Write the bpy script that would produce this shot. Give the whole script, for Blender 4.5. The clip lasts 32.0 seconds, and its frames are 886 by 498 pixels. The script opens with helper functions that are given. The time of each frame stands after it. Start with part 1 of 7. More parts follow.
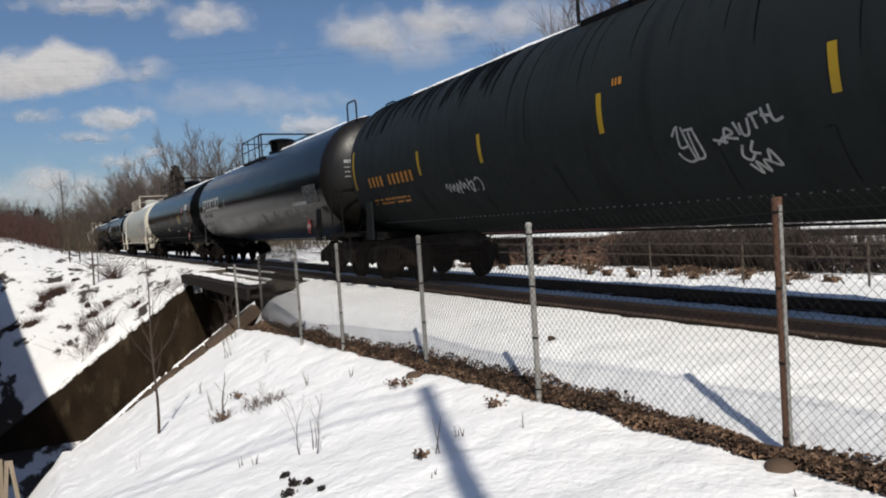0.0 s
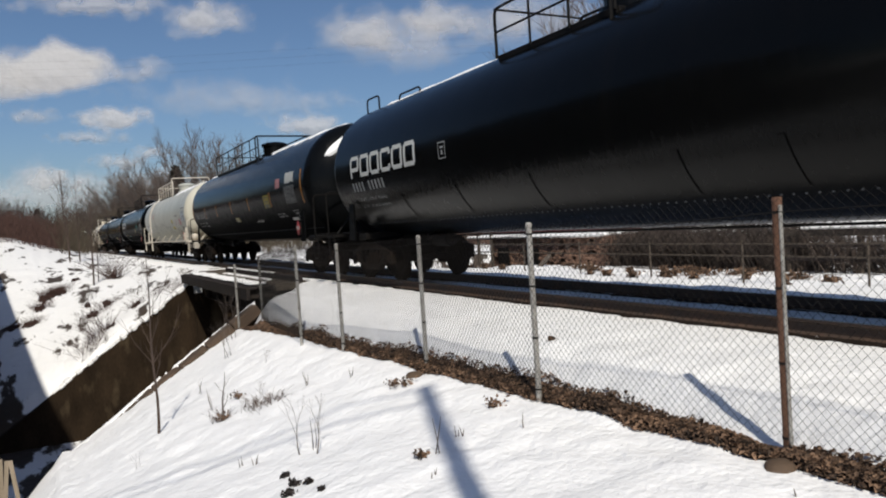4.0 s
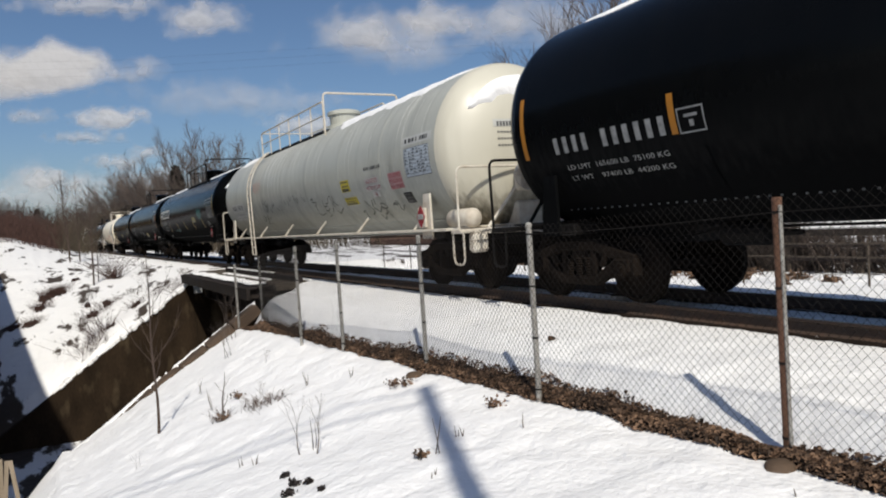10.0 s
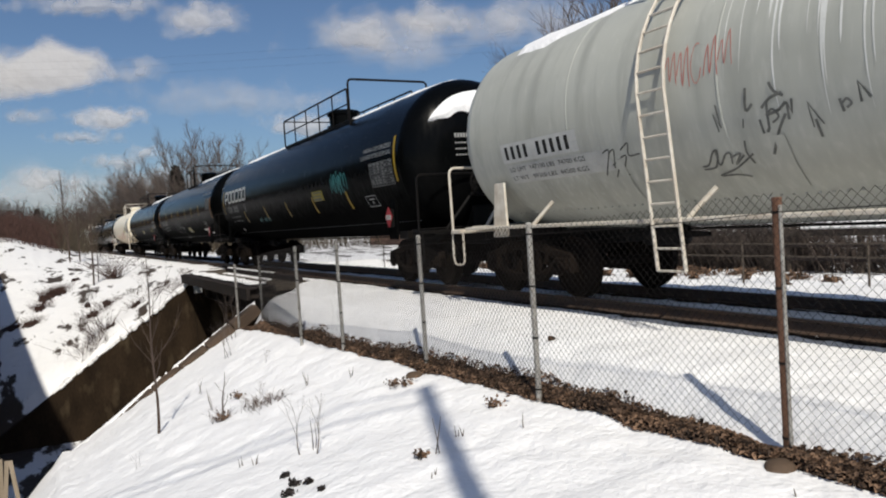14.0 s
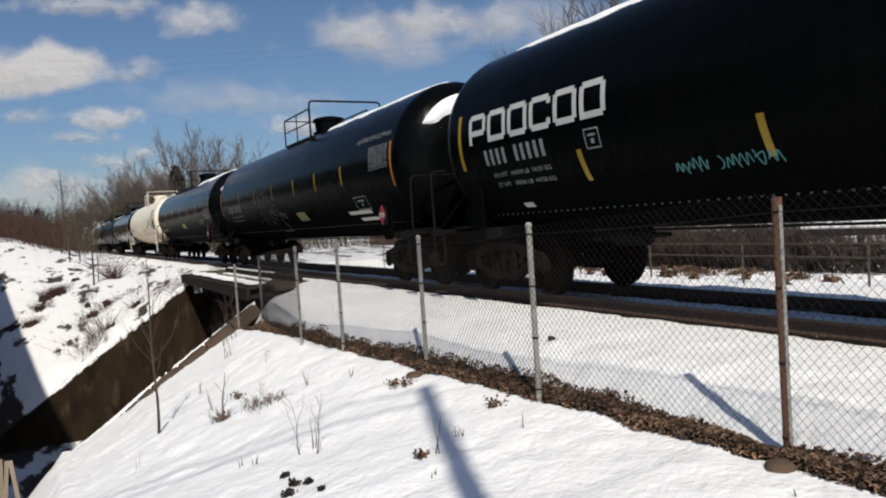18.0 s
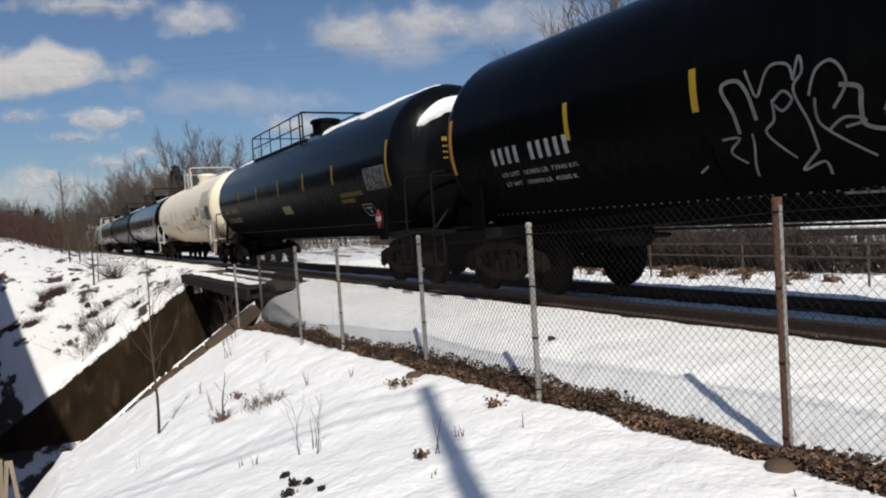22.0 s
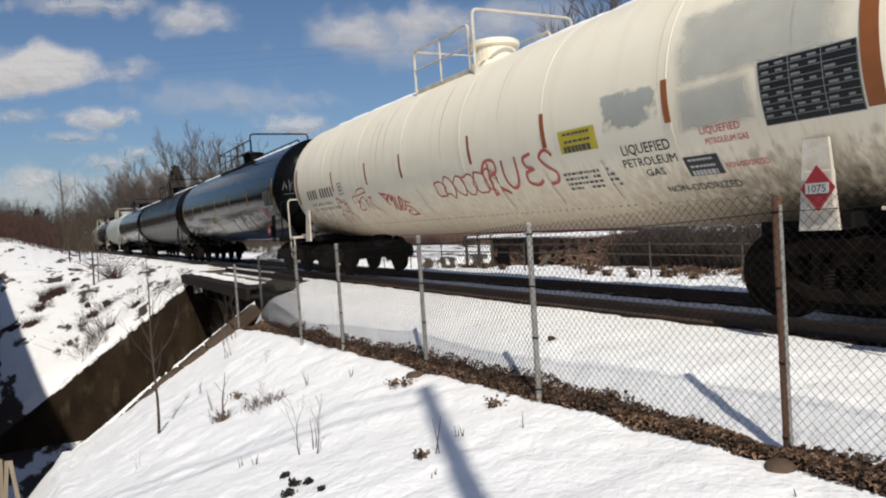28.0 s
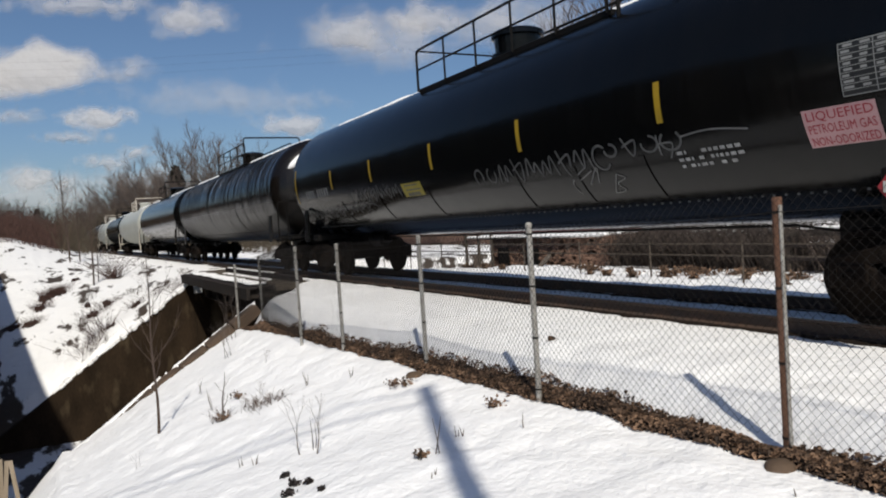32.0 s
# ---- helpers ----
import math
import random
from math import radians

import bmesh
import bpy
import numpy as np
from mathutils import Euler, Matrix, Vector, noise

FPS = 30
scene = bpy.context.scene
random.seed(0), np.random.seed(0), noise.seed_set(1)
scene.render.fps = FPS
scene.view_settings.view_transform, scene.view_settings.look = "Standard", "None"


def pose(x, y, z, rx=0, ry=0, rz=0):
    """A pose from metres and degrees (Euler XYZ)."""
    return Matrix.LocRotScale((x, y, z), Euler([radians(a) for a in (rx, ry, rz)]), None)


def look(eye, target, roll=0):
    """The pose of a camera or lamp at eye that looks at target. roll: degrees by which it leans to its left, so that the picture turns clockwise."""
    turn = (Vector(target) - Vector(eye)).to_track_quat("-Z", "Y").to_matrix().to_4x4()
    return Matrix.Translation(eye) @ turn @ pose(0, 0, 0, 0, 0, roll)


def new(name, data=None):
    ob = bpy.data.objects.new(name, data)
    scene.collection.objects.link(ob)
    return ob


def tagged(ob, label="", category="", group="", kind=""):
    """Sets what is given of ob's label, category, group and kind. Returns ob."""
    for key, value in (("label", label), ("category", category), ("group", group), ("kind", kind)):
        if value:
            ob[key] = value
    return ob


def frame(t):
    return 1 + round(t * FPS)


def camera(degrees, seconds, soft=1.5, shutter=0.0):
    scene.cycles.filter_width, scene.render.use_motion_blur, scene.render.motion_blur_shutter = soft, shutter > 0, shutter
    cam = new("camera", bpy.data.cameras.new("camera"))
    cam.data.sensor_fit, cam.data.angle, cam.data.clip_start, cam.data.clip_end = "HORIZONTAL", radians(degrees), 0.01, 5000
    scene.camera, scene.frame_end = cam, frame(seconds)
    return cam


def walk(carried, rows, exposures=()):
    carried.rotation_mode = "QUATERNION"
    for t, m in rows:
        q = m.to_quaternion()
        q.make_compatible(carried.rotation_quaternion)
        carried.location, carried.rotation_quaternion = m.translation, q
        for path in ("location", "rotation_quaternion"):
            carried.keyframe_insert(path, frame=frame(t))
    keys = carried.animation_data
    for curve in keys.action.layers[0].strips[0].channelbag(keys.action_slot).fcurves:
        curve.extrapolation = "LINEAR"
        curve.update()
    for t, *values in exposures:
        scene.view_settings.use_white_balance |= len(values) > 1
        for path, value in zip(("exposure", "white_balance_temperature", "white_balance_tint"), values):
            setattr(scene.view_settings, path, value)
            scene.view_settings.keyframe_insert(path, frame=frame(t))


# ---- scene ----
cam = camera(63.7, 32.0, soft=2.0)
EYE = (0.0, -7.558, 1.269)
VIEW = Matrix(((0.48206, -0.00279, 0.87613, EYE[0]), (0.87356, 0.07818, -0.48040, EYE[1]),
               (-0.06716, 0.99694, 0.04013, EYE[2]), (0, 0, 0, 1)))
walk(cam, [(0.0, VIEW), (32.0, VIEW)])

# ---- light ----
SUN_WAY = Vector((0.88, -0.33, 1.0)).normalized()
world = bpy.data.worlds.new("sky")
scene.world = world
world.use_nodes = True
wn, wl = world.node_tree.nodes, world.node_tree.links
wn.clear()
sky = wn.new("ShaderNodeTexSky")
sky.sky_type, sky.sun_disc = "NISHITA", False
sky.sun_elevation = math.asin(SUN_WAY.z)
sky.sun_rotation = math.atan2(SUN_WAY.x, SUN_WAY.y)
sky.altitude, sky.air_density, sky.dust_density, sky.ozone_density = 200, 1.0, 1.5, 6.0
bg = wn.new("ShaderNodeBackground")
bg.inputs["Strength"].default_value = 0.082
wo = wn.new("ShaderNodeOutputWorld")
wl.new(sky.outputs[0], bg.inputs[0])
wl.new(bg.outputs[0], wo.inputs[0])
sun = new("sun", bpy.data.lights.new("sun", "SUN"))
sun.data.energy, sun.data.angle, sun.data.color = 3.95, radians(0.8), (1.0, 0.95, 0.84)
sun.matrix_world = look(SUN_WAY * 50, (0, 0, 0))
scene.view_settings.exposure = 0.0


# ---- mesh and material helpers ----
class Shape:
    """Collects vertices and faces of one mesh."""

    def __init__(self):
        self.v, self.f = [], []

    def add(self, verts, faces):
        n = len(self.v)
        self.v += [tuple(q) for q in verts]
        self.f += [tuple(i + n for i in f) for f in faces]
        return self

    def box(self, c, s, turn=None):
        c = Vector(c)
        q = []
        for dx in (-.5, .5):
            for dy in (-.5, .5):
                for dz in (-.5, .5):
                    w = Vector((dx * s[0], dy * s[1], dz * s[2]))
                    q.append(c + (turn @ w if turn else w))
        return self.add(q, ((0, 1, 3, 2), (4, 6, 7, 5), (0, 4, 5, 1), (2, 3, 7, 6), (0, 2, 6, 4), (1, 5, 7, 3)))

    def slab(self, c, s, bevel=0.01, turn=None):
        """A box with all its edges cut back."""
        c = Vector(c)
        h = [a / 2 for a in s]
        b = min(bevel, *(a * 0.95 for a in h))
        q, ids = [], {}
        for sx in (-1, 1):
            for sy in (-1, 1):
                for sz in (-1, 1):
                    for k in range(3):
                        w = [sx * (h[0] - b), sy * (h[1] - b), sz * (h[2] - b)]
                        w[k] = (sx, sy, sz)[k] * h[k]
                        ids[sx, sy, sz, k] = len(q)
                        w = Vector(w)
                        q.append(c + (turn @ w if turn else w))
        f = []
        for k in range(3):
            a, d = (k + 1) % 3, (k + 2) % 3
            for s_ in (-1, 1):
                def key(p, r, kk=k):
                    w = [0, 0, 0]
                    w[k], w[a], w[d] = s_, p, r
                    return ids[(*w, kk)]
                loop = [key(-1, -1), key(1, -1), key(1, 1), key(-1, 1)]
                f.append(loop if s_ > 0 else loop[::-1])
            for p in (-1, 1):
                for r in (-1, 1):
                    lo, hi = [0, 0, 0], [0, 0, 0]
                    lo[k], hi[k] = -1, 1
                    lo[a] = hi[a] = p
                    lo[d] = hi[d] = r
                    loop = [ids[(*lo, a)], ids[(*hi, a)], ids[(*hi, d)], ids[(*lo, d)]]
                    f.append(loop if p * r < 0 else loop[::-1])
        for sx in (-1, 1):
            for sy in (-1, 1):
                for sz in (-1, 1):
                    t = [ids[sx, sy, sz, k] for k in range(3)]
                    f.append(t if sx * sy * sz > 0 else t[::-1])
        return self.add(q, f)

    def tube(self, pts, r, sides=6, caps=True):
        pts = [Vector(q) for q in pts]
        rs = r if isinstance(r, (list, tuple)) else [r] * len(pts)
        q, f = [], []
        side = None
        for i, c in enumerate(pts):
            d = (pts[min(i + 1, len(pts) - 1)] - pts[max(i - 1, 0)]).normalized()
            if side is None:
                side = d.orthogonal().normalized()
            side = (side - d * side.dot(d))
            side = side.normalized() if side.length > 1e-6 else d.orthogonal().normalized()
            up = d.cross(side)
            for k in range(sides):
                a = 2 * math.pi * k / sides
                q.append(c + (side * math.cos(a) + up * math.sin(a)) * rs[i])
        for i in range(len(pts) - 1):
            for k in range(sides):
                k2 = (k + 1) % sides
                f.append((i * sides + k, i * sides + k2, (i + 1) * sides + k2, (i + 1) * sides + k))
        if caps:
            f.append(tuple(range(sides))[::-1])
            f.append(tuple((len(pts) - 1) * sides + k for k in range(sides)))
        return self.add(q, f)

    def lathe(self, profile, axis="x", c=(0, 0, 0), sides=40, a0=0.0, a1=2 * math.pi):
        """profile: (place along the axis, radius)."""
        full = abs(a1 - a0 - 2 * math.pi) < 1e-6
        n = sides if full else sides + 1
        q, f = [], []
        for s, r in profile:
            for k in range(n):
                a = a0 + (a1 - a0) * k / sides
                u, w = r * math.cos(a), r * math.sin(a)
                p = {"x": (s, u, w), "y": (w, s, u), "z": (u, w, s)}[axis]
                q.append((p[0] + c[0], p[1] + c[1], p[2] + c[2]))
        for i in range(len(profile) - 1):
            for k in range(sides):
                k2 = (k + 1) % n
                f.append((i * n + k, i * n + k2, (i + 1) * n + k2, (i + 1) * n + k))
        return self.add(q, f)

    def mesh(self, name, smooth=False):
        me = bpy.data.meshes.new(name)
        me.from_pydata(self.v, [], self.f)
        if smooth:
            me.polygons.foreach_set("use_smooth", [True] * len(me.polygons))
        me.update()
        return me


def part(name, shape, material, parent=None, label="", smooth=False, at=None):
    me = shape if isinstance(shape, bpy.types.Mesh) else shape.mesh(name, smooth)
    if not me.materials:
        me.materials.append(material)
    ob = new(name, me)
    if parent:
        ob.parent = parent
    if at is not None:
        ob.matrix_basis = at
    if label:
        tagged(ob, label)
    return ob


def thing(name, label, category, group="", kind="", at=None):
    ob = tagged(new(name), label, category, group, kind)
    ob.empty_display_size = 0.2
    if at is not None:
        ob.matrix_basis = at
    return ob


def material(name, base, second=None, rough=0.6, metal=0.0, scale=3.0, fine=60.0, bump=0.2, depth=0.01,
             rnd=0.0, stretch=(1, 1, 1), spots=None, spot_scale=2.0, spot_at=0.6, gloss_var=0.15, ior=1.45):
    """Two scales of noise between two colours, with stains, relief and gloss that vary."""
    m = bpy.data.materials.new(name)
    m.use_nodes = True
    n, l = m.node_tree.nodes, m.node_tree.links
    b = n["Principled BSDF"]
    second = second or [c * 0.7 for c in base]
    co = n.new("ShaderNodeTexCoord")
    mp = n.new("ShaderNodeMapping")
    mp.inputs["Scale"].default_value = stretch
    l.new(co.outputs["Object"], mp.inputs[0])

    def noise_tex(s, detail=6):
        t = n.new("ShaderNodeTexNoise")
        t.inputs["Scale"].default_value, t.inputs["Detail"].default_value = s, detail
        l.new(mp.outputs[0], t.inputs["Vector"])
        return t
    big, small = noise_tex(scale), noise_tex(fine, 3)
    add = n.new("ShaderNodeMath")
    add.operation = "MULTIPLY_ADD"
    l.new(small.outputs[0], add.inputs[0])
    add.inputs[1].default_value = 0.4
    l.new(big.outputs[0], add.inputs[2])
    ramp = n.new("ShaderNodeValToRGB")
    ramp.color_ramp.elements[0].position, ramp.color_ramp.elements[1].position = 0.45, 0.95
    ramp.color_ramp.elements[0].color = (*base, 1)
    ramp.color_ramp.elements[1].color = (*second, 1)
    l.new(add.outputs[0], ramp.inputs[0])
    out = ramp.outputs[0]
    if spots:
        st = noise_tex(spot_scale, 8)
        sr = n.new("ShaderNodeValToRGB")
        sr.color_ramp.elements[0].position, sr.color_ramp.elements[1].position = spot_at, spot_at + 0.12
        l.new(st.outputs[0], sr.inputs[0])
        mx = n.new("ShaderNodeMixRGB")
        mx.inputs[2].default_value = (*spots, 1)
        l.new(sr.outputs[0], mx.inputs[0])
        l.new(out, mx.inputs[1])
        out = mx.outputs[0]
    if rnd:
        oi = n.new("ShaderNodeObjectInfo")
        gi = n.new("ShaderNodeNewGeometry")
        sm = n.new("ShaderNodeMath")
        l.new(oi.outputs["Random"], sm.inputs[0])
        l.new(gi.outputs["Random Per Island"], sm.inputs[1])
        fr = n.new("ShaderNodeMath")
        fr.operation = "FRACT"
        l.new(sm.outputs[0], fr.inputs[0])
        mr = n.new("ShaderNodeMapRange")
        mr.inputs[3].default_value, mr.inputs[4].default_value = 1 - rnd, 1 + rnd
        l.new(fr.outputs[0], mr.inputs[0])
        hs = n.new("ShaderNodeHueSaturation")
        l.new(mr.outputs[0], hs.inputs["Value"])
        l.new(out, hs.inputs["Color"])
        out = hs.outputs[0]
    l.new(out, b.inputs["Base Color"])
    rr = n.new("ShaderNodeMapRange")
    rr.inputs[3].default_value, rr.inputs[4].default_value = max(0.02, rough - gloss_var), min(1, rough + gloss_var)
    l.new(big.outputs[0], rr.inputs[0])
    l.new(rr.outputs[0], b.inputs["Roughness"])
    b.inputs["Metallic"].default_value = metal
    b.inputs["IOR"].default_value = ior
    if bump:
        bp = n.new("ShaderNodeBump")
        bp.inputs["Strength"].default_value, bp.inputs["Distance"].default_value = bump, depth
        l.new(add.outputs[0], bp.inputs["Height"])
        l.new(bp.outputs[0], b.inputs["Normal"])
    return m


def paint_streaks(name, base, dirt, rough, amount=0.5, rust=None, spec=0.5, low=0.0, spray=None, matte=0.9):
    """Old paint on a tank: runs of dirt down the sides, blotches, worn places."""
    m = bpy.data.materials.new(name)
    m.use_nodes = True
    n, l = m.node_tree.nodes, m.node_tree.links
    b = n["Principled BSDF"]
    co = n.new("ShaderNodeTexCoord")
    col = None
    # runs: narrow along the car, long down the side
    for i, (sc, lo, hi, k) in enumerate((((3.2, 0.6, 0.35), 0.50, 0.72, amount), ((0.35, 0.5, 0.8), 0.48, 0.75, amount * 0.7), ((14, 9, 3), 0.55, 0.8, amount * 0.4))):
        mp = n.new("ShaderNodeMapping")
        mp.inputs["Scale"].default_value = sc
        mp.inputs["Location"].default_value = (i * 7.3, 1.7, i * 2.1)
        l.new(co.outputs["Object"], mp.inputs[0])
        t = n.new("ShaderNodeTexNoise")
        t.inputs["Scale"].default_value, t.inputs["Detail"].default_value = 1.0, 7
        l.new(mp.outputs[0], t.inputs["Vector"])
        r = n.new("ShaderNodeMapRange")
        r.inputs[1].default_value, r.inputs[2].default_value, r.inputs[4].default_value = lo, hi, k
        l.new(t.outputs[0], r.inputs[0])
        mx = n.new("ShaderNodeMixRGB")
        l.new(r.outputs[0], mx.inputs[0])
        if col is None:
            mx.inputs[1].default_value = (*base, 1)
        else:
            l.new(col, mx.inputs[1])
        mx.inputs[2].default_value = (*(rust if rust and i == 2 else dirt), 1)
        col = mx.outputs[0]
        last = t
    if low:
        # road dirt thrown up from the wheels, on the lower third of the shell
        sx = n.new("ShaderNodeSeparateXYZ")
        l.new(co.outputs["Object"], sx.inputs[0])
        wob = n.new("ShaderNodeMath")
        wob.operation = "MULTIPLY_ADD"
        wob.inputs[1].default_value = 0.9
        l.new(last.outputs[0], wob.inputs[0])
        l.new(sx.outputs["Z"], wob.inputs[2])
        r = n.new("ShaderNodeMapRange")
        r.inputs[1].default_value, r.inputs[2].default_value, r.inputs[3].default_value, r.inputs[4].default_value = (1.45, 2.4, low, 0.0) if not spray else (1.5, 2.35, low, 0.0)
        l.new(wob.outputs[0], r.inputs[0])
        mx = n.new("ShaderNodeMixRGB")
        l.new(r.outputs[0], mx.inputs[0])
        l.new(col, mx.inputs[1])
        mx.inputs[2].default_value = (*(spray or dirt), 1)
        col = mx.outputs[0]
        if spray:
            # brake dust thrown up above the trucks at both ends
            ab = n.new("ShaderNodeMath")
            ab.operation = "ABSOLUTE"
            l.new(sx.outputs["X"], ab.inputs[0])
            ex = n.new("ShaderNodeMapRange")
            ex.inputs[1].default_value, ex.inputs[2].default_value, ex.inputs[4].default_value = 4.2, 6.6, 0.85
            l.new(ab.outputs[0], ex.inputs[0])
            hz = n.new("ShaderNodeMapRange")
            hz.inputs[1].default_value, hz.inputs[2].default_value, hz.inputs[3].default_value, hz.inputs[4].default_value = 1.62, 2.2, 1.0, 0.0
            l.new(wob.outputs[0], hz.inputs[0])
            both = n.new("ShaderNodeMath")
            both.operation = "MULTIPLY"
            l.new(ex.outputs[0], both.inputs[0])
            l.new(hz.outputs[0], both.inputs[1])
            mx = n.new("ShaderNodeMixRGB")
            l.new(both.outputs[0], mx.inputs[0])
            l.new(col, mx.inputs[1])
            mx.inputs[2].default_value = (*(c * 0.2 for c in spray), 1)
            col = mx.outputs[0]
    l.new(col, b.inputs["Base Color"])
    rr = n.new("ShaderNodeMapRange")
    rr.inputs[3].default_value, rr.inputs[4].default_value = max(0.05, rough - 0.12), min(1, rough + 0.2)
    l.new(last.outputs[0], rr.inputs[0])
    l.new(rr.outputs[0], b.inputs["Roughness"])
    b.inputs["Specular IOR Level"].default_value = spec
    if low and matte:
        # the dust takes the gloss off the lower flank
        dull = n.new("ShaderNodeMapRange")
        dull.inputs[1].default_value, dull.inputs[2].default_value, dull.inputs[3].default_value, dull.inputs[4].default_value = 2.0, 2.9, matte, 0.0
        l.new(wob.outputs[0], dull.inputs[0])
        rm = n.new("ShaderNodeMix")
        rm.inputs[3].default_value = 0.95
        l.new(dull.outputs[0], rm.inputs[0])
        l.new(rr.outputs[0], rm.inputs[2])
        l.new(rm.outputs[0], b.inputs["Roughness"])
        sm = n.new("ShaderNodeMapRange")
        sm.inputs[3].default_value, sm.inputs[4].default_value = spec, spec * 0.15
        l.new(dull.outputs[0], sm.inputs[0])
        l.new(sm.outputs[0], b.inputs["Specular IOR Level"])
    # slight waviness of the plate
    t = n.new("ShaderNodeTexNoise")
    t.inputs["Scale"].default_value = 1.3
    l.new(co.outputs["Object"], t.inputs["Vector"])
    bp = n.new("ShaderNodeBump")
    bp.inputs["Strength"].default_value, bp.inputs["Distance"].default_value = 0.25, 0.03
    l.new(t.outputs[0], bp.inputs["Height"])
    l.new(bp.outputs[0], b.inputs["Normal"])
    return m


def flat_paint(name, c, rough=0.5):
    return material(name, c, [a * 0.82 for a in c], rough=rough, bump=0.05, scale=5)


SNOW = material("snow", (0.90, 0.885, 0.875), (0.84, 0.83, 0.83), rough=0.75, scale=3.0, fine=13, bump=0.85, depth=0.06)
GALV = material("galvanized_steel", (0.47, 0.45, 0.41), (0.27, 0.25, 0.225), rough=0.55, metal=0.35, scale=8)
RUSTY = material("rusty_pipe", (0.105, 0.045, 0.027), (0.16, 0.085, 0.05), rough=0.75, metal=0.1, scale=3, bump=0.2, stretch=(1, 1, 0.3))
WIRE = material("wire", (0.020, 0.018, 0.017), (0.012, 0.010, 0.009), rough=0.8, scale=8, bump=0, ior=1.2)
RAILSTEEL = material("rail_steel", (0.045, 0.036, 0.032), (0.10, 0.06, 0.04), rough=0.7, metal=0.2, scale=3)
RAILHEAD = material("rail_head_steel", (0.3, 0.3, 0.31), (0.2, 0.19, 0.18), rough=0.35, metal=0.9, scale=3, bump=0.05)
TIE = material("tie_wood", (0.05, 0.04, 0.032), (0.10, 0.08, 0.06), rough=0.9, scale=2, stretch=(8, 1, 8), rnd=0.3)
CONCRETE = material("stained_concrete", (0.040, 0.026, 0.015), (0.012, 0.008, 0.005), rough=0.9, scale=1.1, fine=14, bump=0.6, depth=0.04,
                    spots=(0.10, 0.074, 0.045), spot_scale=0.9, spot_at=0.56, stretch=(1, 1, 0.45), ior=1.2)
COPING = material("coping_concrete", (0.105, 0.067, 0.042), (0.05, 0.034, 0.023), rough=0.9, scale=2, fine=40, bump=0.5, depth=0.02)
BRIDGE = material("bridge_steel", (0.02, 0.018, 0.018), (0.035, 0.026, 0.02), rough=0.8, scale=3, ior=1.25)
# darker timber than the planks, for the bridge walkway and lower fence boards
DARKWOOD = material("dark_timber", (0.020, 0.016, 0.017), (0.035, 0.028, 0.025), rough=0.8, stretch=(1, 6, 6), rnd=0.25, ior=1.25)
PLANK = material("weathered_plank", (0.105, 0.082, 0.064), (0.045, 0.036, 0.028), rough=0.9, stretch=(1, 6, 6), rnd=0.25)
SOIL = material("soil", (0.022, 0.014, 0.010), (0.011, 0.008, 0.006), rough=1.0, ior=1.2, scale=5, fine=50, bump=0.8, depth=0.04)
LEAF = material("dead_leaf", (0.175, 0.105, 0.064), (0.055, 0.034, 0.023), rough=0.85, rnd=0.9, bump=0.1)
BARK = material("bark", (0.13, 0.10, 0.08), (0.07, 0.055, 0.045), rough=0.9, scale=6, bump=0.5)
SAPBARK = material("sapling_bark", (0.075, 0.05, 0.038), (0.045, 0.03, 0.023), rough=0.9, scale=6, bump=0.3)
TWIG = material("twig", (0.10, 0.075, 0.062), (0.065, 0.05, 0.042), rough=0.9, bump=0.0, rnd=0.3)
BRUSH = material("brush", (0.085, 0.05, 0.035), (0.045, 0.028, 0.021), rough=0.95, bump=0.0, rnd=0.35)
CONIFER = material("conifer", (0.014, 0.015, 0.009), (0.03, 0.027, 0.016), rough=0.9, bump=0.0, rnd=0.4)


# ---- ground ----
def mix(a, b, u):
    return a + (b - a) * max(0.0, min(1.0, u))


def ease(u):
    u = max(0.0, min(1.0, u))
    return u * u * (3 - 2 * u)


CUT_EAST, CUT_WEST, CUT_FLOOR = -19.65, -31.3, -6.3


def fence_foot(x):
    return -0.45 + 0.034 * x - 0.03 * max(0.0, -15 - x)


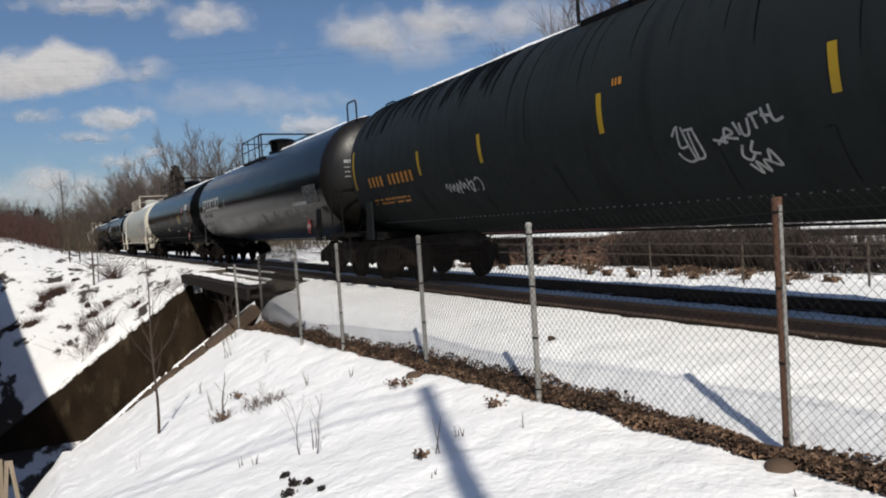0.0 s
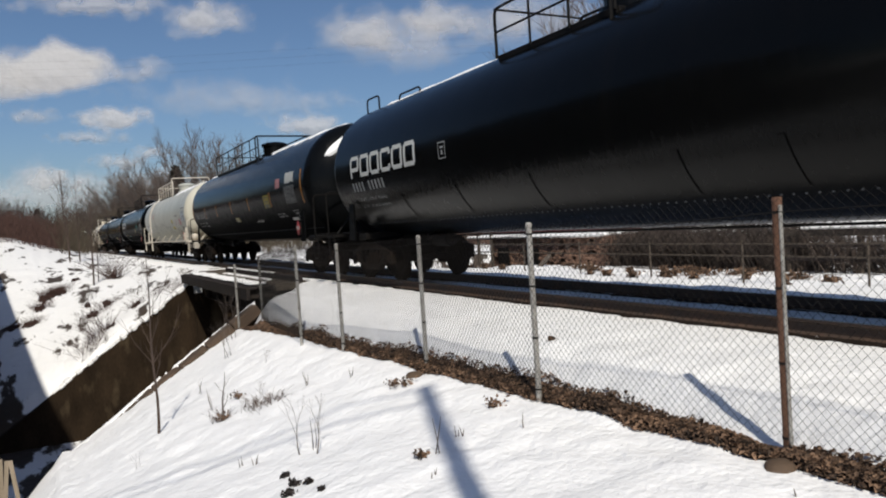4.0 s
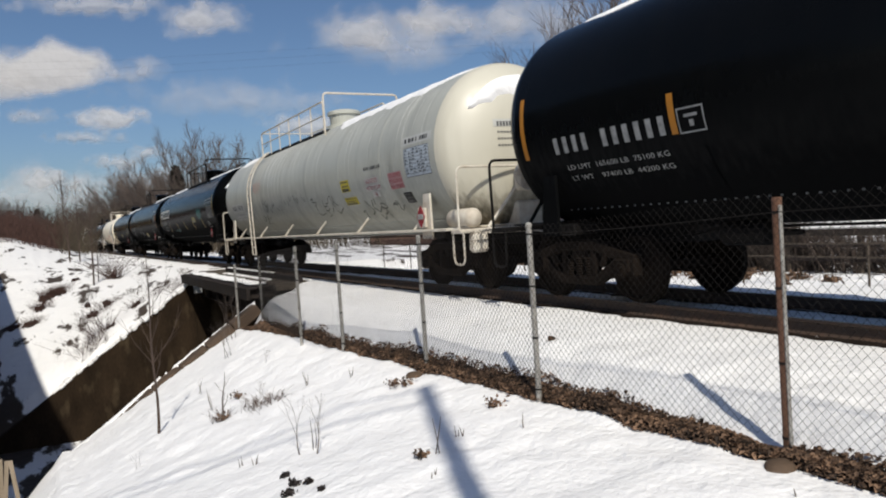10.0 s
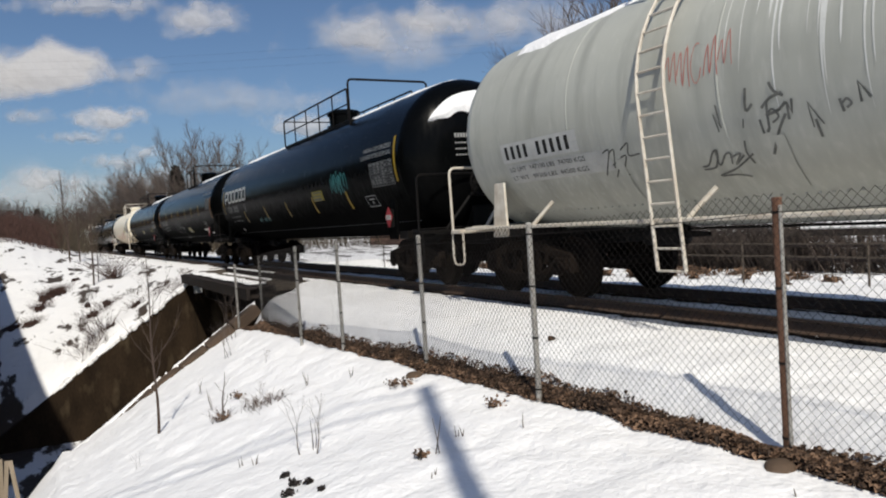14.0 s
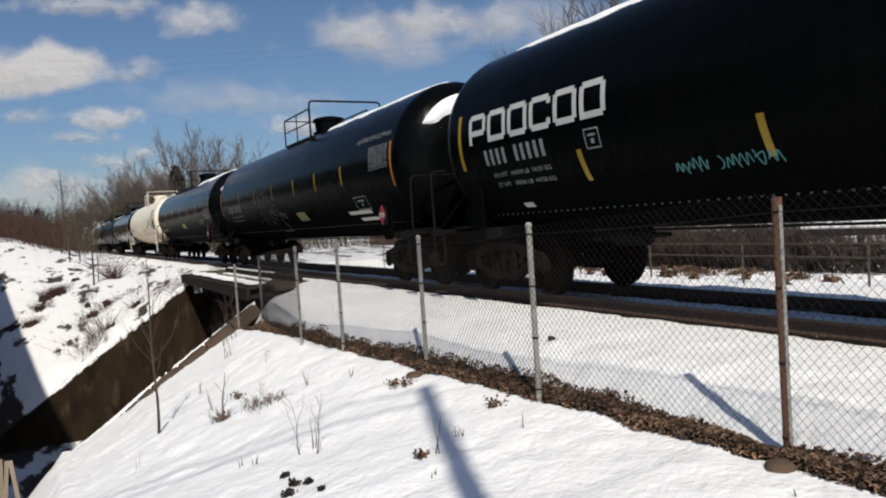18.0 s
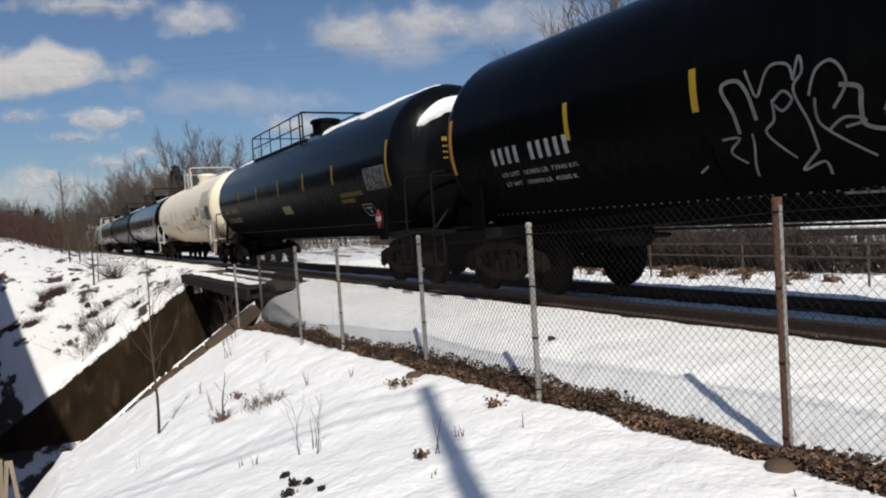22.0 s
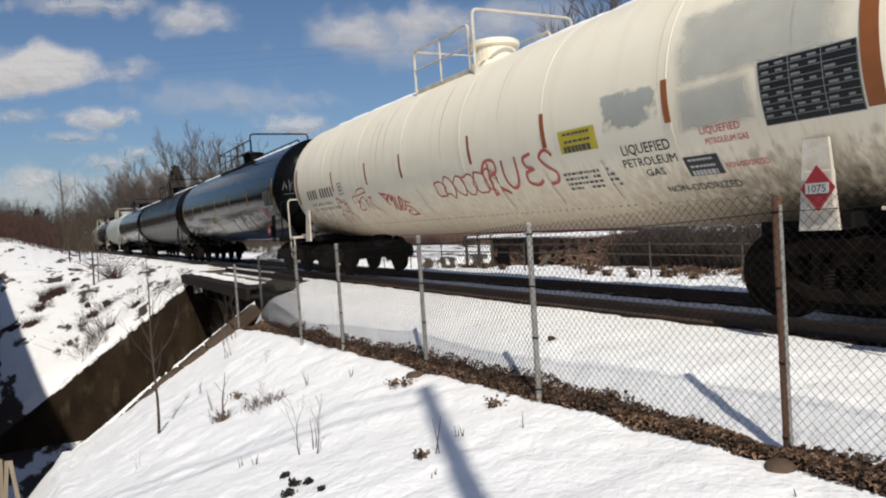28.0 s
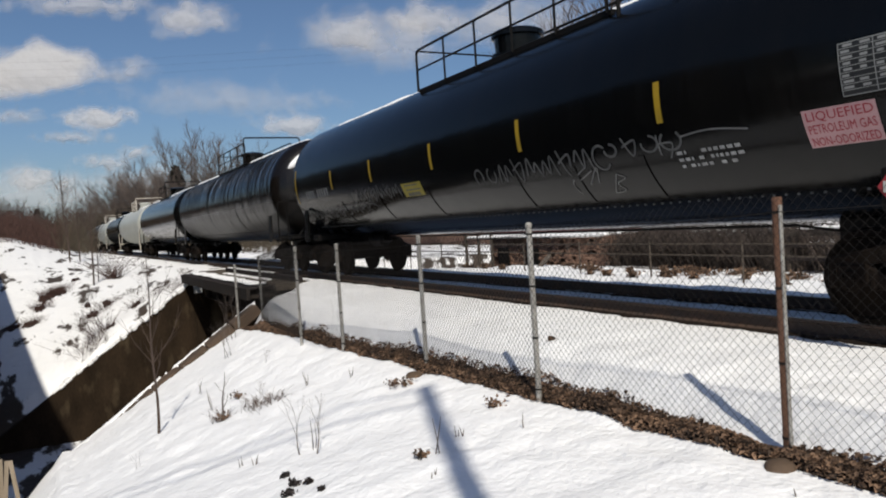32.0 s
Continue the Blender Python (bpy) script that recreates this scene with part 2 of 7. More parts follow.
def ground_z(x, y):
    bumps = 0.05 * noise.noise((x * 0.6, y * 0.6, 0)) + 0.03 * noise.noise((x * 1.9 + y * 0.7, y * 2.6, 4))
    fine = 0.024 * noise.noise((x * 3.4, y * 4.2, 9)) + 0.013 * abs(noise.noise((x * 7.5, y * 8.5, 2)))
    # south side of the line, east of the cut
    if y > -1.5:
        near = -0.165
    elif y > -3.3:
        v = (-1.5 - y) / 1.8
        near = mix(-0.165, fence_foot(x), 0.30 * v + 0.70 * ease((v - 0.55) / 0.42))
        near -= 0.5 * (max(0.0, -17.7 - x) / 1.95) ** 1.8 * ease((-1.3 - y) / 0.8) * ease((y + 3.5) / 0.5)
    else:
        a, b = fence_foot(x), -0.33 + 0.175 * min(x, 0.0)
        near = mix(a, b, (-3.3 - y) / 4.2) - 1.1 * max(0.0, -7.7 - y) * ease((-3 - x) / 5)
    # west of the cut: a bank that climbs away from the line
    zw = -0.6 + min(0.0, y + 2.5) * 0.70
    zb = min(0.07 + max(0.0, -4.0 - y) * 0.33, 2.3)
    u = max(0.0, min(1.0, (CUT_WEST - x) / 40))
    west = mix(zw, zb, u ** 0.6)
    if y > -2.5:
        west = mix(west, -0.165, y + 2.5)
    # north side of the line
    if y > 1.8:
        near = west = -0.165 - 0.06 * min(y - 1.8, 8) - 0.2 * ease((y - 14) / 20)
    if x > CUT_EAST:
        z = near
    elif x < CUT_WEST:
        z = west
    else:
        z = CUT_FLOOR
    far = ease((math.hypot(x, y) - 150) / 200)
    z = z * (1 - far) - 1.0 * far
    if CUT_EAST < x < -5 and -9 < y < -3.5:
        fine += (0.045 * noise.noise((x * 2.4, y * 2.8, 7)) + 0.05 * abs(noise.noise((x * 5.2, y * 6.0, 3)))) * (0.25 + 0.75 * ease((-6.5 - x) / 5))
    if abs(y) < 1.6:
        bumps, fine = bumps * 0.2, fine * 0.6
    if x < CUT_WEST:
        bumps *= 2.2
    return z + bumps + fine


def steps(*runs):
    out = []
    for a, b, s in runs:
        n = max(1, round(abs(b - a) / s))
        out += [a + (b - a) * i / n for i in range(n)]
    return out + [runs[-1][1]]


gx = steps((-3000, -400, 520), (-400, -120, 20), (-120, -60, 3), (-60, -31.4, 0.5), (-31.4, -31.2, 0.2), (-31.2, -19.7, 0.6), (-19.7, -19.6, 0.1), (-19.6, -10, 0.16), (-10, -1, 0.11), (-1, 1, 0.3), (1, 3, 0.5), (3, 20, 1), (20, 120, 10), (120, 3000, 480))
gy = steps((-3000, -200, 400), (-200, -40, 20), (-40, -14, 2), (-14, -9, 0.4), (-9, -3, 0.11), (-3, -1.5, 0.15), (-1.5, 12, 0.4), (12, 40, 2), (40, 200, 16), (200, 3000, 400))
sheet = Shape()
sheet.v = [(x, y, ground_z(x, y)) for x in gx for y in gy]
ny = len(gy)
sheet.f = [(i * ny + j, (i + 1) * ny + j, (i + 1) * ny + j + 1, i * ny + j + 1) for i in range(len(gx) - 1) for j in range(ny - 1)]


def snow_ground():
    """Snow with bare, dirty places on the banks and dark earth in the cut."""
    m = SNOW.copy()
    m.name = "snow_ground"
    n, l = m.node_tree.nodes, m.node_tree.links
    b = n["Principled BSDF"]
    src = b.inputs["Base Color"].links[0].from_socket
    co = n.new("ShaderNodeTexCoord")
    t = n.new("ShaderNodeTexNoise")
    t.inputs["Scale"].default_value, t.inputs["Detail"].default_value, t.inputs["Roughness"].default_value = 0.9, 9, 0.6
    mp = n.new("ShaderNodeMapping")
    mp.inputs["Scale"].default_value = (0.3, 1.0, 1.0)
    l.new(co.outputs["Object"], mp.inputs[0])
    l.new(mp.outputs[0], t.inputs["Vector"])
    sx = n.new("ShaderNodeSeparateXYZ")
    l.new(co.outputs["Object"], sx.inputs[0])
    # bare patches west of the cut, north of the line and on the cut's floor
    west = n.new("ShaderNodeMapRange")
    west.inputs[1].default_value, west.inputs[2].default_value, west.inputs[3].default_value, west.inputs[4].default_value = -31.2, -31.8, 0.0, 0.187
    l.new(sx.outputs["X"], west.inputs[0])
    north = n.new("ShaderNodeMapRange")
    north.inputs[1].default_value, north.inputs[2].default_value, north.inputs[3].default_value, north.inputs[4].default_value = 3.5, 8.0, 0.0, 0.24
    l.new(sx.outputs["Y"], north.inputs[0])
    deep = n.new("ShaderNodeMapRange")
    deep.inputs[1].default_value, deep.inputs[2].default_value, deep.inputs[3].default_value, deep.inputs[4].default_value = -4.5, -5.5, 0.0, 0.34
    l.new(sx.outputs["Z"], deep.inputs[0])
    a1, a2, a3 = (n.new("ShaderNodeMath") for _ in range(3))
    a1.operation = "MAXIMUM"
    l.new(west.outputs[0], a1.inputs[0])
    l.new(north.outputs[0], a1.inputs[1])
    l.new(a1.outputs[0], a2.inputs[0])
    l.new(deep.outputs[0], a2.inputs[1])
    l.new(a2.outputs[0], a3.inputs[0])
    l.new(t.outputs[0], a3.inputs[1])
    r = n.new("ShaderNodeMapRange")
    r.inputs[1].default_value, r.inputs[2].default_value = 0.755, 0.80
    l.new(a3.outputs[0], r.inputs[0])
    mx = n.new("ShaderNodeMixRGB")
    l.new(r.outputs[0], mx.inputs[0])
    l.new(src, mx.inputs[1])
    mx.inputs[2].default_value = (0.055, 0.04, 0.03, 1)
    l.new(mx.outputs[0], b.inputs["Base Color"])
    return m


SNOW_GROUND = snow_ground()
ground = tagged(part("ground", sheet, SNOW_GROUND, smooth=True), "snow-covered embankment and level land along the railway", "ground", kind="structure")


# ---- track ----
def rail_shape(y, x0, x1):
    prof = [(-0.07, -0.17), (0.07, -0.17), (0.07, -0.155), (0.012, -0.135), (0.012, -0.045), (0.036, -0.035), (0.036, -0.004), (-0.036, -0.004), (-0.036, -0.035), (-0.012, -0.045), (-0.012, -0.135), (-0.07, -0.155)]
    s = Shape()
    k = len(prof)
    s.add([(x, y + a, b) for x in (x0, x1) for a, b in prof], [(i, (i + 1) % k, k + (i + 1) % k, k + i) for i in range(k)] + [tuple(range(k))[::-1], tuple(range(k, 2 * k))])
    return s


track = tagged(new("railway_track"), "single railway track with rusty rails on snowed-in ties", "railway track", kind="structure")
for y in (-0.755, 0.755):
    r = part("rail", rail_shape(y, -330, 60), RAILSTEEL, track)
    part("rail_head", Shape().box((-135, y, -0.002), (390, 0.05, 0.004)), RAILHEAD, r, "worn shiny running surface")
tie_mesh = Shape().slab((0, 0, -0.245), (0.23, 2.6, 0.16), 0.012).mesh("tie")
tie_mesh.materials.append(TIE)
for i in range(120):
    part("tie", tie_mesh, TIE, track, at=pose(4 - 0.52 * i + random.uniform(-.03, .03), random.uniform(-.04, .04), random.uniform(-0.07, -0.05), 0, 0, random.uniform(-1, 1)))
# grime and bared ballast close along each rail
for y0, y1 in ((-1.0, -0.80), (0.50, 0.70), (0.80, 1.0)):
    s = Shape()
    xs = [6 - 0.14 * i for i in range(200)] + [-22 - 2.0 * i for i in range(120)]
    q = []
    for x in xs:
        e0, e1 = 0.05 * noise.noise((x * 2.3, y0, 0)), 0.05 * noise.noise((x * 2.3, y1, 6))
        for y, dz in ((y0 + (e0 if abs(y0) > abs(y1) else 0), -0.02), (y0 * .6 + y1 * .4, 0.012), (y1 + (e1 if abs(y1) > abs(y0) else 0), -0.005 if abs(y1) < abs(y0) else -0.02)):
            q.append((x, y, -0.155 + dz + 0.02 * noise.noise((x * 7, y * 9, 2))))
    n = len(xs)
    s.add(q, [(i * 3 + j, i * 3 + j + 1, i * 3 + j + 4, i * 3 + j + 3) for i in range(n - 1) for j in range(2)])
    tagged(part("ballast", s, SOIL, track, smooth=True), kind="stuff")

# ---- bridge and walls of the cut ----
def wall_block(poly, axis_from, axis_to):
    """A wall whose outline lies in the y-z plane, from one x to another."""
    s = Shape()
    k = len(poly)
    s.add([(x, y, z) for x in (axis_from, axis_to) for y, z in poly], [(i, (i + 1) % k, k + (i + 1) % k, k + i) for i in range(k)] + [tuple(range(k))[::-1], tuple(range(k, 2 * k))])
    return s


w = thing("wall_far_abutment", "dark stained concrete wing wall and abutment of the railway bridge", "retaining wall", kind="structure")
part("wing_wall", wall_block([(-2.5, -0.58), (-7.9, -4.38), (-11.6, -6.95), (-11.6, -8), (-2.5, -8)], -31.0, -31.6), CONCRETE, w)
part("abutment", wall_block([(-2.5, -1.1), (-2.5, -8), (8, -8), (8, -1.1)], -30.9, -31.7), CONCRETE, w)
s = Shape()
rnd = random.Random(2)
for i in range(26):
    a = (i + 0.5) / 26
    if rnd.random() < 0.2:
        continue
    q = Vector((-31.3 + rnd.uniform(-.05, .06), -2.5 - 5.4 * a, -0.54 - 3.8 * a))
    s.slab(q, (rnd.uniform(.45, .7), rnd.uniform(.2, .34), rnd.uniform(.08, .2)), 0.04, Euler((math.atan2(3.8, 5.4), 0, rnd.uniform(-.2, .2))).to_matrix())
part("snow_cap", s, SNOW, w, "ragged snow along the wall's top")
w = thing("wall_near_abutment", "concrete wing wall with a sloping brown coping beside the snow slope", "retaining wall", kind="structure")
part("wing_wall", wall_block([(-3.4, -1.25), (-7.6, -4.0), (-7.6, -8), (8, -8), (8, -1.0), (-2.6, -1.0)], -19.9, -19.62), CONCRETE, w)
rnd = random.Random(5)
p0, p1 = Vector((-19.6, -2.75, -0.80)), Vector((-19.72, -7.6, -4.0))
d = p1 - p0
slope = math.atan2(-d.z, -d.y)
for i in range(7):
    q = p0.lerp(p1, (i + 0.48) / 7)
    part("coping_stone", Shape().slab(q - Vector((0, 0, 0.012 * i)), (0.5, d.length / 7.1, 0.3), 0.03, Euler((slope + rnd.uniform(-.02, .02), rnd.uniform(-.03, .03), 0)).to_matrix()), COPING, w)
s = Shape()
n = 90
q = []
for i in range(n + 1):
    u = i / n
    wd = max(0.0, 0.05 + 0.11 * noise.noise((u * 11, 3, 0)) + 0.05 * noise.noise((u * 37, 1, 0)) + 0.10 * ease((u - 0.55) / 0.3))
    c = p0.lerp(p1, u) + Vector((-0.24 + wd * 0.8 + 0.22 * ease((u - 0.55) / 0.3), 0, 0.15))
    for k, (dx, dz) in enumerate(((-1, -.06), (-.6, .02), (0, .045), (.6, .02), (1, -.06))):
        q.append(c + Vector((dx * wd, 0, dz - (0.06 if wd < 0.02 else 0) + 0.02 * noise.noise((u * 40, dx, 4)))))
s.add(q, [(i * 5 + j, i * 5 + j + 1, i * 5 + j + 6, i * 5 + j + 5) for i in range(n) for j in range(4)])
part("snow_patch", s, SNOW, w, "ragged line of snow on the coping", smooth=True)

bridge = thing("railway_bridge", "dark steel railway bridge with a snowy timber walkway", "bridge", kind="structure")
BX0, BX1 = -31.2, -19.9
BM, BL = (BX0 + BX1) / 2, BX1 - BX0
for y in (-2.05, -0.8, 0.8, 2.05):
    s = Shape().box((BM, y, -0.8), (BL, 0.03, 0.8))
    for z in (-0.4, -1.2):
        s.box((BM, y, z), (BL, 0.3, 0.03))
    for i in range(9):
        s.box((BX0 + 0.4 + 1.37 * i, y - 0.08, -0.8), (0.02, 0.14, 0.76))
    part("girder", s, BRIDGE, bridge)
tie2 = Shape().slab((0, 0, -0.28), (0.24, 4.4, 0.2), 0.012).mesh("deck_tie")
tie2.materials.append(TIE)
for i in range(23):
    part("deck_tie", tie2, TIE, bridge, at=pose(BX0 + 0.1 + 0.52 * i, 0, 0))
for k, y in enumerate((-2.72, -2.48, -2.24)):
    for i in range(3):
        part("walkway_plank", Shape().slab((BX0 + BL * (i + 0.5) / 3, y, -0.27 + 0.01 * k), (BL / 3 - 0.04, 0.21, 0.06), 0.008), DARKWOOD, bridge)
for x0, x1, y, wd, h in ((-29.6, -20.3, -2.52, .46, .06), (-31, -19.5, 0, .9, .04), (-29, -19.5, -1.15, .2, .05), (-27.5, -21.5, -1.85, .22, .05)):
    s = Shape()
    n = int((x1 - x0) / 0.35)
    for i in range(n):
        s.slab((x0 + (x1 - x0) * (i + .5) / n, y + rnd.uniform(-.04, .04), -0.2 + h / 2), ((x1 - x0) / n * 1.3, wd * rnd.uniform(.65, 1.1), h * rnd.uniform(.7, 1.3)), 0.025, Euler((0, 0, rnd.uniform(-.1, .1))).to_matrix())
    part("snow_strip", s, SNOW, bridge)
part("edge_beam", Shape().slab((BM, -2.88, -0.42), (BL, 0.1, 0.34), 0.01), BRIDGE, bridge)
for i in range(6):
    part("bracket", Shape().box((BX0 + 0.6 + 2.1 * i, -2.5, -0.5), (0.05, 0.8, 0.12)), BRIDGE, bridge)
# guard timber along the deck, with snow on it
g = part("guard_timber", Shape().slab((-24.2, -1.5, -0.11), (9.4, 0.16, 0.15), 0.012), DARKWOOD, bridge)
part("snow_strip", Shape().slab((-25.4, -1.5, -0.02), (6.4, 0.13, 0.035), 0.016), SNOW, g)

# ---- chain link fence ----
POSTS = [(2.4, -3.1, -0.36, 1.47), (-0.45, -3.1, -0.46, 1.37), (-3.23, -3.12, -0.57, 1.27), (-5.93, -3.30, -0.67, 1.17), (-8.61, -3.21, -0.77, 1.07), (-11.47, -3.33, -0.86, 0.98),
         (-13.40, -3.46, -0.92, 0.94), (-18.35, -2.92, -1.2, 0.65), (-19.34, -3.32, -1.4, 0.45)]
fence = thing("chain_link_fence", "galvanized chain-link fence with round steel posts, one rusty", "fence")
for i, (x, y, z0, z1) in enumerate(POSTS):
    rusty = i == 2
    r, cap = (0.034, 1.02) if rusty else (0.03, 1.14)
    lean = random.uniform(-.02, .02)
    po = part("post", Shape().lathe([(z0 - 0.1, r), (z1 - 0.03, r), (z1 - 0.03, r * cap), (z1 + 0.005, r * cap), (z1 + 0.02 * (cap - 1) / 0.14, r * 0.6), (z1 + 0.022 * (cap - 1) / 0.14, 0.001)], "z", (x, y, 0), 14), RUSTY if rusty else GALV, fence,
              "rust-brown steel post with a pale strip up its right side" if rusty else "", smooth=False)
    if rusty:
        # paler strip up the right-hand side of the rusty post
        part("post_channel", Shape().slab((x + 0.034, y - 0.012, (z0 + z1) / 2), (0.018, 0.03, z1 - z0 - 0.1), 0.005), GALV, po)
    for k in range(4):
        part("tie_band", Shape().lathe([(-0.009, r + 0.004), (0.009, r + 0.004)], "z", (x, y, mix(z0 + 0.15, z1 - 0.1, k / 3)), 12), WIRE, po)
for (xa, ya, _, z1a), (xb, yb, _, z1b) in zip(POSTS, POSTS[1:]):
    part("tension_wire", Shape().tube([(mix(xa, xb, k / 8), mix(ya, yb, k / 8) - 0.034, mix(z1a, z1b, k / 8) - 0.10 - 0.02 * math.sin(math.pi * k / 8)) for k in range(9)], 0.0032, 5), WIRE, fence)
CELL = 0.036
for i in range(len(POSTS) - 1):
    (xa, ya, z0a, z1a), (xb, yb, z0b, z1b) = POSTS[i], POSTS[i + 1]
    n = max(2, round(math.hypot(xb - xa, yb - ya) / CELL))
    s = Shape()
    sides = 4 if i < 4 else 3
    for k in range(n):
        pts = []
        for j in range(47):
            u = max(0.0, min(1.0, (k + (1.03 if (j + k) % 2 else -0.03)) / n))
            z = mix(z1a, z1b, u) + 0.015 + 0.025 * math.sin(3.1 * u + i) - 0.0375 * j
            bow = 0.03 * math.sin(math.pi * u) * math.sin(0.1 * j + i) + 0.0025 * (1 if (j + k) % 2 else -1)
            pts.append((mix(xa, xb, u), mix(ya, yb, u) + bow - 0.035, z))
        s.tube(pts, 0.0018 if i < 3 else 0.0022, sides, caps=False)
    tagged(part("wire_mesh", s, WIRE, fence), kind="stuff")


def litter_edge(x):
    """Middle and half-widths of the leaf drift, wider towards the bridge."""
    far = ease((-4.0 - x) / 2.0) * (0.45 + 0.55 * ease((x + 11.5) / 3.0))
    return (-3.22 + 0.05 * noise.noise((x, 0, 3)), 0.09 + 0.06 * noise.noise((x * 1.7, 2, 0)),
            0.15 + 0.09 * noise.noise((x * 1.3, 7, 0)) + 0.05 * noise.noise((x * 4.1, 3, 2)) + 0.09 * far)


def leaf_strip():
    """Dead leaves and bared earth drifted along the fence's foot."""
    rnd = random.Random(3)
    s = Shape()
    xs = [3.0 - 0.08 * i for i in range(281)]
    q = []
    m = 8
    for x in xs:
        yc, w0, w1 = litter_edge(x)
        for j in range(m + 1):
            v = -1 + 2 * j / m
            y = yc + (w0 if v < 0 else w1) * v
            q.append((x, y, ground_z(x, y) + (0.05 * (1 - v * v) + 0.035 * noise.noise((x * 5, y * 6, 1)) * (1 - v ** 4)) + (0.012 if abs(v) < 1 else -0.04)))
    n = len(xs)
    s.add(q, [(i * (m + 1) + j, i * (m + 1) + j + 1, (i + 1) * (m + 1) + j + 1, (i + 1) * (m + 1) + j) for i in range(n - 1) for j in range(m)])
    soil = part("leaf_litter", s, SOIL, smooth=True)
    tagged(soil, "brown dead leaves and bare earth along the fence foot", "leaf litter", kind="stuff")
    s = Shape()
    for i in range(26000):
        x = 1.0 - 20.3 * rnd.random() ** 1.25
        v = max(-1.12, min(1.12, rnd.gauss(0, 0.55)))
        yc, w0, w1 = litter_edge(x)
        y = yc + (w0 if v < 0 else w1) * v
        z = ground_z(x, y) + 0.05 * max(0.0, 1 - v * v) + rnd.uniform(0.008, 0.035)
        e = Euler((rnd.uniform(-.9, .9), rnd.uniform(-.9, .9), rnd.uniform(0, 6.3))).to_matrix()
        a = rnd.uniform(.013, .034)
        b = a * rnd.uniform(.45, .75)
        s.add([Vector((x, y, z)) + e @ Vector(w) for w in ((-a, 0, 0), (-a * .2, -b, .01), (a, 0, 0.004), (-a * .2, b, .012))], ((0, 1, 2), (0, 2, 3)))
    part("leaf", s, LEAF, soil)["kind"] = "stuff"


leaf_strip()
for x, y, r in ((-3.14, -3.34, 0.105), (-8.55, -3.42, 0.13)):
    s = Shape()
    z = ground_z(x, y)
    prof = [(-0.06, r * 1.1), (-0.01, r), (0.015, r * 0.85), (0.03, r * 0.5), (0.034, 0.001)]
    s.lathe(prof, "z", (x, y, z + 0.02), 14)
    s.v = [(a + 0.02 * noise.noise((a * 9, b * 9, 0)), b + 0.03 * noise.noise((a * 9, b * 9, 5)), c) for a, b, c in s.v]
    tagged(part("footing_stone", s, COPING, smooth=True), "brown concrete footing lump at a fence post", "stone")


# ---- tank cars ----
BLACK = paint_streaks("black_tank_paint", (0.0017, 0.002, 0.0022), (0.0042, 0.004, 0.0037), 0.17, 0.55, low=0.4, spec=0.06)
GLOSSBLACK = paint_streaks("clean_black_tank_paint", (0.0032, 0.0036, 0.004), (0.005, 0.005, 0.005), 0.16, 0.4, low=0.3, spec=0.1)
SHINYBLACK = paint_streaks("shiny_black_tank_paint", (0.0025, 0.0028, 0.0031), (0.006, 0.0057, 0.0054), 0.11, 0.5, low=0.3, spec=0.22, matte=0.0)
GREY = paint_streaks("faded_black_tank_paint", (0.0165, 0.0195, 0.0195), (0.007, 0.0078, 0.008), 0.5, 0.5, low=0.3, spec=0.14)
# browner, lighter black for one front end; sunlight is put into the colour
SUNLITEND = paint_streaks("sunlit_brown_black_paint", (0.009, 0.0072, 0.0055), (0.004, 0.0035, 0.003), 0.36, 0.8, low=0.6, spec=0.3)
SATIN = paint_streaks("satin_black_tank_paint", (0.0025, 0.0028, 0.003), (0.005, 0.0047, 0.0045), 0.15, 0.5, low=0.3, spec=0.14, matte=0.15)
GREYWHITE = paint_streaks("weathered_light_grey_tank_paint", (0.45, 0.452, 0.40), (0.29, 0.29, 0.255), 0.35, 0.7, (0.66, 0.65, 0.60), low=0.5)
CREAM = paint_streaks("weathered_cream_tank_paint", (0.90, 0.82, 0.65), (0.76, 0.66, 0.50), 0.36, 0.45, (0.80, 0.72, 0.57), low=0.6, spray=(0.34, 0.235, 0.15))
HEADGREY = paint_streaks("weathered_pale_cream_end_paint", (0.56, 0.53, 0.44), (0.42, 0.39, 0.31), 0.4, 0.5, (0.50, 0.47, 0.39), low=0.5, spray=(0.25, 0.21, 0.15))
BROWNBLACK = paint_streaks("sooty_brown_tank_paint", (0.0065, 0.0052, 0.0045), (0.0025, 0.0025, 0.0025), 0.17, 0.8, (0.012, 0.009, 0.007), low=0.3, spec=0.3, matte=0.3)
TRUCKMAT = material("grimy_cast_steel", (0.0075, 0.0057, 0.0047), (0.014, 0.010, 0.0075), rough=0.9, scale=4, bump=0.5, ior=1.15)
WHEELMAT = material("wheel_steel", (0.006, 0.0047, 0.004), (0.012, 0.0085, 0.006), rough=0.85, scale=5, ior=1.15)
DARK = material("black_frame_paint", (0.0035, 0.0035, 0.0038), (0.008, 0.0065, 0.0055), rough=0.65, scale=4, ior=1.22)
WHITE = flat_paint("white_marking", (0.55, 0.55, 0.52))
OFFWHITE = material("worn_white_marking", (0.36, 0.36, 0.35), (0.17, 0.17, 0.17), rough=0.6, scale=14, bump=0)
YELLOW = flat_paint("yellow_reflector", (0.33, 0.21, 0.012))
ORANGE = flat_paint("orange_reflector", (0.42, 0.17, 0.02))
YLABEL = flat_paint("yellow_label", (0.32, 0.26, 0.03))
YBRIGHT = flat_paint("bright_yellow_label", (0.62, 0.50, 0.055))
PLACARDRED = flat_paint("dull_red_placard", (0.30, 0.028, 0.035))
RED = flat_paint("red_marking", (0.55, 0.04, 0.06))
INK = flat_paint("black_marking", (0.02, 0.02, 0.02))
GREYMARK = flat_paint("grey_marking", (0.10, 0.10, 0.10))
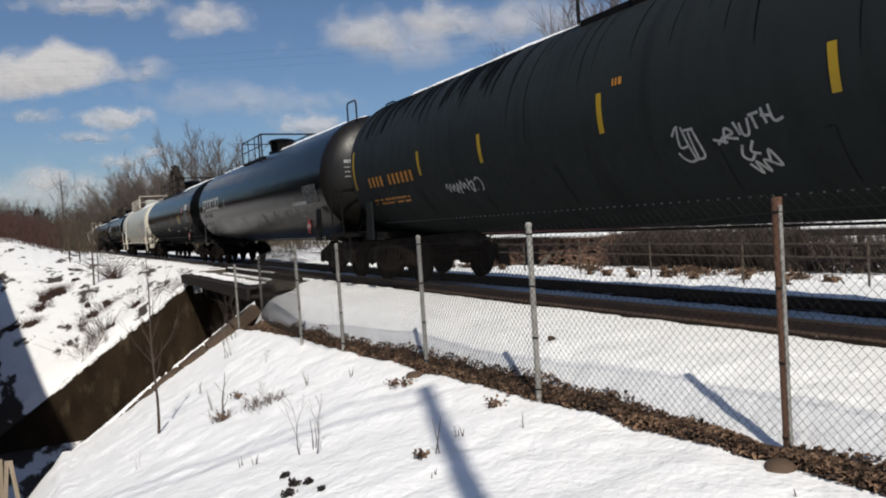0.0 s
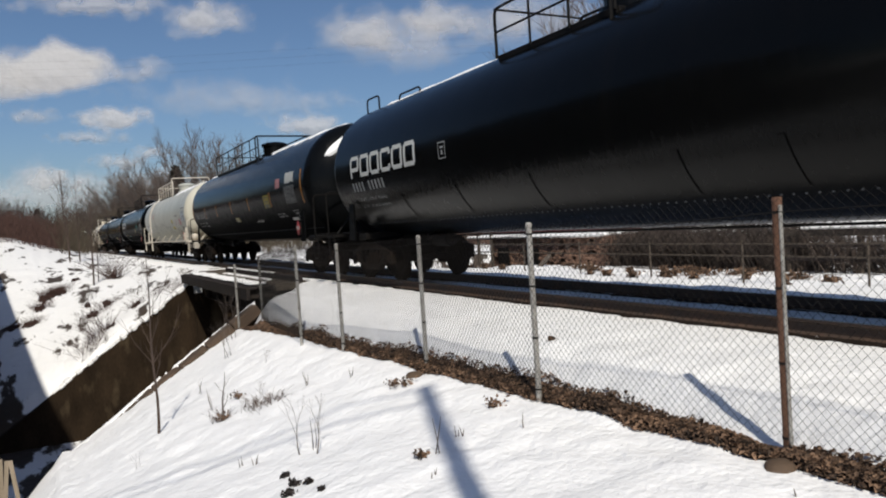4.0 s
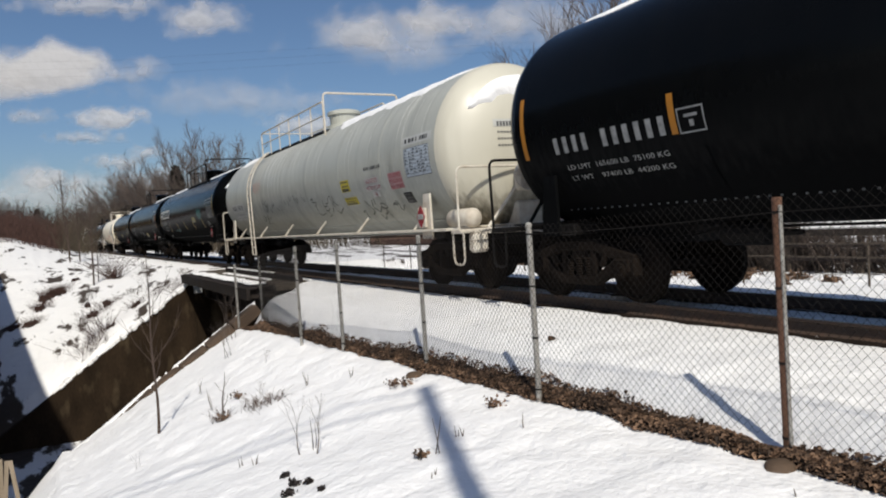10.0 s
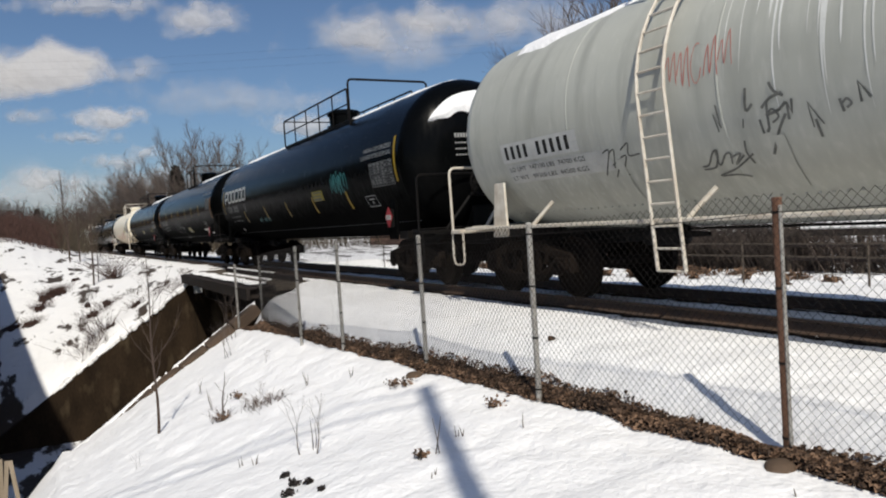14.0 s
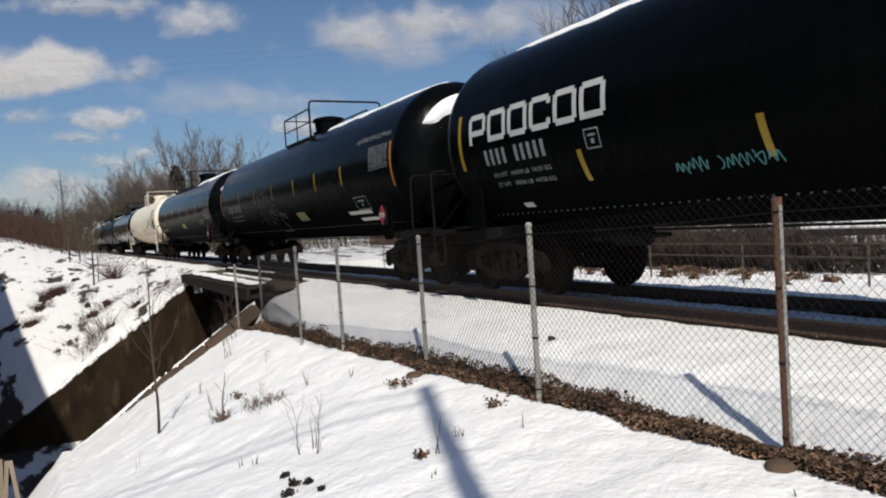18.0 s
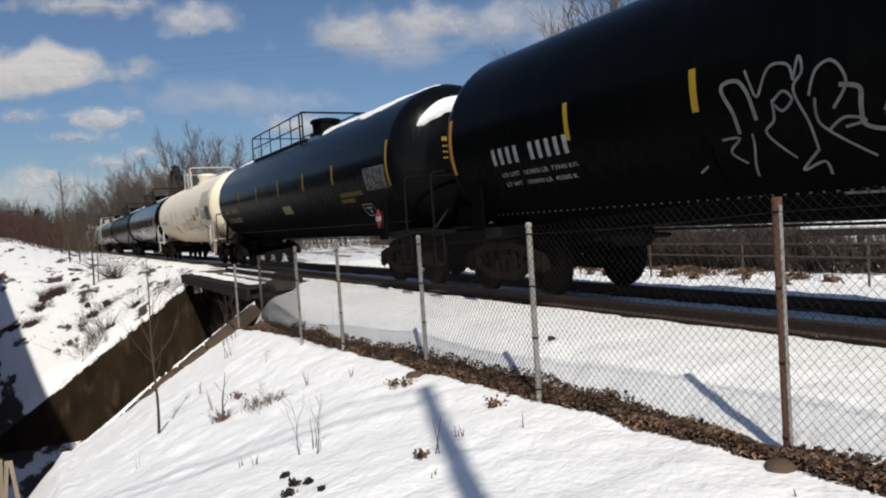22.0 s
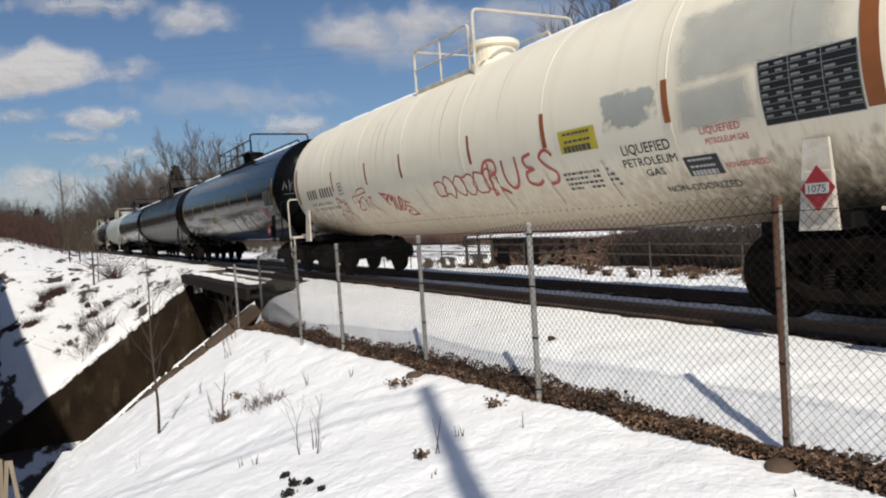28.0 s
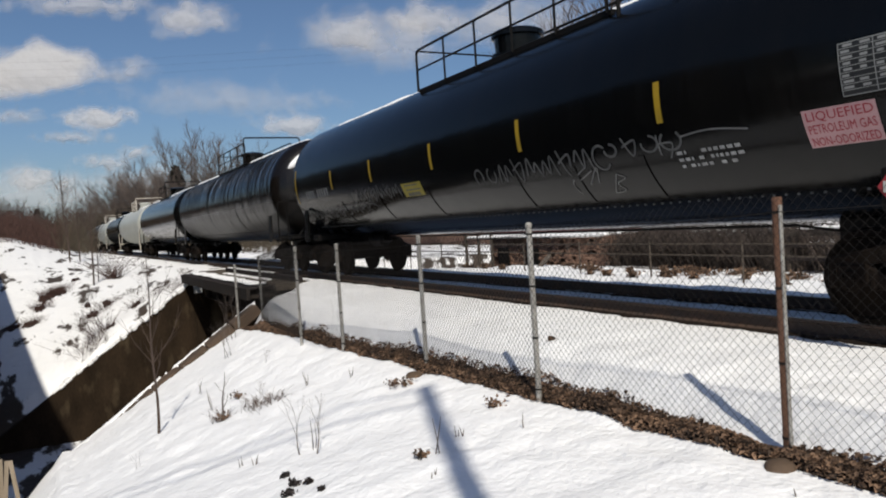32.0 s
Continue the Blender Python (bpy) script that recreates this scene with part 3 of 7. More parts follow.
TEAL = flat_paint("teal_spray_paint", (0.05, 0.22, 0.22))
CREAMRAIL = material("cream_rail_paint", (0.66, 0.62, 0.54), (0.45, 0.38, 0.30), rough=0.55, scale=6)
R, ZC = 1.558, 2.529


def head_profile(x0, way):
    """The dished end of a tank, from its seam outwards."""
    return [(x0 + way * 0.72 * math.sin(a), max(0.001, R * math.cos(a))) for a in [math.pi / 2 * i / 12 for i in range(13)]]


def wrap(x, z, lift=0.006):
    """A place on the near side of a shell; z is measured along its arc from the axis."""
    a = (z - ZC) / R
    return (x, -(R + lift) * math.cos(a), ZC + (R + lift) * math.sin(a))


def patch(s, x0, x1, z0, z1, lift=0.006, slant=0.0):
    n = max(2, int(abs(z1 - z0) / 0.08) + 1)
    q, f = [], []
    for i in range(n + 1):
        z = z0 + (z1 - z0) * i / n
        dx = slant * (i / n)
        q += [wrap(x0 + dx, z, lift), wrap(x1 + dx, z, lift)]
    for i in range(n):
        f.append((2 * i, 2 * i + 1, 2 * i + 3, 2 * i + 2))
    return s.add(q, f)


def text_shape(words, size, x, z, onto, spread=1.0, lift=0.008):
    """Letters bent onto a shell (or onto whatever `onto` maps to)."""
    cu = bpy.data.curves.new("letters", "FONT")
    cu.body, cu.size, cu.resolution_u = words, size, 2
    ob = bpy.data.objects.new("letters", cu)
    me = bpy.data.meshes.new_from_object(ob)
    s = Shape()
    s.add([onto(x + v.co.x * spread, z + v.co.y, lift) for v in me.vertices], [tuple(p.vertices) for p in me.polygons])
    bpy.data.objects.remove(ob)
    bpy.data.curves.remove(cu)
    bpy.data.meshes.remove(me)
    return s


def stroke(s, pts, width, onto=wrap, lift=0.007):
    """A sprayed line along points (x, z)."""
    q, f = [], []
    fine = []
    for a, b in zip(pts, pts[1:]):
        k = max(1, int(math.hypot(b[0] - a[0], b[1] - a[1]) / 0.12))
        fine += [(a[0] + (b[0] - a[0]) * i / k, a[1] + (b[1] - a[1]) * i / k) for i in range(k)]
    fine.append(pts[-1])
    for i, (x, z) in enumerate(fine):
        x0, z0 = fine[max(0, i - 1)]
        x1, z1 = fine[min(len(fine) - 1, i + 1)]
        d = math.hypot(x1 - x0, z1 - z0) or 1
        nx, nz = -(z1 - z0) / d * width / 2, (x1 - x0) / d * width / 2
        q += [onto(x + nx, z + nz, lift), onto(x - nx, z - nz, lift)]
    for i in range(len(fine) - 1):
        f.append((2 * i, 2 * i + 1, 2 * i + 3, 2 * i + 2))
    return s.add(q, f)


def smooth_line(pts, k=5):
    """A flowing curve through points (x, z)."""
    out = []
    for i in range(len(pts) - 1):
        a, b, c, d = pts[max(0, i - 1)], pts[i], pts[i + 1], pts[min(len(pts) - 1, i + 2)]
        for j in range(k):
            u = j / k
            out.append(tuple(0.5 * (2 * b[e] + (c[e] - a[e]) * u + (2 * a[e] - 5 * b[e] + 4 * c[e] - d[e]) * u * u + (3 * b[e] - a[e] - 3 * c[e] + d[e]) * u ** 3) for e in (0, 1)))
    return out + [pts[-1]]


def bubble(car, x0, x1, z0, z1, mat=None, n=4, w=0.03, seed=1):
    """Swollen outlined shapes in a row, overlapping, with short inner strokes."""
    rnd = random.Random(seed)
    s = Shape()
    wd, h, zc = (x1 - x0) / n, (z1 - z0), (z0 + z1) / 2
    for i in range(n):
        cx = x0 + wd * (i + .5)
        k = 11
        ph = rnd.random() * 6
        rr = [rnd.uniform(.38, .62) for _ in range(k)]
        lean = rnd.uniform(-.1, .25)
        pts = []
        for j in range(k + 1):
            a = ph + 2 * math.pi * j / k
            r = rr[j % k]
            pts.append((cx + wd * r * 1.15 * math.cos(a) + lean * h * r * math.sin(a), zc + h * r * math.sin(a)))
        stroke(s, smooth_line(pts), w * rnd.uniform(.8, 1.2))
    tagged(part("sprayed_tag", s, mat or OFFWHITE, car), kind="stuff")


def runs(car, x0, x1, top, low, mat, n, seed, w=(0.03, 0.12), label=""):
    """Stains that have run down the shell, each tapering to its own end."""
    rnd = random.Random(seed)
    s = Shape()
    for i in range(n):
        x = rnd.uniform(x0, x1)
        a, b = top - rnd.random() ** 2 * 0.5, low + rnd.random() * (top - low) * 0.6
        if b > a - 0.1:
            continue
        wd = rnd.uniform(*w)
        m = max(9, int((a - b) / 0.07))
        q = []
        for j in range(m + 1):
            u = j / m
            k = wd * (1 - u) ** 0.5 * min(1.0, 5 * u + 0.1) * (0.7 + 0.5 * noise.noise((x * 5, u * 4, seed))) if j < m else 0.002
            c = x + 0.02 * noise.noise((x * 3, u * 3, seed + 4))
            z = a + (b - a) * u
            q += [wrap(c - k / 2, z, 0.002 + 0.00004 * i), wrap(c + k / 2, z, 0.002 + 0.00004 * i)]
        s.add(q, [(2 * j, 2 * j + 2, 2 * j + 3, 2 * j + 1) for j in range(m)])
    tagged(part("stain", s, mat, car), label, kind="stuff")


def scribble(seed, x0, x1, z, h, n, width=0.035):
    """Loose sprayed loops and zigzags, no letters."""
    rnd = random.Random(seed)
    s = Shape()
    for i in range(n):
        cx = x0 + (x1 - x0) * (i + 0.5) / n
        wd = (x1 - x0) / n
        kind = rnd.random()
        if kind < 0.4:
            pts = [(cx - wd * .45, z - h * .4 * rnd.random()), (cx - wd * .2, z + h * rnd.uniform(.2, .5)), (cx, z - h * rnd.uniform(.1, .4)), (cx + wd * .25, z + h * rnd.uniform(.2, .5)), (cx + wd * .5, z - h * rnd.uniform(.2, .5))]
        elif kind < 0.75:
            a0, r = rnd.uniform(0, 6), rnd.uniform(.3, .5)
            pts = [(cx + wd * r * math.cos(a0 + k * .6), z + h * r * math.sin(a0 + k * .6)) for k in range(9)]
        else:
            pts = [(cx - wd * .3, z + h * .5), (cx + wd * .1, z - h * .45), (cx + wd * .35, z + h * .3), (cx - wd * .35, z + h * .05)]
        stroke(s, smooth_line(pts), width * rnd.uniform(.8, 1.2))
    return s


def char_bars(s, x, z, n, w, h, gap=0.35):
    """One plain bar for each character of a private mark."""
    for i in range(n):
        x0 = x + i * w * (1 + gap)
        patch(s, x0, x0 + w * 0.6, z, z + h)
    return s


def wheelset_mesh():
    s = Shape()
    r = 0.457
    for sy in (-1, 1):
        y = 0.755 * sy
        o = sy
        prof = [(y - 0.075 * o, 0.10), (y - 0.075 * o, r - 0.05), (y - 0.065 * o, r + 0.026), (y - 0.035 * o, r + 0.022), (y - 0.03 * o, r), (y + 0.06 * o, r - 0.006), (y + 0.062 * o, r - 0.06),
                (y + 0.03 * o, r - 0.075), (y + 0.01 * o, r * 0.6), (y + 0.045 * o, 0.15), (y + 0.06 * o, 0.10), (y + 0.06 * o, 0.08)]
        s.lathe(prof if o > 0 else prof[::-1], "y", (0, 0, 0), 32)
    s.lathe([(-1.1, 0.001), (-1.1, 0.07), (1.1, 0.07), (1.1, 0.001)], "y", (0, 0, 0), 12)
    for sy in (-1, 1):
        s.lathe([(sy * 1.09, 0.11), (sy * 1.13, 0.10), (sy * 1.15, 0.001)] if sy > 0 else [(sy * 1.15, 0.001), (sy * 1.13, 0.10), (sy * 1.09, 0.11)], "y", (0, 0, 0), 12)
        for k in range(3):
            a = 2.094 * k
            s.box((0.06 * math.cos(a), sy * 1.15, 0.06 * math.sin(a)), (0.03, 0.03, 0.03))
    return s.mesh("wheelset", False)


def side_frame_mesh():
    """Cast frame with its arched top, two windows, pedestals and spring seat."""
    s = Shape()

    def bar(pts, w, d=0.12):
        for (x0, z0), (x1, z1) in zip(pts, pts[1:]):
            a = math.atan2(z1 - z0, x1 - x0)
            s.slab(((x0 + x1) / 2, 0, (z0 + z1) / 2), (math.hypot(x1 - x0, z1 - z0) + w * 0.5, d, w), 0.02, Euler((0, -a, 0)).to_matrix())
    bar([(-1.08, 0.60), (-0.72, 0.68), (-0.35, 0.79), (0.35, 0.79), (0.72, 0.68), (1.08, 0.60)], 0.15, 0.15)
    bar([(-0.80, 0.56), (-0.36, 0.30), (0.36, 0.30), (0.80, 0.56)], 0.13, 0.15)
    bar([(-0.33, 0.32), (-0.30, 0.78)], 0.12)
    bar([(0.33, 0.32), (0.30, 0.78)], 0.12)
    for sx in (-1, 1):
        s.slab((sx * 0.89, 0, 0.52), (0.36, 0.2, 0.24), 0.05)
        s.slab((sx * 1.09, 0, 0.50), (0.10, 0.16, 0.26), 0.03)
        s.slab((sx * 0.70, 0, 0.46), (0.09, 0.16, 0.2), 0.03)
        s.slab((sx * 0.55, -0.03, 0.62), (0.1, 0.1, 0.28), 0.02, Euler((0, sx * 0.5, 0)).to_matrix())
    return s.mesh("side_frame", False)


def spring_mesh():
    s = Shape()
    for x in (-0.2, 0.0, 0.2):
        prof = []
        for i in range(15):
            z = 0.36 + 0.26 * i / 14
            prof.append((z, 0.085 if i % 2 else 0.066))
        s.lathe(prof, "z", (x, 0, 0), 10)
    return s.mesh("spring", False)


WHEELSET, SIDEFRAME, SPRING = wheelset_mesh(), side_frame_mesh(), spring_mesh()
for me in (WHEELSET,):
    me.materials.append(WHEELMAT)
for me in (SIDEFRAME, SPRING):
    me.materials.append(TRUCKMAT)
BOLSTER = Shape().slab((0, 0, 0.68), (0.36, 2.1, 0.24), 0.04).slab((0, 0, 0.84), (0.5, 0.6, 0.12), 0.03).mesh("bolster")
BOLSTER.materials.append(TRUCKMAT)
SHOE = Shape().slab((0, 0, 0), (0.07, 0.1, 0.32), 0.02).mesh("brake_shoe")
SHOE.materials.append(TRUCKMAT)
wheelsets, cars = [], []


def truck(car, x, turning):
    t = part("truck", BOLSTER, TRUCKMAT, car, at=pose(x, 0, 0))
    for y in (-1.0, 1.0):
        part("side_frame", SIDEFRAME, TRUCKMAT, t, at=pose(0, y, 0, 0, 0, 0 if y < 0 else 180))
        part("spring", SPRING, TRUCKMAT, t, at=pose(0, y, 0))
    for dx in (-0.889, 0.889):
        ws = part("wheelset", WHEELSET, WHEELMAT, t, at=pose(dx, 0, 0.457))
        if turning:
            wheelsets.append(ws)
        for y in (-0.755, 0.755):
            part("brake_shoe", SHOE, TRUCKMAT, t, at=pose(dx * 0.43, y, 0.46, 0, 8 if dx > 0 else -8))


def snow_strip(x0, x1, a0, a1, seed, lift=0.05):
    """Snow lying along a tank's top between two angles from the crown (radians), ragged at its edges."""
    s = Shape()
    n, m = max(6, int((x1 - x0) / 0.18)), 10
    q = []
    for i in range(n + 1):
        x = x0 + (x1 - x0) * i / n
        e = min(1.0, 4 * min(i, n - i) / n + 0.25)
        lo = a0 * e * (1 + 0.25 * noise.noise((x * 1.3, seed, 0)) + 0.12 * noise.noise((x * 5, seed, 3)))
        hi = a1 * e * (1 + 0.2 * noise.noise((x * 1.3, seed, 9)) + 0.1 * noise.noise((x * 5, seed, 7)))
        for j in range(m + 1):
            v = j / m
            a = lo + (hi - lo) * v
            h = lift * (4 * v * (1 - v)) ** 0.4 * (0.35 if i in (0, n) else 1) * (0.8 + 0.5 * noise.noise((x * 2, a * 4, seed)))
            rr = R + (h if j not in (0, m) else -0.01)
            q.append((x, math.sin(a) * rr, ZC + math.cos(a) * rr))
    s.add(q, [(i * (m + 1) + j, (i + 1) * (m + 1) + j, (i + 1) * (m + 1) + j + 1, i * (m + 1) + j + 1) for i in range(n) for j in range(m)])
    return s


def head_snow(x0, way, seed, reach=1.0):
    """Snow caught on the upper part of a dished end."""
    s = Shape()
    n, m = 40, 8
    q = []
    for i in range(n + 1):
        g = -reach + 2 * reach * i / n
        edge = (1 - (g / reach) ** 2) ** 0.5 if abs(g) < reach else 0
        a = g - 0.05
        for j in range(m + 1):
            t = math.radians(37 + (18 * edge + 6 * noise.noise((a * 4, seed, 0))) * j / m)
            r = R * math.cos(t)
            lift = 0.03 + 0.05 * math.sin(math.pi * j / m) * edge
            if j in (0, m) or i in (0, n):
                lift = -0.01
            q.append((x0 + way * (0.72 * math.sin(t) + lift * 0.6), math.sin(a) * (r + lift), ZC + math.cos(a) * (r + lift)))
    s.add(q, [(i * (m + 1) + j, (i + 1) * (m + 1) + j, (i + 1) * (m + 1) + j + 1, i * (m + 1) + j + 1) for i in range(n) for j in range(m)])
    return s


def hoop(pts, r=0.02):
    """Bent pipe through points, with short rounded corners."""
    out = [Vector(pts[0])]
    for a, b, c in zip(pts, pts[1:], pts[2:]):
        a, b, c = Vector(a), Vector(b), Vector(c)
        k0, k1 = min(0.12, (a - b).length / 2.5), min(0.12, (c - b).length / 2.5)
        u, w = b + (a - b).normalized() * k0, b + (c - b).normalized() * k1
        for t in (0, .33, .67, 1):
            out.append(u * (1 - t) ** 2 + b * 2 * t * (1 - t) + w * t * t)
    out.append(Vector(pts[-1]))
    return Shape().tube(out, r, 6)


def car_base(name, label, fs, rs, paint, railmat, deck, short=False, turning=True, snow=True, head_snow_on=True, board=False, end_ladder=False, rear_snow=-0.5, front_snow=-0.5, hoops=(), head=None, tall=True):
    """A tank car; fs and rs are its front and rear seams along the line at the train's zero. Local x runs forwards from its middle."""
    mid, half = (fs + rs) / 2, (fs - rs) / 2
    car = thing("tank_car", label, "tank car", "cars of the train", at=pose(mid, 0, 0))
    cars.append((car, mid))
    shell = [(-half, R), (half, R)]
    if paint is BROWNBLACK:
        shell = [(-half + 2 * half * i / 120, R + (0.012 * noise.noise((i * 0.9, 3, 0)) if 0 < i < 120 else 0)) for i in range(121)]
    part("tank", Shape().lathe(shell, "x", (0, 0, ZC), 64), paint, car, smooth=True)
    for k in range(1, 7) if paint in (GREYWHITE, CREAM, BROWNBLACK) else ():
        x = -half + 2 * half * k / 7
        part("weld_seam", Shape().lathe([(x - 0.02, R - 0.002), (x - 0.008, R + 0.005), (x + 0.008, R + 0.005), (x + 0.02, R - 0.002)], "x", (0, 0, ZC), 64), paint, car, smooth=True)
    part("tank_head", Shape().lathe(head_profile(half, 1), "x", (0, 0, ZC), 56), head or paint, car, smooth=True)
    part("tank_head", Shape().lathe(head_profile(-half, -1)[::-1], "x", (0, 0, ZC), 56), paint, car, smooth=True)
    for e in (-1, 1):
        truck(car, e * (half - 0.62), turning)
        # draft sill, coupler, saddle
        part("draft_sill", Shape().slab((e * (half - 0.55), 0, 0.92), (3.1, 0.62, 0.3), 0.02), DARK, car)
        c = Shape().slab((e * (half + 1.08), 0, 0.86), (0.42, 0.2, 0.22), 0.03).slab((e * (half + 1.24), 0.06 * e, 0.86), (0.22, 0.3, 0.3), 0.05)
        part("coupler", c, TRUCKMAT, car)
        for y in (-1, 1):
            s = Shape()
            k = [(-0.19, 0.95), (0.19, 0.95), (0.10, 1.78), (-0.14, 1.78)]
            q = [(e * (half - 0.60) + a, y * (1.47 if z < 1 else 1.43) + o, z) for o in (-0.02, 0.02) for a, z in k]
            s.add(q, [(0, 1, 2, 3), (7, 6, 5, 4), (0, 4, 5, 1), (2, 6, 7, 3), (1, 5, 6, 2), (0, 3, 7, 4)])
            part("saddle_plate", s, railmat if railmat is not DARK else paint, car)
        part("sill_web", Shape().slab((e * (half + 0.12), 0, 1.28), (0.95, 0.56, 0.5), 0.04), railmat, car)
        part("bolster_beam", Shape().slab((e * (half - 0.62), 0, 1.02), (0.4, 2.5, 0.16), 0.02), DARK, car)
        # end platform and grab rails
        part("end_sill", Shape().slab((e * (half + 0.62), 0, 1.06), (0.34, 3.16, 0.07), 0.015), railmat, car)
        for y in (-1.54, 1.54):
            st = hoop([(e * (half + 0.45), y, 1.06), (e * (half + 0.45), y, 0.5), (e * (half + 0.8), y, 0.5), (e * (half + 0.8), y, 1.06)], 0.018)
            part("step", st, railmat, car)
        part("end_rail", hoop([(e * (half + 0.72), -1.57, 1.08), (e * (half + 0.74), -1.57, 2.14), (e * (half + 0.76), 1.57, 2.14), (e * (half + 0.72), 1.57, 1.08)], 0.022), railmat, car)
        for y in (-0.95, 0.95):
            part("end_brace", Shape().tube([(e * (half + 0.66), y, 1.1), (e * (half + 0.78), y * 0.1, 2.1)], 0.03, 6), railmat, car)
        part("rail_bracket", Shape().slab((e * (half + 0.76), 0, 2.1), (0.1, 0.2, 0.08), 0.01), railmat, car)
        part("platform_grating", Shape().slab((e * (half + 0.2), 0, 1.12), (0.7, 2.6, 0.03), 0.008), railmat, car)
        part("air_hose", Shape().tube([(e * (half + 0.9), 0.35, 0.8), (e * (half + 1.1), 0.3, 0.5), (e * (half + 1.26), 0.2, 0.42)], 0.025, 6), DARK, car)
    part("brake_pipe", Shape().tube([(-half, 0.45, 0.97), (half, 0.45, 0.97)], 0.02, 6), DARK, car)
    if paint is not CREAM:
        part("brake_rod", Shape().tube([(-half + 1.5, -0.3, 0.8), (-half + 2.6, -0.3, 0.95), (half - 2.6, -0.3, 0.95), (half - 1.5, -0.3, 0.8)], 0.018, 6), DARK, car)
    part("brake_cylinder", Shape().lathe([(-half + 2.6, 0.001), (-half + 2.6, 0.15), (-half + 3.2, 0.15), (-half + 3.25, 0.05), (-half + 3.6, 0.03)], "x", (0, -0.35, 0.88), 14), DARK, car)
    # row of weld studs along the lower flank
    s = Shape()
    for k in range(int(2 * half / 0.14)):
        x = -half + 0.3 + 0.14 * k
        if abs(x) < half - 4.6 or abs(x) < half - 0.3 and abs(x) > half - 4.6:
            a = math.radians(-52)
            s.box((x, -(R + 0.008) * math.cos(a), ZC + (R + 0.008) * math.sin(a)), (0.022, 0.018, 0.022))
    tagged(part("weld_stud", s, GREYMARK if paint is not GREYWHITE and paint is not CREAM else paint, car), kind="stuff")
    for k in (-0.62, -0.36, -0.1, 0.24, 0.40, 0.55):
        part("belly_strap", Shape().lathe([(k * half - 0.06, R + 0.012), (k * half + 0.06, R + 0.012)], "x", (0, 0, ZC), 10, math.radians(205), math.radians(228)), paint, car)
    # walkway, dome and rails on top
    d0, d1, dome = deck[0] - mid, deck[1] - mid, deck[2] - mid
    grid = Shape()
    for y in (-0.85, 0.85):
        grid.slab(((d0 + d1) / 2, y, 3.86), (d1 - d0, 0.06, 0.1), 0.01)
    for x in (d0, d1):
        grid.slab((x, 0, 3.86), (0.06, 1.7, 0.1), 0.01)
    part("walkway_frame", grid, railmat if paint is not GREYWHITE else DARK, car)
    k = max(4, int((d1 - d0) / 0.16))
    s = Shape()
    for i in range(k):
        x = d0 + (d1 - d0) * (i + 0.5) / k
        for y in (-0.66, 0.66):
            s.box((x, y, 3.89), (0.03, 0.36, 0.03))
    tagged(part("grating_bar", s, railmat if paint is not GREYWHITE else DARK, car), kind="stuff")
    for x in (d0 + 0.1, (d0 + d1) / 2, d1 - 0.1):
        for y in (-0.84, 0.84):
            part("walkway_bracket", Shape().slab((x, y, 3.76), (0.07, 0.05, 0.24), 0.01), DARK, car)
    part("dome", Shape().lathe([(3.9, 0.5), (4.12, 0.48), (4.14, 0.40), (4.40, 0.42), (4.42, 0.47), (4.50, 0.47), (4.53, 0.42), (4.57, 0.25), (4.58, 0.001)], "z", (dome, 0, 0), 28), paint, car, smooth=False)
    for y in (-0.9, 0.9):
        part("handrail", hoop([(d0, y, 3.86), (d0, y, 4.66), (d1, y, 4.66), (d1, y, 3.86)], 0.026), railmat, car)
        part("mid_rail", Shape().tube([(d0, y, 4.28), (d1, y, 4.28)], 0.018, 6), railmat, car)
        n = max(2, round((d1 - d0) / 1.1))
        for i in range(1, n):
            part("baluster", Shape().tube([(d0 + (d1 - d0) * i / n, y, 3.86), (d0 + (d1 - d0) * i / n, y, 4.66)], 0.02, 6), railmat, car)
    part("cross_rail", Shape().tube([(d0, -0.9, 4.66), (d0, 0.9, 4.66)], 0.02, 6), railmat, car)
    # taller hoop that closes the platform's front
    hx, hz = (d1 + 0.32, 4.82) if tall else (d1 + 0.03, 4.66)
    part("end_hoop", hoop([(hx, -1.0, 3.66), (hx, -1.0, hz), (hx, 1.15, hz), (hx, 1.15, 3.66)], 0.028), railmat, car)
    if board:
        # running board along the side, its struts, a side ladder, reservoir and hand-brake wheel
        for y in (-1.46, 1.46):
            part("running_board", Shape().slab((0, y, 1.10), (2 * half + 0.6, 0.26, 0.045), 0.01), railmat, car)
            for k in range(6):
                x = -half + 1.6 + (2 * half - 2.6) * k / 5
                part("board_strut", Shape().tube([(x - 0.17, y, 1.12), (x + 0.07, y * 0.87, 1.43)], 0.03, 6), railmat, car)
        pts = [(-1.68, 0.55 + 0.247 * k) for k in range(8)] + [(-1.68 * math.cos(radians(a)), ZC + 1.68 * math.sin(radians(a))) for a in range(0, 62, 8)]
        for dx in (-0.2, 0.2):
            part("ladder_rail", Shape().tube([(-4.40 + dx + 0.09 * max(0.0, 2.6 - z), y, z) for y, z in pts], 0.022, 6), railmat, car)
        for k in range(len(pts)):
            part("rung", Shape().tube([(-4.40 + dx + 0.09 * max(0.0, 2.6 - pts[k][1]), pts[k][0], pts[k][1]) for dx in (-.2, .2)], 0.014, 6), railmat, car)
        part("reservoir", Shape().lathe([(half - 0.15, 0.001), (half - 0.12, 0.12), (half - 0.05, 0.17), (half + 0.6, 0.17), (half + 0.67, 0.12), (half + 0.7, 0.001)], "x", (0, -1.2, 1.28), 18), railmat, car, smooth=True)
        part("control_valve", Shape().slab((half + 0.72, -1.2, 0.86), (0.22, 0.3, 0.34), 0.05), railmat, car)
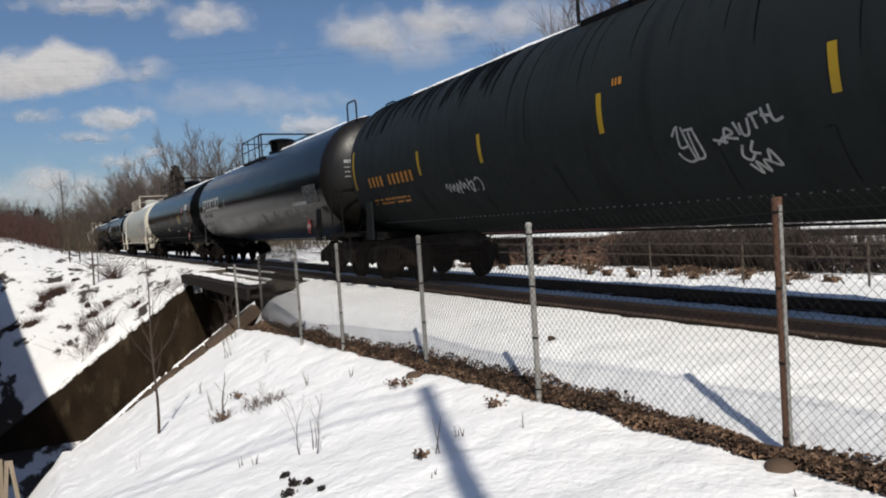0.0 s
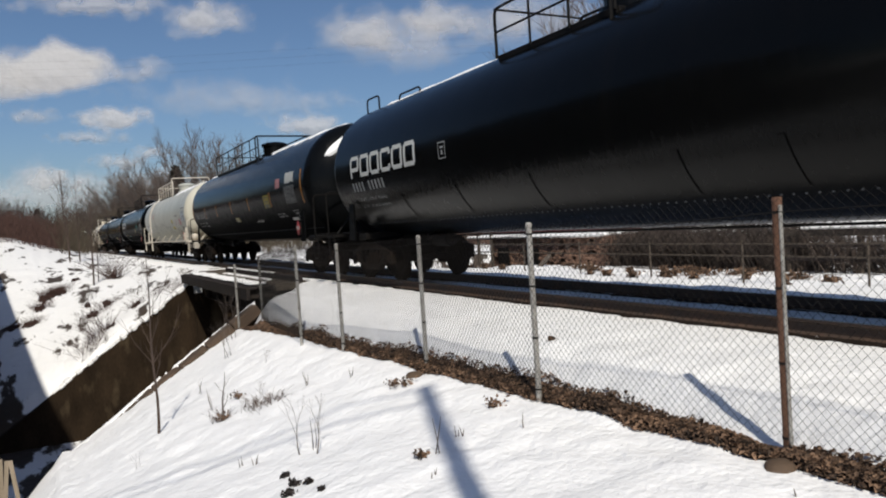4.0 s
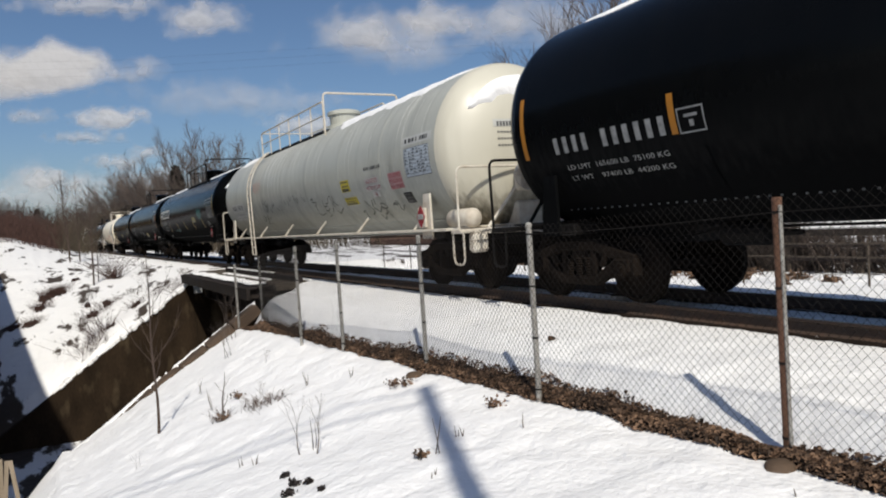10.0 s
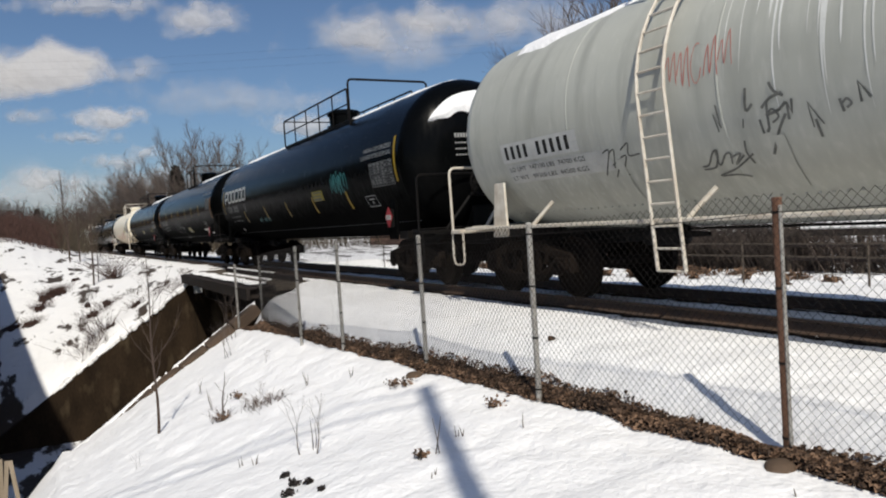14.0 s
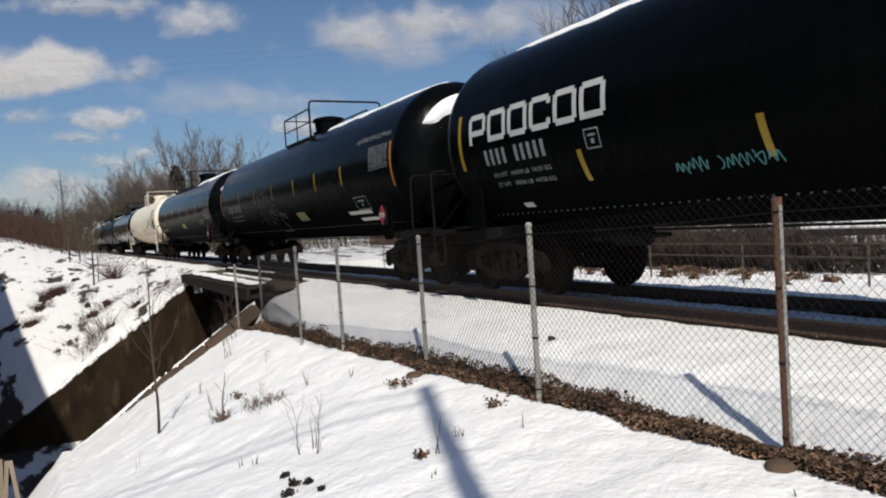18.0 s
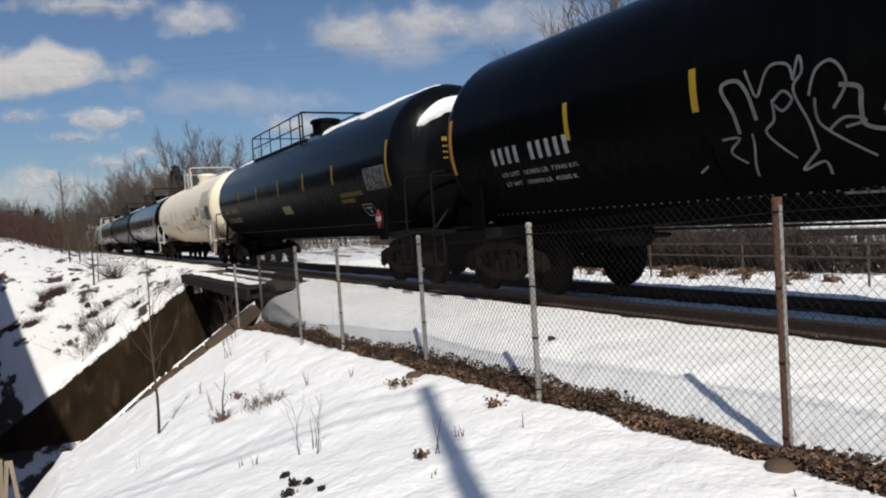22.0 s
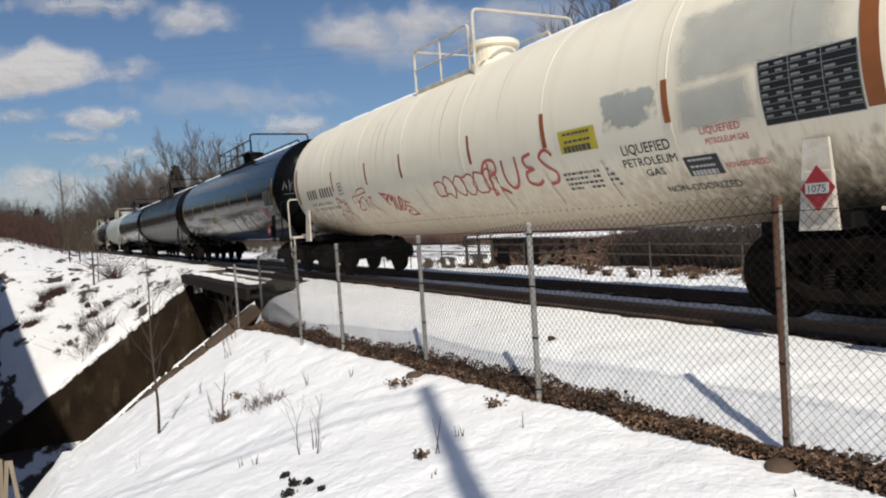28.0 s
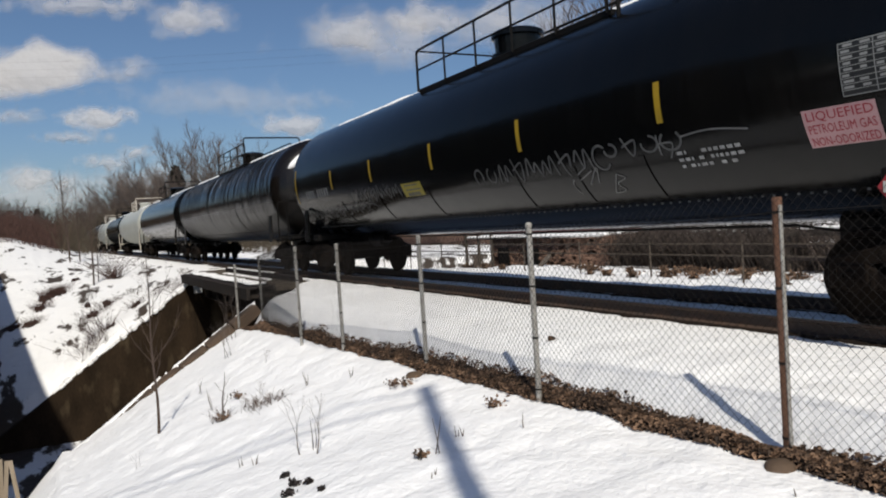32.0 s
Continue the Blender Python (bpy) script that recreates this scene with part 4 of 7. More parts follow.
    wheel = [(half + 0.9, 0.25 * math.cos(a) - 0.25, 1.95 + 0.25 * math.sin(a)) for a in [k * math.pi / 8 for k in range(17)]]
    part("brake_wheel", Shape().tube(wheel, 0.022, 6), railmat, car)
    for k in range(3):
        a = k * math.pi / 3
        part("brake_wheel_spoke", Shape().tube([(half + 0.9, -0.25 + 0.25 * math.cos(a), 1.95 + 0.25 * math.sin(a)), (half + 0.9, -0.25 - 0.25 * math.cos(a), 1.95 - 0.25 * math.sin(a))], 0.012, 5), railmat, car)
    part("brake_housing", Shape().slab((half + 0.78, -0.25, 1.9), (0.16, 0.3, 0.4), 0.04), railmat, car)
    part("end_ladder_rail", Shape().tube([(half + 0.72, 0.9, 1.1), (half + 0.7, 0.9, 2.1)], 0.02, 6), railmat, car)
    part("air_tank", Shape().lathe([(-0.42, 0.001), (-0.4, 0.12), (-0.34, 0.17), (0.34, 0.17), (0.4, 0.12), (0.42, 0.001)], "y", (-half - 0.45, 0, 1.32), 16), railmat, car, smooth=True)
    part("uncoupling_lever", Shape().tube([(half + 0.95, -1.35, 1.02), (half + 1.0, -0.3, 1.0), (half + 1.16, -0.05, 0.96)], 0.016, 6), railmat, car)
    if end_ladder:
        for y in (1.12, 1.5):
            part("ladder_rail", Shape().tube([(half + 0.74, y, 1.1), (half + 0.5, y * .95, 2.6), (half + 0.1, y * .82, 3.9)], 0.022, 6), railmat, car)
        for k in range(8):
            u = k / 8
            part("rung", Shape().tube([(half + 0.7 - .5 * u, 1.12 - .15 * u, 1.3 + 2.3 * u), (half + 0.7 - .5 * u, 1.5 - .2 * u, 1.3 + 2.3 * u)], 0.014, 6), railmat, car)
        part("valve_casting", Shape().slab((-half - 0.4, -0.7, 1.32), (0.3, 0.35, 0.36), 0.06).slab((-half - 0.3, -0.95, 1.3), (0.2, 0.2, 0.22), 0.05), railmat, car)
    if snow:
        if rear_snow:
            part("snow_cover", snow_strip(-half + 0.05, d0 - 0.2, rear_snow, 0.5, mid), SNOW, car, "snow lying along the tank top", smooth=True)
        if half - d1 > 1 and front_snow:
            part("snow_cover", snow_strip(dome + 0.7, half - 0.02, front_snow, 0.5, mid + 3), SNOW, car, "snow lying along the tank top", smooth=True)
    for a, b, top in hoops:
        for y in (-0.55, 0.55):
            part("guard_hoop", hoop([(a, y, 3.9), (a, y, top), (b, y, top), (b, y, 3.9)], 0.022), railmat, car)
    if head_snow_on:
        part("snow_cover", head_snow(half, 1, mid), SNOW, car, "snow caught on the tank's rounded end", smooth=True)
    return car



# ---- markings: x from the car's middle, z along the shell's arc ----
BROWN = flat_paint("brown_reflector", (0.33, 0.11, 0.035))
GREYPATCH = flat_paint("grey_repaint", (0.58, 0.57, 0.52))
PALE = flat_paint("pale_label", (0.48, 0.48, 0.45))
DULLRED = flat_paint("dull_red_print", (0.33, 0.02, 0.035))
PINK = flat_paint("faded_red_sheet", (0.52, 0.30, 0.30))
REDSPRAY = material("red_spray_paint", (0.50, 0.06, 0.05), (0.55, 0.2, 0.15), rough=0.7, scale=9, bump=0)
INKSPRAY = material("black_spray_paint", (0.07, 0.07, 0.065), (0.20, 0.20, 0.18), rough=0.7, scale=9, bump=0)
GREYSPRAY = material("grey_spray_paint", (0.10, 0.10, 0.10), (0.05, 0.05, 0.05), rough=0.7, scale=9, bump=0)


WET = material("wet_black_stain", (0.003, 0.0032, 0.0036), (0.006, 0.006, 0.006), rough=0.6, scale=6, bump=0, ior=1.08)
CHALK = material("chalky_run", (0.78, 0.78, 0.74), (0.60, 0.60, 0.56), rough=0.6, scale=6, bump=0)


def faded(name, c, rough, reach, ragged, cover=1.0):
    """A stain or thin coat of paint that thins out towards its edges."""
    m = material(name, c, [a * 0.85 for a in c], rough=rough, scale=5, bump=0)
    n, l = m.node_tree.nodes, m.node_tree.links
    co = n.new("ShaderNodeTexCoord")
    sp = n.new("ShaderNodeSeparateXYZ")
    l.new(co.outputs["Generated"], sp.inputs[0])

    def calc(op, *ws):
        q = n.new("ShaderNodeMath")
        q.operation = op
        for i, w in enumerate(ws):
            if isinstance(w, (int, float)):
                q.inputs[i].default_value = w
            else:
                l.new(w, q.inputs[i])
        return q.outputs[0]
    t = n.new("ShaderNodeTexNoise")
    t.inputs["Scale"].default_value, t.inputs["Detail"].default_value = 4.0, 6
    l.new(co.outputs["Object"], t.inputs["Vector"])
    edge = None
    for axis in reach:
        far = calc("MULTIPLY", calc("ABSOLUTE", calc("SUBTRACT", sp.outputs[axis], 0.5)), 2.0)
        edge = far if edge is None else calc("MAXIMUM", edge, far)
    a = calc("SUBTRACT", calc("ADD", 1.0, calc("MULTIPLY", calc("SUBTRACT", t.outputs[0], 0.5), ragged)), edge)
    r = n.new("ShaderNodeMapRange")
    r.interpolation_type = "SMOOTHSTEP"
    r.inputs[1].default_value, r.inputs[2].default_value, r.inputs[4].default_value = 0.0, 0.35, cover
    l.new(a, r.inputs[0])
    l.new(r.outputs[0], n["Principled BSDF"].inputs["Alpha"])
    return m


SOOT = faded("brown_soot", (0.10, 0.062, 0.04), 0.8, "YZ", 0.7, 0.92)
THINGREY = faded("thin_grey_repaint", (0.56, 0.565, 0.52), 0.5, "XZ", 0.35, 0.6)
THINBLUE = faded("thin_blue_repaint", (0.42, 0.46, 0.45), 0.5, "XZ", 1.6, 0.6)
RUSTRUN = material("brown_rust_run", (0.52, 0.42, 0.29), (0.62, 0.54, 0.41), rough=0.7, scale=6, bump=0)
BROWNRUN = material("brown_soot_run", (0.016, 0.0125, 0.0105), (0.009, 0.007, 0.006), rough=0.6, scale=6, bump=0, ior=1.25)
BLUEPANEL = flat_paint("pale_blue_record_panel", (0.50, 0.56, 0.62))
PANEL = flat_paint("dark_panel", (0.012, 0.013, 0.014))
PANELPRINT = flat_paint("panel_print", (0.27, 0.27, 0.26))


def bar(car, x, z0, z1, mat=None, w=0.045):
    part("reflector", patch(Shape(), x - w, x + w, z0, z1), mat or YELLOW, car)


def frame_lines(s, x0, x1, z0, z1, t, lift=0.008):
    patch(s, x0, x1, z0, z0 + t, lift)
    patch(s, x0, x1, z1 - t, z1, lift)
    patch(s, x0, x0 + t, z0, z1, lift)
    patch(s, x1 - t, x1, z0, z1, lift)
    return s


def box(car, x0, x1, z0, z1, mat=None):
    s = frame_lines(Shape(), x0, x1, z0, z1, 0.018)
    patch(s, x0 + (x1 - x0) * .25, x1 - (x1 - x0) * .25, z0 + (z1 - z0) * .62, z0 + (z1 - z0) * .74)
    patch(s, (x0 + x1) / 2 - 0.03, (x0 + x1) / 2 + 0.03, z0 + (z1 - z0) * .25, z0 + (z1 - z0) * .5)
    part("stencil_box", s, mat or OFFWHITE, car)


def lines(car, x0, x1, z0, z1, mat=None, rows=None):
    """Small print: rows of short dashes."""
    rnd = random.Random(int((x0 + z0) * 1000))
    rows = rows or max(1, round((z1 - z0) / 0.075))
    s = Shape()
    for r in range(rows):
        z = z1 - (z1 - z0) * (r + 0.5) / rows
        h = min(0.045, (z1 - z0) / rows * (0.24 if rows > 1 else 0.33))
        x = x0
        while x < x1 - 0.05:
            w = rnd.uniform(0.02, 0.08)
            if rnd.random() > 0.18:
                patch(s, x, min(x + w, x1), z - h, z + h)
            x += w + 0.025
    tagged(part("small_print", s, mat or OFFWHITE, car), kind="stuff")


def table(car, x0, x1, z0, z1, dark=True):
    """Test-record panel: a grid of thin lines with short entries."""
    ob = part("record_panel", patch(Shape(), x0, x1, z0, z1, 0.005), PANEL if dark else BLUEPANEL, car)
    s = frame_lines(Shape(), x0, x1, z0, z1, 0.008)
    rnd = random.Random(int(x0 * 100))
    for r in range(1, 9):
        z = z0 + (z1 - z0) * r / 9
        patch(s, x0, x1, z - 0.003, z + 0.003, 0.009)
        for k in range(6):
            if rnd.random() < 0.75:
                a = x0 + (x1 - x0) * (k + rnd.uniform(.1, .3)) / 6
                patch(s, a, a + (x1 - x0) * rnd.uniform(.06, .11), z + 0.012, z + 0.034, 0.009)
    for k in (2, 4):
        x = x0 + (x1 - x0) * k / 6
        patch(s, x - 0.004, x + 0.004, z0, z1, 0.009)
    tagged(part("record_print", s, PANELPRINT if dark else GREYMARK, ob), kind="stuff")


def label(car, x0, x1, z0, z1, mat=None):
    mat = mat or YLABEL
    ob = part("sticker", patch(Shape(), x0, x1, z0, z1), PALE if mat is RED else mat, car)
    rnd = random.Random(int(x0 * 977))
    s = Shape()
    n = 3
    for r in range(n):
        z = z0 + (z1 - z0) * (r + 0.5) / n
        h = (z1 - z0) * (0.13 if mat is RED or r == 0 else 0.055)
        a, b = x0 + (x1 - x0) * rnd.uniform(.06, .2), x1 - (x1 - x0) * rnd.uniform(.06, .2)
        x = a
        while x < b:
            w = (x1 - x0) * rnd.uniform(.06, .12)
            patch(s, x, min(b, x + w), z - h, z + h, 0.010)
            x += w * 1.25
    tagged(part("sticker_print", s, RED if mat is RED else PALE if mat is INK else GREYMARK, ob), kind="stuff")


def worded(car, x0, x1, z0, z1, rows, back, ink):
    """A stuck-on sheet with lines of capitals."""
    ob = part("sticker", patch(Shape(), x0, x1, z0, z1), back, car)
    k = len(rows)
    for i, text in enumerate(rows):
        s = text_shape(text, 1.0, 0, 0, lambda a, b, l: (a, b, 0))
        wd = max(v[0] for v in s.v)
        h = (z1 - z0) / k
        span = (x1 - x0) * min(0.92, 0.16 + 0.085 * len(text))
        a, z = (x0 + x1 - span) / 2, z1 - h * (i + 0.86)
        part("lettering", Shape().add([wrap(a + v[0] * span / wd, z + v[1] * h, 0.010) for v in s.v], s.f), ink, ob)["kind"] = "stuff"


def placard(car, x, z, holder=None):
    """Red diamond with its white number panel, in a holder on the side."""
    c = Vector((x, -1.55, z))
    k = 0.165
    s = Shape().add([c + Vector(q) for q in ((-k, 0, 0), (0, 0, -k * 1.25), (k, 0, 0), (0, 0, k * 1.25), (-k, .012, 0), (0, .012, -k * 1.25), (k, .012, 0), (0, .012, k * 1.25))],
                    [(0, 1, 2, 3), (7, 6, 5, 4), (0, 4, 5, 1), (1, 5, 6, 2), (2, 6, 7, 3), (3, 7, 4, 0)])
    ob = part("placard", s, PLACARDRED, car, "red diamond hazard placard")
    part("number_panel", Shape().box(c + Vector((0, -.004, 0)), (0.22, 0.006, 0.095)), PALE, ob)
    part("placard_number", text_shape("1075", 0.095, c.x - 0.098, c.z - 0.034, lambda a, b, l: (a, c.y - 0.009, b)), INK, ob)
    part("placard_holder", Shape().slab(c + Vector((0, 0.04, -0.02)), (0.28, 0.05, 0.36), 0.01), holder or DARK, ob)


def words(car, x0, x1, z, text, mat, h=None):
    s = text_shape(text, 1.0, 0, 0, lambda a, b, l: (a, b, 0))
    wd = max(v[0] for v in s.v)
    h = h or 0.15
    k = (x1 - x0) / wd
    q = Shape().add([wrap(x0 + v[0] * k, z + v[1] * h / 0.72, 0.008) for v in s.v], s.f)
    tagged(part("lettering", q, mat, car), kind="stuff")


def chars(car, x0, x1, z0, z1, n=10, mat=None):
    """Running marks, given as plain bars."""
    w = (x1 - x0) / (n * 1.3)
    for i in range(n):
        if i == 4:
            continue
        part("running_mark", char_bars(Shape(), x0 + i * w * 1.3, z0, 1, w, z1 - z0), mat or OFFWHITE, car)


def logo(car, x0, x1, z0, z1):
    """Six heavy rounded frames in a row."""
    n = 6
    w = (x1 - x0) / n
    t = 0.085
    for i in range(n):
        a, b = x0 + w * i + 0.03, x0 + w * (i + 1) - 0.03
        lo = z0 if i not in (0,) else z0 + (z1 - z0) * 0.28
        s = Shape()
        c = 0.05
        patch(s, a + c, b - c, lo, lo + t)
        patch(s, a + c, b - c, z1 - t, z1)
        patch(s, a, a + t, z0 if i in (0, 1, 5) else lo + c, z1 - c)
        if i != 3:
            patch(s, b - t, b, lo + c, z1 - c)
        else:
            patch(s, b - t, b, lo + c, lo + t * 1.6)
            patch(s, b - t, b, z1 - t * 1.6, z1 - c)
        part("emblem", s, WHITE, car, "white rounded block of the lettering")


def scratch(car, x0, x1, z0, z1, mat, n, w, seed):
    """Loose angular marks, each of two or three short strokes."""
    rnd = random.Random(seed)
    s = Shape()
    for i in range(n):
        cx, cz = x0 + (x1 - x0) * (i + rnd.random()) / n, rnd.uniform(z0 + .1, z1 - .1)
        h = (z1 - z0) * rnd.uniform(.25, .6)
        lean = rnd.uniform(-.5, .5)
        p = [(cx, cz - h / 2)]
        for k in range(rnd.choice((1, 2, 2, 3))):
            p.append((p[-1][0] + h * rnd.uniform(.1, .5) * (1 if k % 2 else lean), p[-1][1] + h * rnd.uniform(.5, 1.0) * (-1 if k % 2 else 1)))
        stroke(s, p, w * rnd.uniform(.6, 1.3))
        if rnd.random() < .3:
            stroke(s, smooth_line([(cx, cz), (cx + h * .3, cz + h * .2), (cx + h * .5, cz - h * .1), (cx + h * .2, cz - h * .3)]), w)
    tagged(part("sprayed_tag", s, mat, car), kind="stuff")


def strokes(car, x0, x1, z0, z1, mat, w, paths):
    """Sprayed lines given in a unit field."""
    s = Shape()
    for p in paths:
        stroke(s, smooth_line([(x0 + (x1 - x0) * a, z0 + (z1 - z0) * b) for a, b in p]), w)
    tagged(part("sprayed_tag", s, mat, car), kind="stuff")


def tag(car, x0, x1, z0, z1, mat=None, n=None, w=0.03):
    tagged(part("sprayed_tag", scribble(int((x0 * 7 + z0) * 100), x0, x1, (z0 + z1) / 2, (z1 - z0), n or max(2, round((x1 - x0) / max(0.2, (z1 - z0) * 0.8))), w), mat or OFFWHITE, car), kind="stuff")


def blotch(car, x0, x1, z0, z1, mat=None, rag=0.16):
    """A ragged patch of other paint."""
    rnd = random.Random(int(x0 * 131))
    s = Shape()
    n, m = 30, 26
    ph = rnd.random() * 9
    q = []
    for i in range(n + 1):
        x = x0 + (x1 - x0) * i / n
        lo = z0 + rag * (z1 - z0) * (0.5 + noise.noise((i * .28, ph, 0)) + 0.5 * noise.noise((i * 1.1, ph, 2)))
        hi = z1 - rag * (z1 - z0) * (0.5 + noise.noise((i * .28, ph, 5)) + 0.5 * noise.noise((i * 1.1, ph, 7)))
        q += [wrap(x, lo + (hi - lo) * j / m, 0.004) for j in range(m + 1)]
    s.add(q, [(i * (m + 1) + j, (i + 1) * (m + 1) + j, (i + 1) * (m + 1) + j + 1, i * (m + 1) + j + 1) for i in range(n) for j in range(m)])
    part("paint_patch", s, mat or PALE, car)


def smear(car, x0, x1, z0, z1, mat=None):
    part("pale_strip", patch(Shape(), x0, x1, (z0 + z1) / 2 - 0.05, (z0 + z1) / 2 + 0.05), mat or PALE, car)


def head_tag(car, half, mat, seed):
    """Angular strokes sprayed on the front dished end."""
    def onto(y, z, lift):
        r2 = min(0.98, (y * y + (z - ZC) ** 2) / (R * R))
        return (half + 0.72 * math.sqrt(1 - r2) + 0.008, y, z)
    rnd = random.Random(seed)
    s = Shape()
    for p in (((0, .1), (.10, .9), (.2, .15)), ((.02, .42), (.2, .40)), ((.36, 0), (.34, .95)), ((.56, .9), (.36, .45), (.62, .02)), ((.76, 0), (.74, .95)), ((1.0, .92), (.76, .45), (1.02, 0))):
        stroke(s, [(-1.36 + 0.54 * a + rnd.uniform(-.01, .01), 2.46 + 0.34 * b) for a, b in p], 0.016, onto)
    stroke(s, [(-1.34, 2.36), (-0.95, 2.38)], 0.014, onto)
    stroke(s, [(-1.22, 2.24), (-1.14, 2.24), (-1.22, 2.18), (-1.14, 2.13)], 0.014, onto)
    tagged(part("sprayed_tag", s, mat, car), kind="stuff")


def on_head(half, lift):
    """Places on the front dished end, by y and z."""
    def onto(y, z):
        r2 = min(0.98, (y * y + (z - ZC) ** 2) / (R * R))
        return (half + 0.72 * math.sqrt(1 - r2) + lift, y, z)
    return onto


def head_plate(car, half, y0, y1, z0, z1):
    onto = on_head(half, 0.005)
    s = Shape().add([onto(y0 + (y1 - y0) * i / 8, z0 + (z1 - z0) * j) for i in range(9) for j in (0, 1)], [(2 * i, 2 * i + 2, 2 * i + 3, 2 * i + 1) for i in range(8)])
    part("number_plate", s, WHITE, car)


def head_soot(car, half, y, z0, z1, w):
    """An upright streak of soot that fades out at its edges."""
    onto = on_head(half, 0.006)
    n, m = 12, 20
    q = [onto(y + w * (-1 + 2 * i / n) + 0.25 * (1 - j / m) ** 2, z0 + (z1 - z0) * j / m) for i in range(n + 1) for j in range(m + 1)]
    s = Shape().add(q, [(i * (m + 1) + j, (i + 1) * (m + 1) + j, (i + 1) * (m + 1) + j + 1, i * (m + 1) + j + 1) for i in range(n) for j in range(m)])
    part("soot_stain", s, SOOT, car, "dark brown soot streak on the tank end", smooth=True)


def head_print(car, half, mat, left=-0.64):
    """Small print on the front dished end."""
    def onto(y, z, lift):
        r2 = min(0.98, (y * y + (z - ZC) ** 2) / (R * R))
        return (half + 0.72 * math.sqrt(1 - r2) + 0.008, y, z)
    s = Shape()
    for r, (w, h) in enumerate(((0.82, 0.042), (0.7, 0.014), (0.74, 0.014), (0.6, 0.014))):
        z = 2.88 - 0.115 * r - (0.03 if r else 0)
        y = left
        while y < left + w:
            q = [onto(y, z - h, 0), onto(y + 0.04, z - h, 0), onto(y + 0.04, z + h, 0), onto(y, z + h, 0)]
            s.add(q, [(0, 1, 2, 3)])
            y += 0.058
    tagged(part("head_print", s, mat, car), kind="stuff")


# front seam, rear seam, walkway start, end, dome
LAYOUT = [
    ("dull dark grey tank car with yellow reflectors and sprayed tags", 72.4, 56.65, GREY, DARK, (63.8, 68.0, 66.8), {"rear_snow": -0.47, "front_snow": -0.42}),
    ("black tank car with big white block lettering", 54.5, 38.0, SATIN, DARK, (44.1, 46.9, 46.3), {"head_snow_on": False, "tall": False, "rear_snow": -0.40, "front_snow": -0.46, "head": SUNLITEND, "hoops": ((7.9, 8.5, 4.45), (2.2, 2.9, 4.12), (-8.4, -7.7, 4.3), (-6.6, -5.6, 4.1))}),
    ("black tank car with orange reflectors and snow on top", 35.55, 18.65, GLOSSBLACK, DARK, (21.7, 28.8, 27.7), {"front_snow": -0.56, "rear_snow": -0.46, "tall": False}),
    ("weathered light grey tank car with cream ends and sprayed tags", 16.15, -0.69, GREYWHITE, CREAMRAIL, (2.6, 8.9, 8.1), {"board": True, "head": HEADGREY, "front_snow": -0.72, "rear_snow": -0.72}),
    ("black tank car with white block lettering and a teal tag", -3.4, -19.6, BLACK, DARK, (-12.8, -7.4, -10.0), {"rear_snow": -0.54, "front_snow": -0.45}),
    ("black liquefied gas tank car with yellow reflectors", -21.9, -38.05, BLACK, DARK, (-31.0, -28.6, -29.5), {"rear_snow": None, "front_snow": -0.54}),
    ("black tank car with yellow markings and snow on top", -40.6, -56.8, GLOSSBLACK, DARK, (-53.5, -47.7, -48.2), {"front_snow": -0.64, "rear_snow": -0.52, "tall": False}),
    ("dirty cream-white tank car with red sprayed tags", -59.0, -74.75, CREAM, CREAMRAIL, (-68.4, -66.3, -66.85), {"head_snow_on": False, "end_ladder": True, "rear_snow": -0.42, "front_snow": -0.42}),
    ("glossy black tank car with yellow reflectors and grey tags", -76.95, -93.75, SHINYBLACK, DARK, (-87.2, -81.7, -85.0), {"head_snow_on": False, "head": GLOSSBLACK, "rear_snow": -0.44, "front_snow": -0.44}),
    ("sooty brown-black tank car with ribbed dirt runs", -96.2, -113.6, BROWNBLACK, DARK, (-106.4, -101.6, -104.0), {}),
    ("plain grey-black tank car coupled in the train", -115.8, -132.3, SHINYBLACK, DARK, (-125.5, -122.5, -124), {}),
    ("light grey tank car coupled in the train", -134.2, -150.9, GREYWHITE, CREAMRAIL, (-144, -140, -142.2), {}),
    ("plain black tank car coupled in the train", -153, -169.4, BLACK, DARK, (-162, -159, -160.6), {"turning": False}),
    ("light grey tank car coupled in the train", -171.6, -188, GREYWHITE, CREAMRAIL, (-181, -178, -179.6), {"turning": False}),
    ("plain black tank car coupled in the train", -190.2, -206.6, BLACK, DARK, (-199, -196, -198), {"turning": False}),
    ("dark grey tank car coupled in the train", -208.8, -225.2, GREY, DARK, (-218, -215, -217), {"turning": False}),
    ("plain black tank car coupled in the train", -227.4, -243.8, BLACK, DARK, (-236, -233, -235), {"turning": False}),
]
built = [car_base("tank_car", lab, fs, rs, paint, railm, deck, **extra) for lab, fs, rs, paint, railm, deck, extra in LAYOUT]
c1, c2, c3, c4, c5, c6, c7, c8, c9 = built[:9]

bar(c1, 0.32, 2.20, 2.69)
bar(c1, -2.50, 2.13, 2.58)
bar(c1, -4.63, 2.12, 2.56)
bar(c1, 3.30, 2.14, 2.58)
lines(c1, 0.46, 0.86, 2.70, 2.85, ORANGE, 1)
chars(c1, -7.03, -4.87, 2.05, 2.26, 11, ORANGE)
lines(c1, -7.11, -5.40, 1.62, 1.80, ORANGE)
strokes(c1, 1.38, 1.74, 1.68, 2.12, OFFWHITE, 0.028, (
    ((.0, .75), (.2, .95), (.3, .95)), ((.25, .95), (.2, .45), (.5, .45)), ((.4, .95), (.52, .5), (.62, .06)), ((.05, .3), (.2, .12), (.4, .02), (.62, .06), (.98, .16), (.8, .85)),
    ((.45, .85), (.85, .86)), ((.64, .8), (.72, .1))))
